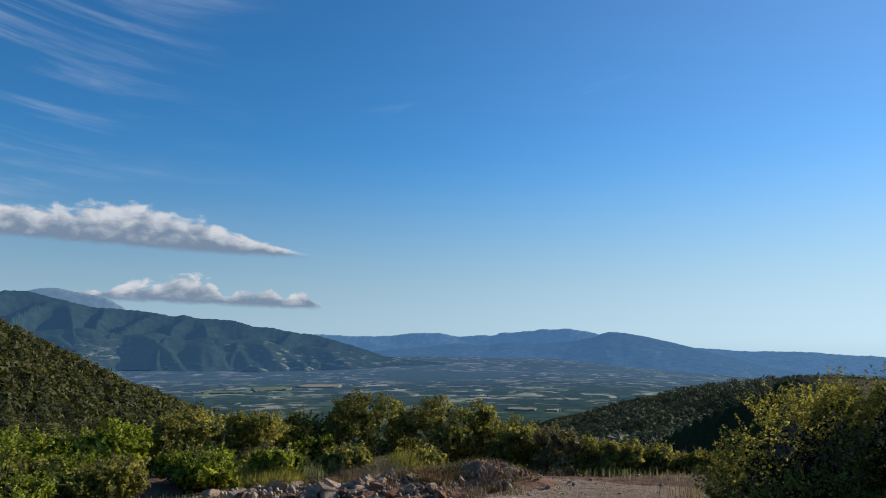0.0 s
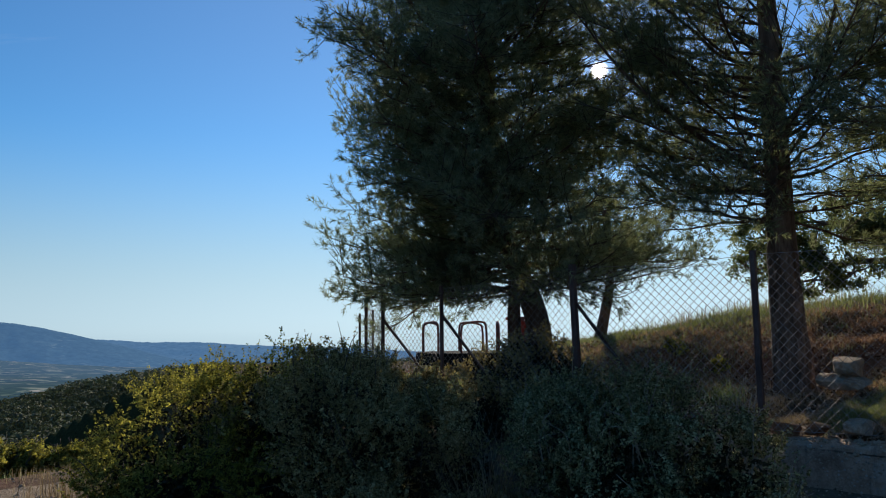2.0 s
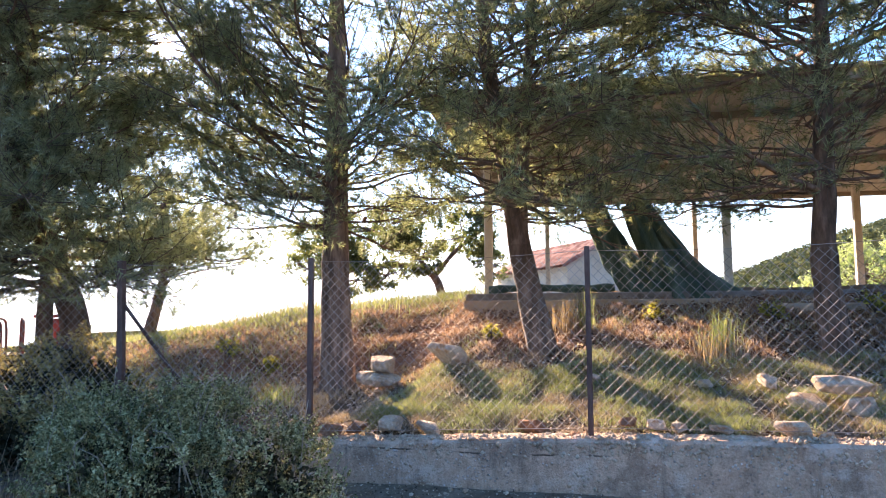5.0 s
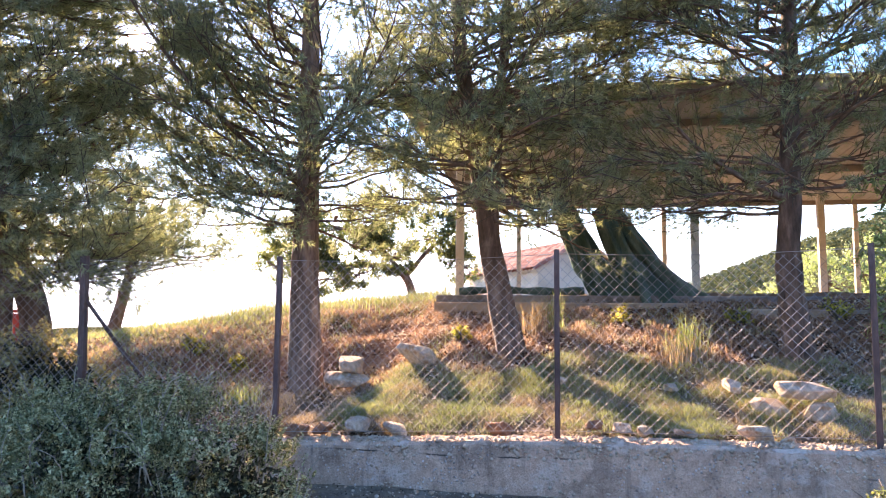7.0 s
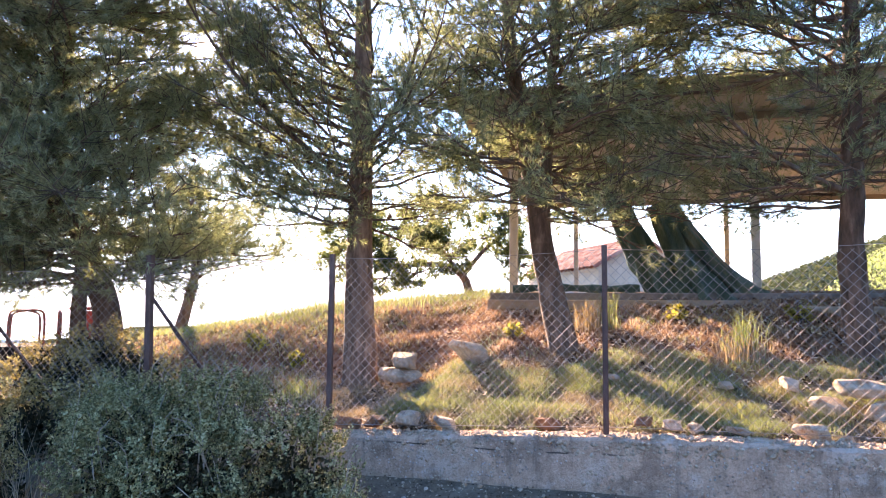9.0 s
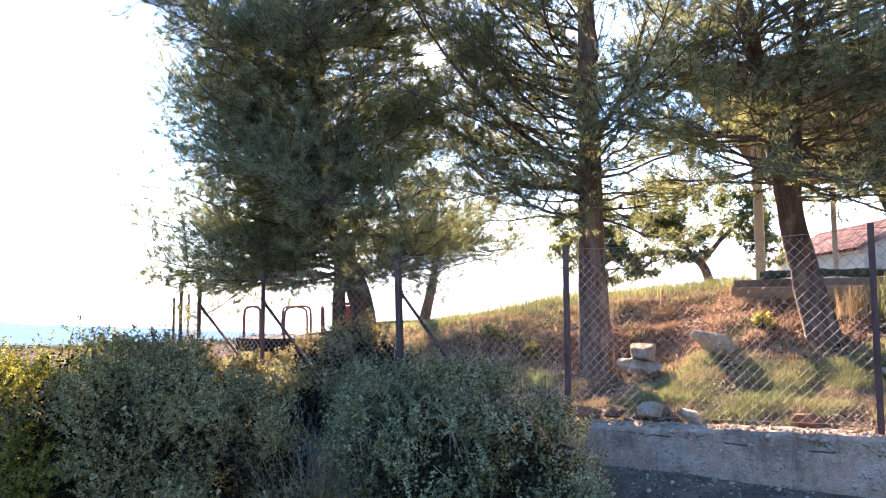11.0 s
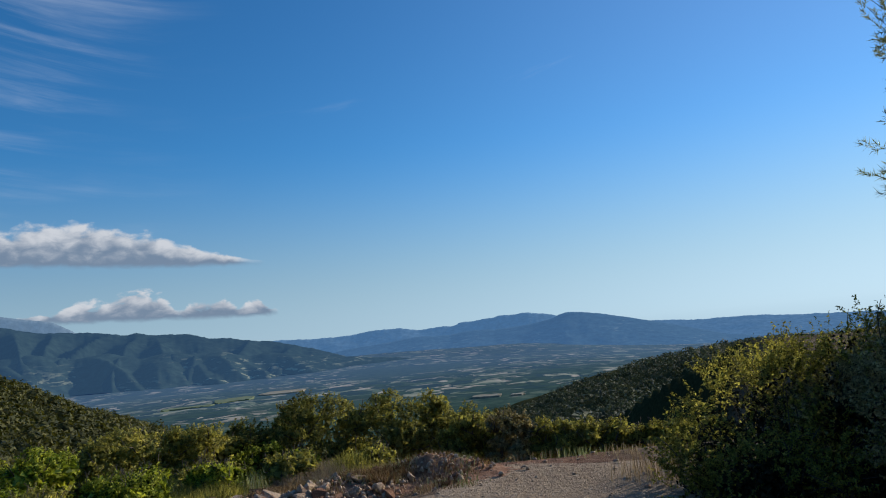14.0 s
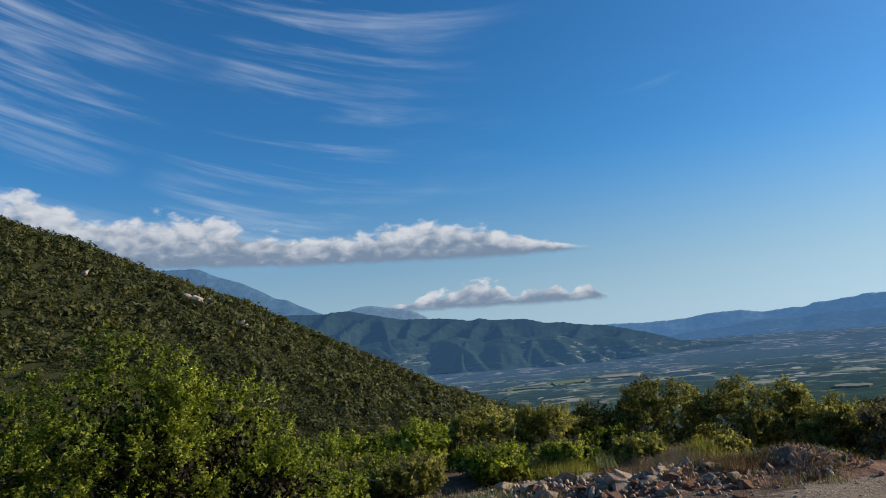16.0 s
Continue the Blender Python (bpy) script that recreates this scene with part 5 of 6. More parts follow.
leafy_tree("oleander", "dense green long-leaved bush behind the fence",
           [[(8.1, -3.5, 1.0), (8.0, -3.4, 1.6), (7.6, -3.1, 2.3), (7.2, -2.8, 2.8)], [(8.05, -3.45, 1.3), (8.2, -3.9, 2.1), (8.3, -4.3, 2.7)]],
           [(8.0, -3.35, 1.75, 0.45, 0.4, 0.45), (7.65, -3.2, 2.3, 0.5, 0.45, 0.4), (7.15, -2.75, 2.75, 0.36, 0.36, 0.18), (8.5, -4.2, 2.3, 0.8, 0.7, 0.8), (8.3, -3.3, 1.35, 0.4, 0.4, 0.35), (8.5, -5.2, 2.2, 0.9, 0.8, 0.9)], 1900, 0.085, M_OLEANDER, 63, 0.04, aspect=0.24)


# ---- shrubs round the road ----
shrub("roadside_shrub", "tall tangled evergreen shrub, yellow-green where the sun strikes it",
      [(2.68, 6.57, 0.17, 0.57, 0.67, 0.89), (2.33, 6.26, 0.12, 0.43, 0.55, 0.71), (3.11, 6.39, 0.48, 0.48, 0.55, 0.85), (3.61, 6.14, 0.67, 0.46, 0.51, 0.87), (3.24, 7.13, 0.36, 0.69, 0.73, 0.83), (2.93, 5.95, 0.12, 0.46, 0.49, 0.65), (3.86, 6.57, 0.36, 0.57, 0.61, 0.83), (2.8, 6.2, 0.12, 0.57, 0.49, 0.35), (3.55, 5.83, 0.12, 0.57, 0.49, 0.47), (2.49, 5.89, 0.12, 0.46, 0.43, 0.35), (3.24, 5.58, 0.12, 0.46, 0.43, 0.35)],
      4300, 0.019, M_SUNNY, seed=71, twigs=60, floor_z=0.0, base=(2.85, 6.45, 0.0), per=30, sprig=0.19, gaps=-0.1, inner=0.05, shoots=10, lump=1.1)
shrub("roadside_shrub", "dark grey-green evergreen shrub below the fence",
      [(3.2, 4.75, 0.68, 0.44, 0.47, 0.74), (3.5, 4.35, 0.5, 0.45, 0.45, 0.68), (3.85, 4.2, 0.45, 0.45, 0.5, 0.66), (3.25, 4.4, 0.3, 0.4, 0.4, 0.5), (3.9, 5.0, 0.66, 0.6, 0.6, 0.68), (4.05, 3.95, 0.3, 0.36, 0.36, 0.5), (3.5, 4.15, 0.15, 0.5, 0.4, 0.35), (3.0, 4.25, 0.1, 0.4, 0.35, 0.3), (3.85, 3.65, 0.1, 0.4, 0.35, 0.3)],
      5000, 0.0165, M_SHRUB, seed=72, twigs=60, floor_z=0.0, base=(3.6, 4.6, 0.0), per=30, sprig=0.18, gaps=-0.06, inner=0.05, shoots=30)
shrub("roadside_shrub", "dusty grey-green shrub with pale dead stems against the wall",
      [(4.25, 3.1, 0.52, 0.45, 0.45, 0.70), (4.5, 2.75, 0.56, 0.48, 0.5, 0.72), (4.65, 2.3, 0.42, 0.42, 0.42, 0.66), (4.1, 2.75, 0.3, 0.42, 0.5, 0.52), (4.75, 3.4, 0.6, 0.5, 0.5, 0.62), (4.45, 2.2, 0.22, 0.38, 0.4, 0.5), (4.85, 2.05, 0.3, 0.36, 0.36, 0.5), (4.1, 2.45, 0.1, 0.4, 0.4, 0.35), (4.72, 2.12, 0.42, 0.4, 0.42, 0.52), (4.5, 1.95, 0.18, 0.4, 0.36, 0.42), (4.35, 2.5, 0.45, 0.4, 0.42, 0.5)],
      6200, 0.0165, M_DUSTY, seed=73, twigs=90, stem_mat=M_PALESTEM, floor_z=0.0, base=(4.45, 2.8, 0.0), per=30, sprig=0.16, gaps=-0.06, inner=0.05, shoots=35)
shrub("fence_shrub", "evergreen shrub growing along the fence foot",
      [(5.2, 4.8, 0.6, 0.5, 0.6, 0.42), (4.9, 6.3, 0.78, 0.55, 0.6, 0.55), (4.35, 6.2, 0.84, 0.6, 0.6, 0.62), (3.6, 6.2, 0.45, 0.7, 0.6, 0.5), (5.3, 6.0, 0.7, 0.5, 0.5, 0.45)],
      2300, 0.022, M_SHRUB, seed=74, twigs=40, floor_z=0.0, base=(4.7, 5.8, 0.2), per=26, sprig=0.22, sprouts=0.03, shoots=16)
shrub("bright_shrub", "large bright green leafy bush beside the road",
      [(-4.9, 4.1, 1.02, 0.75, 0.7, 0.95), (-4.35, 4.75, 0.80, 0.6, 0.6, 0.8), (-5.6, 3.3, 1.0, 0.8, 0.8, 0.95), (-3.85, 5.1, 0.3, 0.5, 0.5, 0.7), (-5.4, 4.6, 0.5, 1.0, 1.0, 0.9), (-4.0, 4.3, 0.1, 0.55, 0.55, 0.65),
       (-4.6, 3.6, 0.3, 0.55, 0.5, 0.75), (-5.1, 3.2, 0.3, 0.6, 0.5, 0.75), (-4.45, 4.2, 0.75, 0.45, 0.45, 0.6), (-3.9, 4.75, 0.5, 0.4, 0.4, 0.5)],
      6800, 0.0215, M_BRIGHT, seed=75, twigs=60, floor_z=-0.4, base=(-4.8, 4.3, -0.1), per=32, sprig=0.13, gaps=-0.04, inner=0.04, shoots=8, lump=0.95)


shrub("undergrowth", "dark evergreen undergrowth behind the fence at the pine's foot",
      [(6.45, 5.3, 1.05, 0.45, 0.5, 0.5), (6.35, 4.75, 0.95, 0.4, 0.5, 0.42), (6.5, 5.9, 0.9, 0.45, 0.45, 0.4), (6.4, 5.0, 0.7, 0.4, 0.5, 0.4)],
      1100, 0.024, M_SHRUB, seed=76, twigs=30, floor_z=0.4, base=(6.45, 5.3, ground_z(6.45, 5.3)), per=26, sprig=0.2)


shrub("wall_weed", "small dark green plant at the foot of the wall", [(5.05, -1.85, 0.32, 0.16, 0.2, 0.26), (5.1, -2.1, 0.25, 0.14, 0.16, 0.2)],
      420, 0.02, M_OAK, seed=77, twigs=14, floor_z=0.0, base=(5.05, -1.9, ground_z(5.05, -1.9)), per=11, category="plant", core=0.1)


for i, (x, y, r) in enumerate([(8.8, 4.75, 0.13), (8.5, 4.0, 0.11), (9.3, -0.6, 0.12), (8.9, -1.9, 0.14), (8.7, 1.3, 0.10), (9.0, -3.0, 0.16)]):
    z = ground_z(x, y)
    shrub("bank_weed", "small yellow-green leafy weed on the earth bank", [(x, y, z + r * 0.8, r, r, r), (x + r * 0.6, y - r * 0.5, z + r * 0.5, r * 0.6, r * 0.6, r * 0.6)],
          60, 0.022, M_SUNNY, category="weed", seed=210 + i, twigs=8, base=(x, y, z), per=12, sprig=0.1, group="weeds on the bank", core=0.02, heart_mat=M_SUNNY)


def bushes_beyond():
    """The rounded evergreens on the slope past the rubble; each clump is a bush of its own."""
    rows = [  # x, y, top z, radius, leaf size, material, seed, label
        (-1.85, 11.9, 0.84, 0.95, 0.027, M_HOLM, 81, "broad evergreen oak bush with sunlit crown on the slope"),
        (-0.55, 12.0, 0.72, 1.0, 0.027, M_HOLM, 82, "broad evergreen oak bush with sunlit crown on the slope"),
        (0.55, 12.2, 0.40, 0.8, 0.027, M_HOLM, 83, "rounded evergreen oak bush on the slope"),
        (-2.75, 11.6, 0.52, 0.7, 0.027, M_HOLM, 84, "rounded evergreen oak bush on the slope"),
        (3.5, 20.0, -1.15, 1.2, 0.043, M_OLIVE, 85, "yellowish green bush beyond the track"),
        (4.9, 20.0, -1.25, 1.2, 0.043, M_OLIVE, 86, "yellowish green bush beyond the track"),
        (6.2, 20.0, -1.4, 1.1, 0.043, M_OLIVE, 87, "yellowish green bush beyond the track"),
        (0.47, 10.35, 0.46, 0.46, 0.026, M_OLIVE, 121, "olive-green bush at the end of the track"),
        (1.07, 10.25, 0.45, 0.45, 0.026, M_SHRUB, 122, "brownish green bush at the end of the track"),
        (1.62, 9.95, 0.30, 0.42, 0.026, M_OLIVE, 123, "yellowish green bush at the end of the track"),
        (2.02, 9.95, 0.24, 0.38, 0.026, M_OLIVE, 124, "yellowish green bush at the end of the track"),
        (2.48, 9.95, 0.20, 0.38, 0.026, M_OLIVE, 116, "yellowish green bush at the end of the track"),
        (2.9, 9.7, 0.08, 0.36, 0.026, M_SUNNY, 117, "low straw-green bush at the end of the track"),
        (-3.3, 10.6, 0.62, 0.75, 0.027, M_OLIVE, 88, "olive-green bush behind the rubble"),
        (-2.6, 11.0, 0.25, 0.60, 0.027, M_BRIGHT, 89, "bright green bush behind the rubble"),
        (-4.3, 10.2, 0.68, 0.80, 0.027, M_OLIVE, 90, "olive-green bush on the slope"),
        (-5.0, 9.4, 0.58, 0.80, 0.027, M_BRIGHT, 91, "bright green bush on the slope"),
        (-6.0, 8.8, 0.55, 0.9, 0.027, M_BRIGHT, 92, "bright green bush on the slope"),
        (-3.8, 9.6, 0.15, 0.5, 0.04, M_BRIGHT, 93, "small bright green bush by the rubble"),
        (-7.2, 8.2, 0.6, 1.0, 0.027, M_BRIGHT, 94, "bright green bush on the slope"),
        (-2.0, 10.9, 0.05, 0.45, 0.04, M_BRIGHT, 95, "small bright green bush behind the rubble"),
        (-5.2, 7.9, 0.35, 0.75, 0.027, M_OLIVE, 96, "olive-green bush on the slope"),
        (-4.5, 7.9, 0.30, 0.6, 0.026, M_BRIGHT, 101, "bright green bush at the edge of the track"),
        (-3.5, 8.5, 0.22, 0.5, 0.026, M_BRIGHT, 102, "bright green bush at the edge of the track"),
        (-5.5, 7.0, 0.45, 0.7, 0.026, M_BRIGHT, 103, "bright green bush at the edge of the track"),
        (-2.9, 9.5, 0.20, 0.45, 0.026, M_OLIVE, 104, "olive-green bush behind the rubble"),
        (-0.75, 9.35, 0.12, 0.32, 0.03, M_OLIVE, 111, "small olive-green bush growing out of the rubble"),
        (-1.75, 9.1, 0.28, 0.36, 0.03, M_OLIVE, 112, "small olive-green bush growing out of the rubble"),
        (-2.55, 8.85, 0.18, 0.34, 0.03, M_BRIGHT, 113, "small green bush growing out of the rubble"),
        (-3.1, 8.1, 0.12, 0.5, 0.025, M_BRIGHT, 105, "bright green bush at the edge of the track"),
        (-4.0, 7.3, 0.20, 0.6, 0.025, M_OLIVE, 106, "olive-green bush at the edge of the track"),
        (-4.6, 6.6, 0.30, 0.6, 0.025, M_BRIGHT, 107, "bright green bush at the edge of the track"),
        (-1.7, 10.6, -0.05, 0.5, 0.025, M_OLIVE, 108, "olive-green bush behind the rubble"),
        (7.4, 19.0, -1.2, 1.1, 0.043, M_OLIVE, 97, "olive-green bush on the slope"),
    ]
    for x, y, top_z, r, leaf, mat, seed, label in rows:
        rng = np.random.default_rng(seed)
        g = ground_z(x, y)
        h = max(top_z - g, 0.35)
        lobes = [(x, y, g + h * 0.45, r * 0.85, r * 0.85, h * 0.5)]
        for k in range(13):
            a = rng.uniform(0, 6.28)
            d = r * rng.uniform(0.35, 0.75)
            s = r * rng.uniform(0.26, 0.44)
            zc = g + h * rng.uniform(0.35, 0.98) - s * 0.75
            lobes.append((x + d * math.cos(a), y + d * math.sin(a), max(zc, g + 0.2), s, s, s * 0.8))
        lobes.append((x + rng.uniform(-0.2, 0.2) * r, y, g + h - r * 0.4, r * 0.45, r * 0.45, r * 0.4))
        n = int(290 * (r / 1.0) ** 1.6 * (0.065 / leaf) ** 1.4 * (0.6 + 0.4 * h / r))
        shrub("slope_bush", label, lobes, min(int(n * 1.5), 2200), leaf, mat, seed=seed, twigs=30, floor_z=g - 0.1, base=(x, y, g), per=22, sprig=leaf * 4.2, category="bush", group="bushes on the slope", up=0.5, core=0.12, heart_mat=mat, inside=leaf * 2.6, sprouts=0.015, gaps=-0.05, inner=0.12)


bushes_beyond()


# ---- stones ----
def stone_mesh(seed, mat, squash=(1, 1, 0.7), points=18):
    """A broken block: the hull of points strewn near the faces of a skewed box."""
    rng = np.random.default_rng(seed)
    bm = bmesh.new()
    p = rng.uniform(-1, 1, (points, 3))
    axis = rng.integers(0, 3, points)
    p[np.arange(points), axis] = np.sign(p[np.arange(points), axis]) * rng.uniform(0.75, 1.0, points)
    p = p / np.maximum(1.0, np.linalg.norm(p, axis=1, keepdims=True) / 1.12)
    for q in p:
        bm.verts.new((q[0] * squash[0] + 0.2 * q[2], q[1] * squash[1], q[2] * squash[2]))
    bmesh.ops.convex_hull(bm, input=list(bm.verts))
    bmesh.ops.delete(bm, geom=[v for v in bm.verts if not v.link_faces], context="VERTS")
    bmesh.ops.bevel(bm, geom=list(bm.edges), offset=0.035, segments=1, affect="EDGES")
    me = bpy.data.meshes.new("stone")
    bm.to_mesh(me)
    bm.free()
    me.materials.append(mat)
    return me


RUBBLE = [stone_mesh(160 + i, M_RUBBLE, (1, rr, zz), 15) for i, (rr, zz) in enumerate(((0.7, 0.5), (0.8, 0.6), (0.6, 0.4), (0.9, 0.45), (0.55, 0.55)))]
STONES = [stone_mesh(100 + i, M_STONE, (1, rr, zz)) for i, (rr, zz) in enumerate(((0.7, 0.5), (0.9, 0.65), (0.6, 0.45), (0.8, 0.7), (0.75, 0.35)))]
BROWN = [stone_mesh(120 + i, M_BROWNSTONE, (1, rr, zz)) for i, (rr, zz) in enumerate(((0.7, 0.5), (0.9, 0.65), (0.6, 0.45)))]


def stone(me, x, y, size, label, group="", z=None, tilt=(0, 0, 0), lift=0.25):
    ob = new("stone", me)
    zz = (ground_z(x, y) if z is None else z) + size * lift
    ob.matrix_world = pose(x, y, zz, *tilt) @ Matrix.Diagonal((size, size, size, 1))
    return tagged(ob, label, "stone", group)


stone(STONES[0], 7.95, 2.40, 0.24, "pale brown boulder resting on a smaller stone", z=ground_z(7.95, 2.40) + 0.21, tilt=(5, 8, 20))
stone(STONES[4], 7.88, 2.44, 0.27, "flat stone under a boulder", lift=0.55, tilt=(0, 0, 60))
stone(STONES[1], 8.1, 1.70, 0.24, "rounded pale boulder on the bank", lift=0.42, tilt=(8, -6, 75))
stone(STONES[4], 6.5, -1.83, 0.25, "flat pale stone slab lying on other stones", z=ground_z(6.5, -1.83) + 0.17, tilt=(0, 3, 88))
stone(STONES[0], 6.56, -1.6, 0.17, "stone under the slab", tilt=(0, 0, 40))
stone(STONES[2], 6.5, -1.95, 0.2, "stone under the slab", tilt=(0, 0, 110))
stone(BROWN[1], 6.25, 0.6, 0.14, "dark angular stone in the grass", tilt=(25, 10, 40))
for i, (x, y, s) in enumerate([(6.08, 1.77, 0.15), (6.08, 1.46, 0.11), (6.02, -0.36, 0.10), (6.02, -0.52, 0.08), (5.95, -0.82, 0.11), (6.1, 2.08, 0.12), (6.1, 2.33, 0.12), (6.25, 3.13, 0.13), (7.0, -1.4, 0.12),
                               (5.85, -1.3, 0.13), (5.8, -1.5, 0.09), (5.75, -2.3, 0.1), (6.05, 1.95, 0.06), (6.0, 1.6, 0.05), (6.05, 1.2, 0.05), (5.98, -0.15, 0.11), (7.2, -0.9, 0.09), (7.4, 0.1, 0.07)]):
    stone((STONES + BROWN)[i % 8], x, y, s, "grey stone lying along the top of the wall" if x < 6.15 else "small stone in the grass", "stones behind the wall", lift=0.8, tilt=(10 * math.sin(i), 8 * math.cos(i * 2), i * 47))


for i, (x, y, z, s) in enumerate([(-158.0, 165.5, 25.4, 1.5), (-156.5, 168.0, 24.2, 1.9), (-154.6, 168.6, 22.9, 1.3), (-153.0, 170.0, 23.6, 1.2), (-142.5, 170.6, 15.6, 1.5), (-141.6, 171.4, 14.6, 1.1), (-172.6, 142.3, 32.9, 1.3)]):
    stone(STONES[i % 5], x, y, s, "pale rock outcrop in the hillside scrub", "rocks on the hillside", z=z, tilt=(15, 30, i * 50), lift=0.0)


HEAPS = [(-1.62, 7.62, 0.62, 0.36, 0.12), (-0.93, 8.0, 0.55, 0.36, 0.15), (0.0, 8.5, 0.62, 0.38, 0.25), (-2.5, 7.5, 0.45, 0.28, 0.08)]   # x, y, half width, half depth, height


def heap_z(x, y):
    return sum(h * np.exp(-(((x - a) / w) ** 2 + ((y - b) / d) ** 2)) for a, b, w, d, h in HEAPS)


def rubble():
    rng = np.random.default_rng(140)
    for i in range(150):
        a, b, w, d, h = HEAPS[(0, 0, 1, 0, 2, 0, 1, 3)[i % 8]]
        x, y = rng.normal(a, w * 0.6), rng.normal(b - 0.12, d * 0.75)
        s = 0.035 + (0.13 if a < -0.5 else 0.06) * rng.random() ** 2.6
        brown = rng.random() < (0.85 if a > -0.5 else 0.35)
        stone((BROWN if brown else RUBBLE)[i % 3 if brown else i % 5], x, y, s, "reddish brown broken stone in a rubble heap" if brown else "pale broken limestone in a rubble heap", "rubble stones",
              z=ground_z(x, y) + float(heap_z(x, y)) * rng.uniform(0.75, 1.0), tilt=(rng.uniform(-45, 45), rng.uniform(-45, 45), rng.uniform(0, 360)), lift=0.1)
    # finer debris and earth that the stones lie in
    xs, ys = np.meshgrid(np.linspace(-4.4, 1.6, 150), np.linspace(6.7, 9.9, 76))
    m = heap_z(xs, ys)
    zs = height(xs, ys) - 0.03 + m * (1 + 0.2 * wobble(xs, ys, 6.0, 1.0)) + 0.02 * wobble(xs, ys, 19.0, 2.0)
    i, j = np.meshgrid(np.arange(75), np.arange(149), indexing="ij")
    q = np.stack([i * 150 + j, i * 150 + j + 1, (i + 1) * 150 + j + 1, (i + 1) * 150 + j], -1).reshape(-1, 4)
    thing("rubble_heap", "heap of reddish earth and broken stone at the roadside", "rubble", kind="stuff", data=mesh_np("rubble_heap", np.stack([xs, ys, zs], -1).reshape(-1, 3), q, M_BROWNSTONE, smooth=True))
    # small chips
    n = 700
    k = rng.integers(0, 4, n)
    H = np.array(HEAPS)[k]
    x, y = rng.normal(H[:, 0], H[:, 2] * 0.7), rng.normal(H[:, 1] - 0.1, H[:, 3] * 0.75)
    s = 0.010 + 0.03 * rng.random(n) ** 2
    v, f = ico(1, rng, 0.18)
    st = v[None] * s[:, None, None] * rng.uniform(0.5, 1.3, (n, 1, 3)) + np.stack([x, y, height(x, y) + heap_z(x, y) + s * 0.1], -1)[:, None]
    ff = f[None] + (np.arange(n) * len(v))[:, None, None]
    thing("stone_chips", "pale stone chips scattered over the rubble", "rubble", kind="stuff", data=mesh_np("stone_chips", st.reshape(-1, 3), ff.reshape(-1, 3), M_RUBBLE))
    # weeds that root in the heaps
    for label, n, hh, mat, seed in (("dry brown weeds growing over the rubble", 3600, 0.08, M_DEADWEED, 187), ("dry weeds growing over the rubble", 900, 0.10, M_DRY, 185), ("green weeds growing over the rubble", 1500, 0.10, M_GRASS, 186)):
        r2 = np.random.default_rng(seed)
        k = r2.integers(0, 60, n)
        px, py = r2.uniform(-3.2, 0.6, 60), r2.uniform(7.6, 9.4, 60)
        x, y = r2.normal(px[k], 0.07), r2.normal(py[k], 0.07)
        v, f = blades(x, y, hh * r2.uniform(0.5, 1.3, n), 0.7, 0.006, r2, height(x, y) + heap_z(x, y) - 0.02)
        thing("weeds", label, "weeds", kind="stuff", data=mesh_np("weeds", v, f, mat))


def pebbles():
    """Loose gravel on the track and along the wall's foot."""
    rng = np.random.default_rng(150)
    n = 2000
    y = rng.uniform(-3.5, 9.2, n)
    x = np.where(rng.random(n) < 0.45, np.interp(y, FENCE[:, 0], FENCE[:, 1]) - 0.2 - np.abs(rng.normal(0, 0.5, n)), rng.uniform(-3.6, 3.0, n))
    s = 0.007 + 0.022 * rng.random(n) ** 3
    v, f = ico(1, rng, 0.12)
    st = v[None] * s[:, None, None] * [1.2, 0.9, 0.65] * rng.uniform(0.8, 1.2, (n, 1, 3))
    st = st + np.stack([x, y, height(x, y) + s * 0.3], -1)[:, None]
    ff = f[None] + (np.arange(n) * len(v))[:, None, None]
    thing("gravel", "loose pale gravel on the track", "gravel", kind="stuff", data=mesh_np("gravel", st.reshape(-1, 3), ff.reshape(-1, 3), M_STONE))


pebbles()


# ---- grass ----
def blades(x, y, h, lean, width, rng, z=None):
    n = len(x)
    z = height(x, y) if z is None else z
    a = rng.uniform(0, 6.28, n)
    d = np.stack([np.cos(a), np.sin(a), np.zeros(n)], -1)
    w = np.stack([-np.sin(a), np.cos(a), np.zeros(n)], -1) * (width * rng.uniform(0.6, 1.3, n))[:, None] * 0.5
    b = np.stack([x, y, z - 0.01], -1)
    ln = (lean * rng.uniform(0.2, 1.2, n) * h)[:, None]
    m = b + d * ln * 0.35 + np.stack([np.zeros(n), np.zeros(n), h * 0.6], -1)
    t = b + d * ln + np.stack([np.zeros(n), np.zeros(n), h * rng.uniform(0.85, 1.0, n)], -1)
    v = np.stack([b - w, b + w, m + w * 0.7, m - w * 0.7, t], 1).reshape(-1, 3)
    q = np.arange(n)[:, None] * 5
    tri = np.concatenate([q + [0, 1, 2], q + [0, 2, 3], q + [3, 2, 4]])
    return v, tri


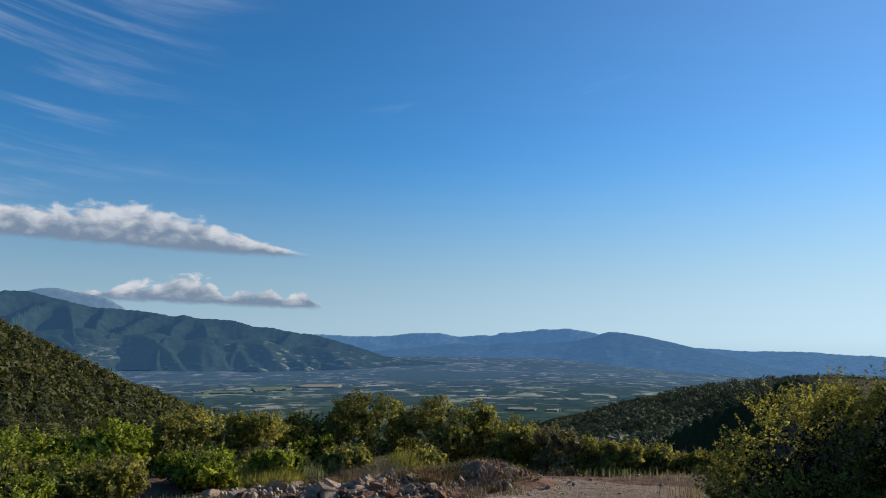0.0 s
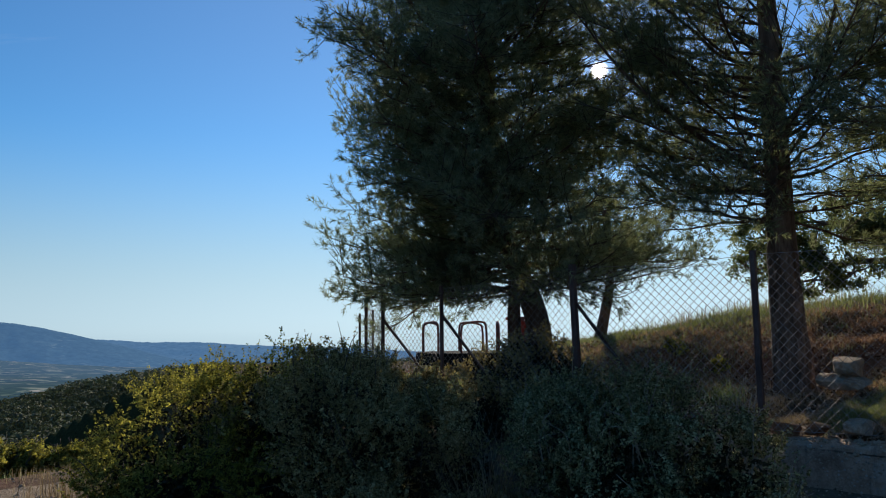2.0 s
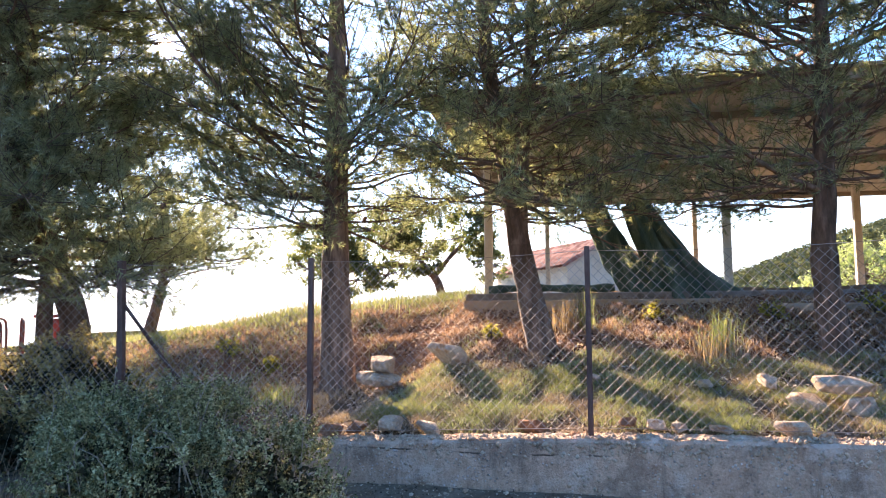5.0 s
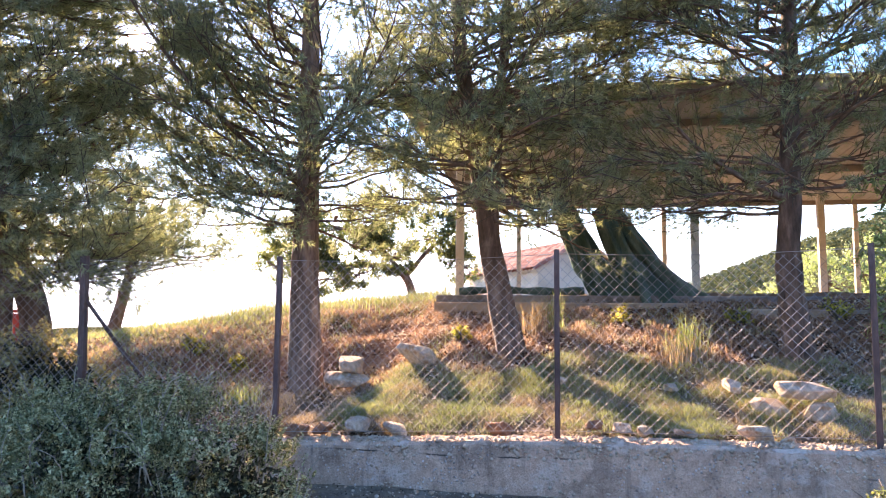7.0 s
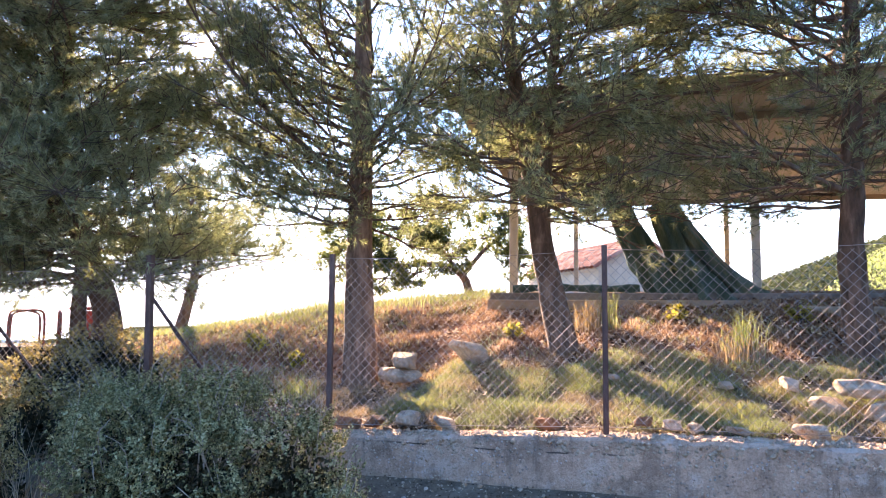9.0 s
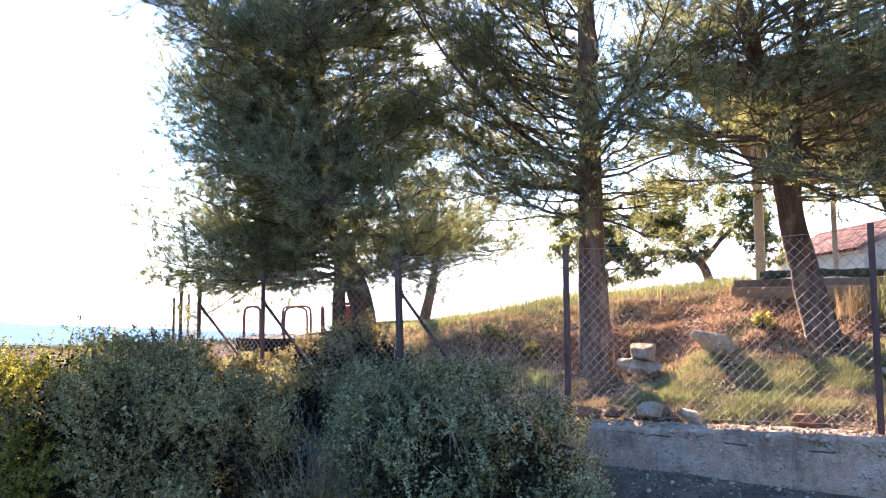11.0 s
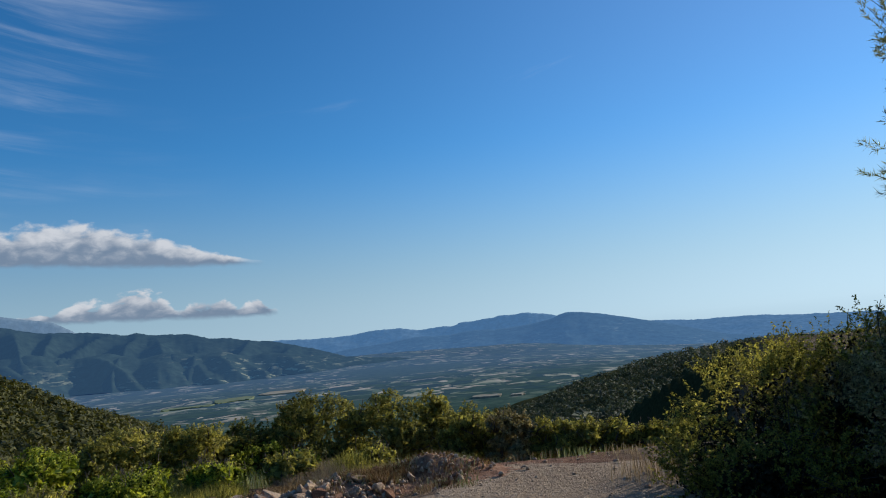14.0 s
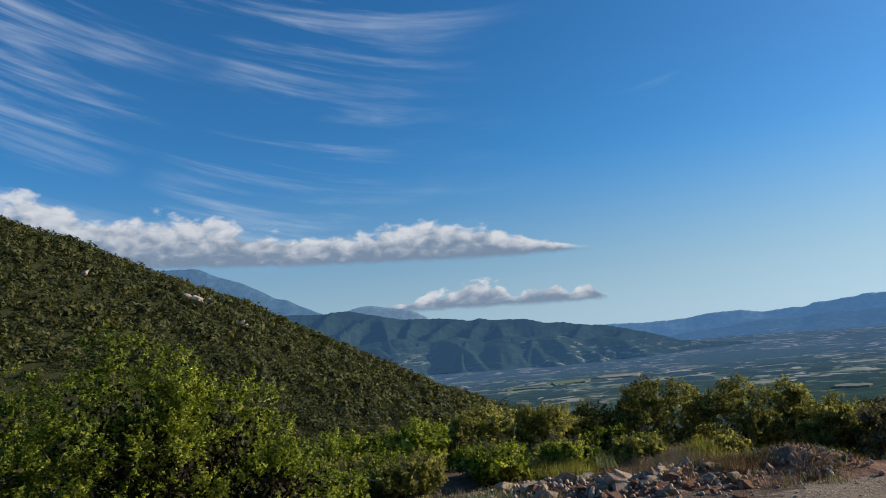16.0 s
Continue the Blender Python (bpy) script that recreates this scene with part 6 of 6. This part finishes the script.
def grass_patch(name, label, n, region, h, width, mat, seed, clump=0.0, lean=0.5, mask=None):
    rng = np.random.default_rng(seed)
    (x0, x1), (y0, y1) = region
    y = rng.uniform(y0, y1, n)
    s = rng.uniform(x0, x1, n)
    x = np.interp(y, FENCE[:, 0], FENCE[:, 1]) + s
    if clump:
        k = max(4, int(n / 70))
        cy = rng.uniform(y0, y1, k)
        cx = np.interp(cy, FENCE[:, 0], FENCE[:, 1]) + rng.uniform(x0, x1, k)
        i = rng.integers(0, k, n)
        x, y = cx[i] + rng.normal(0, clump, n), cy[i] + rng.normal(0, clump, n)
    if mask is not None:
        ok = mask(x, y) > rng.random(n)
        x, y = x[ok], y[ok]
    v, f = blades(x, y, h * rng.uniform(0.5, 1.25, len(x)), lean, width, rng)
    return thing(name, label, "grass", kind="stuff", data=mesh_np(name, v, f, mat))


def hummocks(name, label, n, count, region, radius, rise, h, width, mat, seed):
    """Rounded cushions of fine grass whose blades lean outwards."""
    rng = np.random.default_rng(seed)
    (x0, x1), (y0, y1) = region
    cy = rng.uniform(y0, y1, count)
    cx = np.interp(cy, FENCE[:, 0], FENCE[:, 1]) + rng.uniform(x0, x1, count)
    cr = radius * rng.uniform(0.5, 1.35, count)
    i = rng.choice(count, n, p=cr**2 / np.sum(cr**2))
    q, th = np.sqrt(rng.random(n)), rng.uniform(0, 6.28, n)
    x, y = cx[i] + q * cr[i] * np.cos(th), cy[i] + q * cr[i] * np.sin(th)
    z = height(x, y) + rise * (cr[i] / radius) * (1 - q**2)
    hh = h * rng.uniform(0.5, 1.25, n)
    d = np.stack([np.cos(th), np.sin(th), np.zeros(n)], -1) * (0.75 * q)[:, None] + rng.normal(0, 0.5, (n, 3)) * [1, 1, 0]
    w = unit(np.cross(d, [0, 0, 1])) * (width * rng.uniform(0.6, 1.3, n) * 0.5)[:, None]
    b = np.stack([x, y, z - 0.01], -1)
    up = np.stack([0 * hh, 0 * hh, hh], -1)
    t = b + d * hh[:, None] + up * 0.9
    v = np.stack([b - w, b + w, t], 1).reshape(-1, 3)
    return thing(name, label, "grass", kind="stuff", data=mesh_np(name, v, np.arange(3 * n).reshape(-1, 3), mat))


hummocks("grass", "cushions of short sunlit green grass behind the wall", 90000, 240, ((0.3, 2.1), (-4.5, 2.2)), 0.19, 0.055, 0.062, 0.0034, M_GRASS, 161)
hummocks("dry_grass", "cushions of dry yellow grass behind the wall", 40000, 150, ((0.25, 2.4), (-4.5, 3.4)), 0.17, 0.04, 0.07, 0.0034, M_DRY, 162)
hummocks("dry_weeds", "dry reddish weeds on the earth bank", 66000, 620, ((1.9, 4.6), (-4.5, 6.5)), 0.14, 0.03, 0.07, 0.005, M_REDWEED, 163)
hummocks("dry_weeds", "dry weeds along the foot of the dug bank", 12000, 120, ((1.6, 2.8), (2.0, 7.0)), 0.14, 0.03, 0.06, 0.005, M_DRY, 190)
def litter(label, n, region, size, mat, seed):
    """Dead leaves, straw and bits of bark strewn over the bank, each lying at its own tilt."""
    rng = np.random.default_rng(seed)
    (x0, x1), (y0, y1) = region
    y = rng.uniform(y0, y1, n)
    x = np.interp(y, FENCE[:, 0], FENCE[:, 1]) + rng.uniform(x0, x1, n)
    keep = wobble(x, y, 3.0, 5.0) + 0.6 * wobble(x, y, 9.0, 2.0) > rng.uniform(-1.1, 0.5, n)
    x, y = x[keep], y[keep]
    n = len(x)
    p = np.stack([x, y, height(x, y) + 0.004 + 0.03 * rng.random(n) ** 2], -1)
    v, f = leaf_tris(p, rng.normal(size=(n, 3)) * 0.6 + [0, 0, 1.0], size * rng.uniform(0.5, 1.5, n), 0.45, rng)
    return thing("leaf_litter", label, "litter", kind="stuff", data=mesh_np("leaf_litter", v, f, mat))


litter("dead leaves, straw and bark strewn over the earth bank", 42000, ((1.5, 4.4), (-5.0, 8.0)), 0.034, M_LITTER, 195)
litter("dead leaves and chips along the foot of the wall", 9000, ((-1.7, -0.18), (-4.5, 3.0)), 0.015, M_LITTER, 199)
litter("fallen needles and straw between the grass cushions", 14000, ((0.15, 1.7), (-5.0, 5.0)), 0.026, M_LITTER, 196)
grass_patch("tall_grass", "tall pale stalks standing on the crest of the bank", 260, ((4.0, 6.8), (1.4, 6.5)), 0.34, 0.008, M_DRY, 197, clump=0.25, lean=0.35)
grass_patch("tall_grass", "tall green grass on the crest of the bank", 1000, ((4.0, 6.5), (1.4, 6.5)), 0.26, 0.009, M_GRASS, 198, clump=0.25, lean=0.4)
grass_patch("green_tufts", "green tufts on the earth bank", 3200, ((1.7, 4.2), (-4.5, 7.0)), 0.08, 0.006, M_GRASS, 164, clump=0.09)
hummocks("tall_grass", "tall sunlit grass on top of the rise", 36000, 330, ((4.0, 9.5), (1.8, 12.0)), 0.30, 0.05, 0.12, 0.006, M_GRASS, 165)
grass_patch("tall_grass", "tall dry grass on top of the rise", 1500, ((4.0, 9.0), (1.5, 12.0)), 0.18, 0.007, M_DRY, 166, clump=0.3)
grass_patch("shade_grass", "rough grass under the big pine", 16000, ((0.1, 5.5), (3.6, 12.0)), 0.11, 0.008, M_GRASS, 167, clump=0.2)


rubble()


grass_patch("weeds", "dry grass and weeds beside the track", 1600, ((-10.2, -8.3), (5.8, 7.4)), 0.10, 0.007, M_DRY, 168, clump=0.16)
grass_patch("weeds", "green weeds beside the track", 2200, ((-10.2, -8.2), (5.8, 7.4)), 0.10, 0.007, M_GRASS, 169, clump=0.16)


def tuft(label, x, y, n, h, spread, mat, seed, name="grass_tuft", width=0.008, lean=0.45):
    rng = np.random.default_rng(seed)
    px, py = rng.normal(x, spread, n), rng.normal(y, spread, n)
    v, f = blades(px, py, h * rng.uniform(0.5, 1.15, n), lean, width, rng)
    v[:, 0] -= x
    v[:, 1] -= y
    z = ground_z(x, y)
    v[:, 2] -= z
    return thing(name, label, "grass tuft", (x, y, z), kind="stuff", data=mesh_np(name, v, f, mat))


def clump(label, x, y, radius, rise, h, n, mat, seed, width=0.004):
    """A low dome of fine stems that lean outwards, growing over the stones."""
    rng = np.random.default_rng(seed)
    q, th = np.sqrt(rng.random(n)), rng.uniform(0, 6.28, n)
    px, py = q * radius * np.cos(th) * 1.3, q * radius * np.sin(th)
    z = height(x + px, y + py) + heap_z(x + px, y + py) * 0.9 + rise * (1 - q**2) * (1 + 0.3 * np.sin(px * 9 + seed))
    hh = h * rng.uniform(0.4, 1.4, n)
    d = np.stack([np.cos(th) * q * 0.5, np.sin(th) * q * 0.5, np.ones(n)], -1) + rng.normal(0, 0.4, (n, 3))
    w = unit(np.cross(d, rng.normal(size=(n, 3)))) * width
    z0 = ground_z(x, y)
    p = np.stack([px, py, z - z0 - rise * 0.3], -1)
    v = np.stack([p - w, p + w, p + unit(d) * hh[:, None]], 1).reshape(-1, 3)
    return thing("weed_clump", label, "weeds", (x, y, z0), kind="stuff", data=mesh_np("weed_clump", v, np.arange(3 * n).reshape(-1, 3), mat))


clump("dry green weeds in a clump behind the rubble", -1.35, 9.0, 0.42, 0.10, 0.15, 6000, M_DRY, 201)
clump("green weeds in a clump behind the rubble", -1.05, 9.15, 0.40, 0.16, 0.17, 5000, M_OLIVE, 202)
clump("brown dead weeds over the earth heap", 0.0, 8.5, 0.52, 0.02, 0.06, 1100, M_DEADWEED, 203)
clump("brown dead weeds between the stones", -0.7, 8.2, 0.34, 0.03, 0.08, 4000, M_DEADWEED, 204)
clump("brown dead weeds between the stones", -1.65, 7.95, 0.30, 0.03, 0.09, 2600, M_DEADWEED, 205)
clump("green weeds by the stones", -2.6, 8.5, 0.36, 0.10, 0.14, 4000, M_OLIVE, 206)


tuft("tall bright green grass tuft on the bank", 8.1, -1.2, 130, 0.50, 0.09, M_GRASS, 171)
tuft("dry straw-coloured grass tuft at the foot of the bank", 8.0, -1.15, 200, 0.30, 0.13, M_DRY, 172)
tuft("dry straw-coloured grass tuft beside the leaning pine", 8.95, 0.4, 150, 0.42, 0.09, M_DRY, 173)
tuft("green grass tuft beside the leaning pine", 9.0, 0.2, 80, 0.5, 0.06, M_GRASS, 174)
tuft("green grass tuft below the bank", 7.3, 3.36, 150, 0.26, 0.10, M_GRASS, 175)
tuft("green grass tuft below the bank", 7.05, 3.8, 80, 0.24, 0.07, M_GRASS, 176)
tuft("pale reed-like grass sprouting between the shrubs", 3.9, 3.6, 170, 1.0, 0.09, M_DRY, 177, width=0.006, lean=1.2)
tuft("dry weed standing against the wall", 5.28, -1.3, 40, 0.30, 0.05, M_DRY, 191, width=0.005, lean=0.6)
tuft("dry grass at the foot of the wall", 5.2, 0.6, 60, 0.16, 0.12, M_DRY, 192, width=0.005)
tuft("dry grass behind the rubble", -1.2, 9.6, 350, 0.34, 0.36, M_DRY, 178, width=0.006)
tuft("green grass behind the rubble", -2.4, 10.1, 600, 0.32, 0.42, M_GRASS, 179, width=0.007)
tuft("dry weeds growing on the rubble", -0.8, 9.0, 420, 0.22, 0.3, M_DRY, 180, width=0.005)
tuft("green weeds growing by the rubble", -2.9, 9.2, 420, 0.28, 0.28, M_GRASS, 181, width=0.007)
tuft("dry grass where the track ends", 2.3, 8.70, 110, 0.13, 0.2, M_DRY, 231, width=0.006)
tuft("green grass where the track ends", 1.75, 9.10, 110, 0.13, 0.2, M_GRASS, 232, width=0.007)
tuft("dry grass where the track ends", 1.15, 9.45, 110, 0.13, 0.2, M_DRY, 233, width=0.006)
tuft("green grass where the track ends", 0.75, 9.75, 110, 0.13, 0.2, M_GRASS, 234, width=0.007)
tuft("dry grass at the edge of the track", 2.2, 7.2, 260, 0.3, 0.22, M_DRY, 182, width=0.007)
tuft("dry grass at the edge of the track", 5.6, 15.0, 400, 0.45, 0.4, M_DRY, 183, width=0.009)


# ---- pavilion behind the pines ----
def box_bm(x0, x1, y0, y1, z0, z1, bevel=0.0):
    bm = bmesh.new()
    bmesh.ops.create_cube(bm, size=1.0)
    for v in bm.verts:
        v.co = Vector((x0 + (v.co[0] + 0.5) * (x1 - x0), y0 + (v.co[1] + 0.5) * (y1 - y0), z0 + (v.co[2] + 0.5) * (z1 - z0)))
    if bevel:
        bmesh.ops.bevel(bm, geom=list(bm.edges), offset=bevel, segments=1, affect="EDGES")
    return bm


def pavilion():
    t = thing("pavilion", "open pavilion with a brown boarded roof on slim cream columns", "pavilion", (10.0, 0.0, 2.0))
    o = Vector((10.0, 0.0, 2.0))
    front, back, ya, yb, zf, zb = 9.9, 17.0, -9.0, 2.2, 4.64, 4.28
    roof = []
    # boards under the roof run from front to back
    n = 56
    me = None
    for i in range(n):
        y0 = ya + (yb - ya) * i / n
        y1 = ya + (yb - ya) * (i + 1) / n - 0.012
        if me is None:
            bm = bmesh.new()
            w = y1 - y0
            q = [bm.verts.new(p) for p in ((0, 0, 0), (back - front, 0, zb - zf), (back - front, w, zb - zf), (0, w, 0), (0, 0, 0.03), (back - front, 0, zb - zf + 0.03), (back - front, w, zb - zf + 0.03), (0, w, 0.03))]
            for f in ((3, 2, 1, 0), (4, 5, 6, 7), (0, 1, 5, 4), (1, 2, 6, 5), (2, 3, 7, 6), (3, 0, 4, 7)):
                bm.faces.new([q[k] for k in f])
            me = bpy.data.meshes.new("roof_board")
            bm.to_mesh(me)
            bm.free()
            me.materials.append(M_ROOFBOARD)
        b = attach("roof_board", me, t)
        b.location = (front - o.x, y0, zf - o.z + 0.004 * (i % 3))
    part("roof_sheet", box_bm(front - 0.2 - o.x, front + 0.02 - o.x, ya - 0.2, yb + 0.2, zf - 0.08 - o.z, zf + 0.10 - o.z), M_BEAM, t, "dark roof edge")
    bm = bmesh.new()
    q = [bm.verts.new((x - o.x, y, z - o.z)) for x, z in ((front - 0.25, zf + 0.06), (back + 0.2, zb + 0.06)) for y in (ya - 0.2, yb + 0.2)]
    r = [bm.verts.new((v.co[0], v.co[1], v.co[2] + 0.05)) for v in q]
    for f in ((q[0], q[1], q[3], q[2]), (r[2], r[3], r[1], r[0]), (q[0], r[0], r[1], q[1]), (q[1], r[1], r[3], q[3]), (q[3], r[3], r[2], q[2]), (q[2], r[2], r[0], q[0])):
        bm.faces.new(f)
    part("roof_cover", bm, M_BEAM, t)
    for x, z in ((11.0, zf - 0.10), (13.9, zf - 0.25), (17.0, zb - 0.02)):
        part("beam", box_bm(x - 0.045 - o.x, x + 0.045 - o.x, ya, yb, z - 0.07 - o.z, z + 0.04 - o.z), M_BEAM, t)
    for x, y, w in ((11.05, 1.65, 0.12), (11.0, -1.8, 0.11), (11.0, -5.3, 0.11), (17.0, 1.12, 0.10), (17.0, -2.17, 0.10), (15.4, -4.97, 0.13), (17.0, -6.2, 0.10)):
        zt = zf + (zb - zf) * (x - front) / (back - front) - 0.1
        part("column", box_bm(x - w / 2 - o.x, x + w / 2 - o.x, y - w / 2, y + w / 2, -0.05, zt - o.z, 0.01), M_COLUMN, t)
    return t


pavilion()


def platform():
    t = thing("platform", "low concrete platform with a brown edge", "platform", (10.0, 0, 1.6))
    part("edge", box_bm(-0.05, 0.12, -2.0, 1.85, -0.2, 0.26, 0.015), M_KERB, t)
    part("edge", box_bm(-0.75, -0.6, -9.0, -2.05, -0.25, 0.18, 0.015), M_KERB, t)
    part("slab", box_bm(0.12, 8.0, -9.0, 1.85, -0.1, 0.36, 0.01), M_CONCRETE, t)
    return t


platform()
roll = thing("rolled_mat", "long dark green mat rolled up on the platform", "mat", (10.35, 1.55, 2.02))
v, f = tube(smooth_path([(0, 0, 0), (0.02, -0.6, 0.02), (0.0, -1.2, 0.0), (0.03, -1.75, 0.01)], 14), 0.055 + 0.012 * np.sin(np.arange(14) * 1.7), 10)
attach("roll", mesh_np("roll", v, f, M_NET, smooth=True), roll)


def net_bundle(label, line, radius, seed):
    """A bundle of netting gathered round a leaning pole, with deep folds."""
    p = smooth_path(line, 24)
    base = p[0].copy()
    sides = 28
    v, f = tube(p - base, np.interp(np.linspace(0, 1, 24), [0, 0.3, 0.7, 1.0], radius), sides)
    axis = np.repeat(p - base, sides, 0)
    th = np.tile(np.arange(sides) * 2 * np.pi / sides, 24)
    u = np.repeat(np.linspace(0, 1, 24), sides)
    fold = 1 + 0.24 * np.sin(th * 6 + 2.5 * np.sin(u * 4 + seed)) + 0.10 * np.sin(th * 11 + u * 9 + seed)
    v = axis + (v - axis) * fold[:, None]
    t = thing("net_bundle", label, "netting", base, group="folded nets leaning on the platform")
    attach("net", mesh_np("net", v, f, M_NET, smooth=True), t)
    v, f = tube([p[0] - base, p[-1] - base + (p[-1] - p[-2])], [0.02, 0.02], 6)
    attach("pole", mesh_np("pole", v, f, M_BEAM), t)


net_bundle("dark green netting gathered round a leaning pole", [(10.4, -0.75, 1.75), (10.45, -0.42, 2.2), (10.45, -0.18, 2.6), (10.4, 0.1, 3.25)], [0.30, 0.20, 0.17, 0.14], 1.0)
net_bundle("dark green netting spreading at its foot", [(10.35, -1.15, 1.7), (10.4, -0.9, 2.15), (10.42, -0.72, 2.5), (10.39, -0.45, 3.2)], [0.36, 0.22, 0.15, 0.12], 2.0)
net_bundle("narrow slanting bundle of dark green netting", [(10.3, -1.75, 1.8), (10.38, -1.4, 2.1), (10.41, -1.1, 2.45), (10.39, -0.6, 3.15)], [0.16, 0.12, 0.10, 0.09], 3.0)


# ---- house with a tiled roof ----
def house():
    t = thing("house", "small cream plastered house with a red clay-tile roof", "house", (32.0, 1.2, 2.0))
    t.rotation_euler = (0, 0, radians(30))
    # the gable end and the long wall meet at the corner nearest the road
    y0, y1, depth, eave, ridge = -4.4, 0.0, 8.0, 1.85, 3.05
    ym = (y0 + y1) / 2
    bm = bmesh.new()
    a = [bm.verts.new(p) for p in ((0, y0, -0.6), (0, y1, -0.6), (0, y1, eave), (0, ym, ridge), (0, y0, eave))]
    b = [bm.verts.new((depth, v.co[1], v.co[2])) for v in a]
    bm.faces.new(a)
    bm.faces.new(b[::-1])
    for i in range(5):
        bm.faces.new((a[i], b[i], b[(i + 1) % 5], a[(i + 1) % 5]))
    bmesh.ops.recalc_face_normals(bm, faces=bm.faces)
    part("wall", bm, M_PLASTER, t)
    part("cornice", box_bm(-0.05, depth, y1 + 0.003, y1 + 0.10, eave - 0.16, eave - 0.03), M_PLASTER, t)
    # rows of barrel tiles on each slope
    def slope(name, p0, along, down, rows, cols):
        chunks = []
        al, dn = np.array(along), np.array(down)
        up = unit(np.cross(al, dn))
        if up[2] < 0:
            up = -up
        for c in range(cols):
            for r in range(rows):
                s = np.array(p0) + al * (c + 0.5) / cols + dn * r / rows + up * (0.02 + 0.02 * ((r + 1) % 2))
                e = s + dn / rows * 1.12 - up * 0.015
                w = np.linalg.norm(al) / cols * 0.52
                ang = np.linspace(0, np.pi, 5)
                ring = [unit(al) * w * math.cos(q) + up * w * 0.8 * math.sin(q) for q in ang]
                v = np.array([s + g for g in ring] + [e + g * 1.08 for g in ring])
                chunks.append((v, np.array([[i, i + 1, i + 6, i + 5] for i in range(4)])))
        v, f = join(chunks)
        ob = attach(name, mesh_np(name, v, f, M_TILE), t, "rows of red clay barrel tiles")
        ob["kind"] = "stuff"
    slope("roof_tiles", (-0.2, ym, ridge + 0.04), (depth + 0.3, 0, 0), (0, y1 - ym + 0.25, eave - ridge - 0.14), 12, 22)
    slope("roof_tiles", (-0.2, ym, ridge + 0.04), (depth + 0.3, 0, 0), (0, y0 - ym - 0.25, eave - ridge - 0.14), 12, 22)
    part("ridge_cap", box_bm(-0.2, depth + 0.1, ym - 0.09, ym + 0.09, ridge, ridge + 0.11, 0.04), M_TILE, t)
    return t


house()


# ---- play equipment and red box by the big pine ----
def carousel():
    o = np.array((9.6, 9.56, ground_z(9.6, 9.56) + 0.26))
    t = thing("play_platform", "old playground platform with rusty red pipe railings", "play equipment", o)
    bm = bmesh.new()
    bmesh.ops.create_cone(bm, cap_ends=True, segments=28, radius1=0.85, radius2=0.85, depth=0.22)
    part("deck", bm, M_DECK, t, "black rubber-edged round deck")
    bm = bmesh.new()
    bmesh.ops.create_cone(bm, cap_ends=True, segments=16, radius1=0.34, radius2=0.26, depth=0.4, matrix=Matrix.Translation((0, 0, -0.29)))
    part("pedestal", bm, M_CONCRETE, t, "grey concrete footing")
    for i in range(5):
        a = i * 2 * math.pi / 5 + 0.5
        c, s = math.cos(a), math.sin(a)
        w = np.array([-s, c, 0.0])
        m = np.array([c, s, 0.0]) * 0.7
        pts = smooth_path([m - w * 0.24, m - w * 0.24 + [0, 0, 0.48], m - w * 0.17 + [0, 0, 0.63], m + w * 0.17 + [0, 0, 0.66], m + w * 0.24 + [0, 0, 0.5], m + w * 0.24], 22)
        v, f = tube(pts, [0.02] * 22, 8)
        attach("railing", mesh_np("railing", v, f, M_PIPE, smooth=True), t)


carousel()
BOX_H = 1.70 - ground_z(8.46, 7.06)
redbox = thing("red_box", "faded red plastic box standing behind the pine trunk", "box", (8.46, 7.06, ground_z(8.46, 7.06)))
part("body", box_bm(-0.16, 0.16, -0.2, 0.2, 0.0, BOX_H - 0.05, 0.02), M_RED, redbox)
part("lid", box_bm(-0.18, 0.18, -0.22, 0.22, BOX_H - 0.045, BOX_H, 0.015), M_RED, redbox)
gate = thing("gate_panel", "narrow wire-mesh panel between two thin posts", "gate", (6.75, 8.75, ground_z(6.75, 8.75)))
for y, h in ((-0.16, 1.2), (0.0, 1.35), (0.17, 1.15)):
    part("upright", box_bm(-0.014, 0.014, y - 0.014, y + 0.014, -0.05, h, 0.003), M_POST, gate)
wires = [tube([(0.0, -0.15, z), (0.0, 0.16, z + 0.01)], [0.002, 0.002], 4) for z in np.arange(0.15, 1.15, 0.06)]
wires += [tube([(0.004, y, 0.1), (0.004, y, 1.12)], [0.002, 0.002], 4) for y in np.arange(-0.11, 0.16, 0.05)]
v, f = join(wires)
attach("mesh", mesh_np("mesh", v, f, M_WIRE), gate)["kind"] = "stuff"
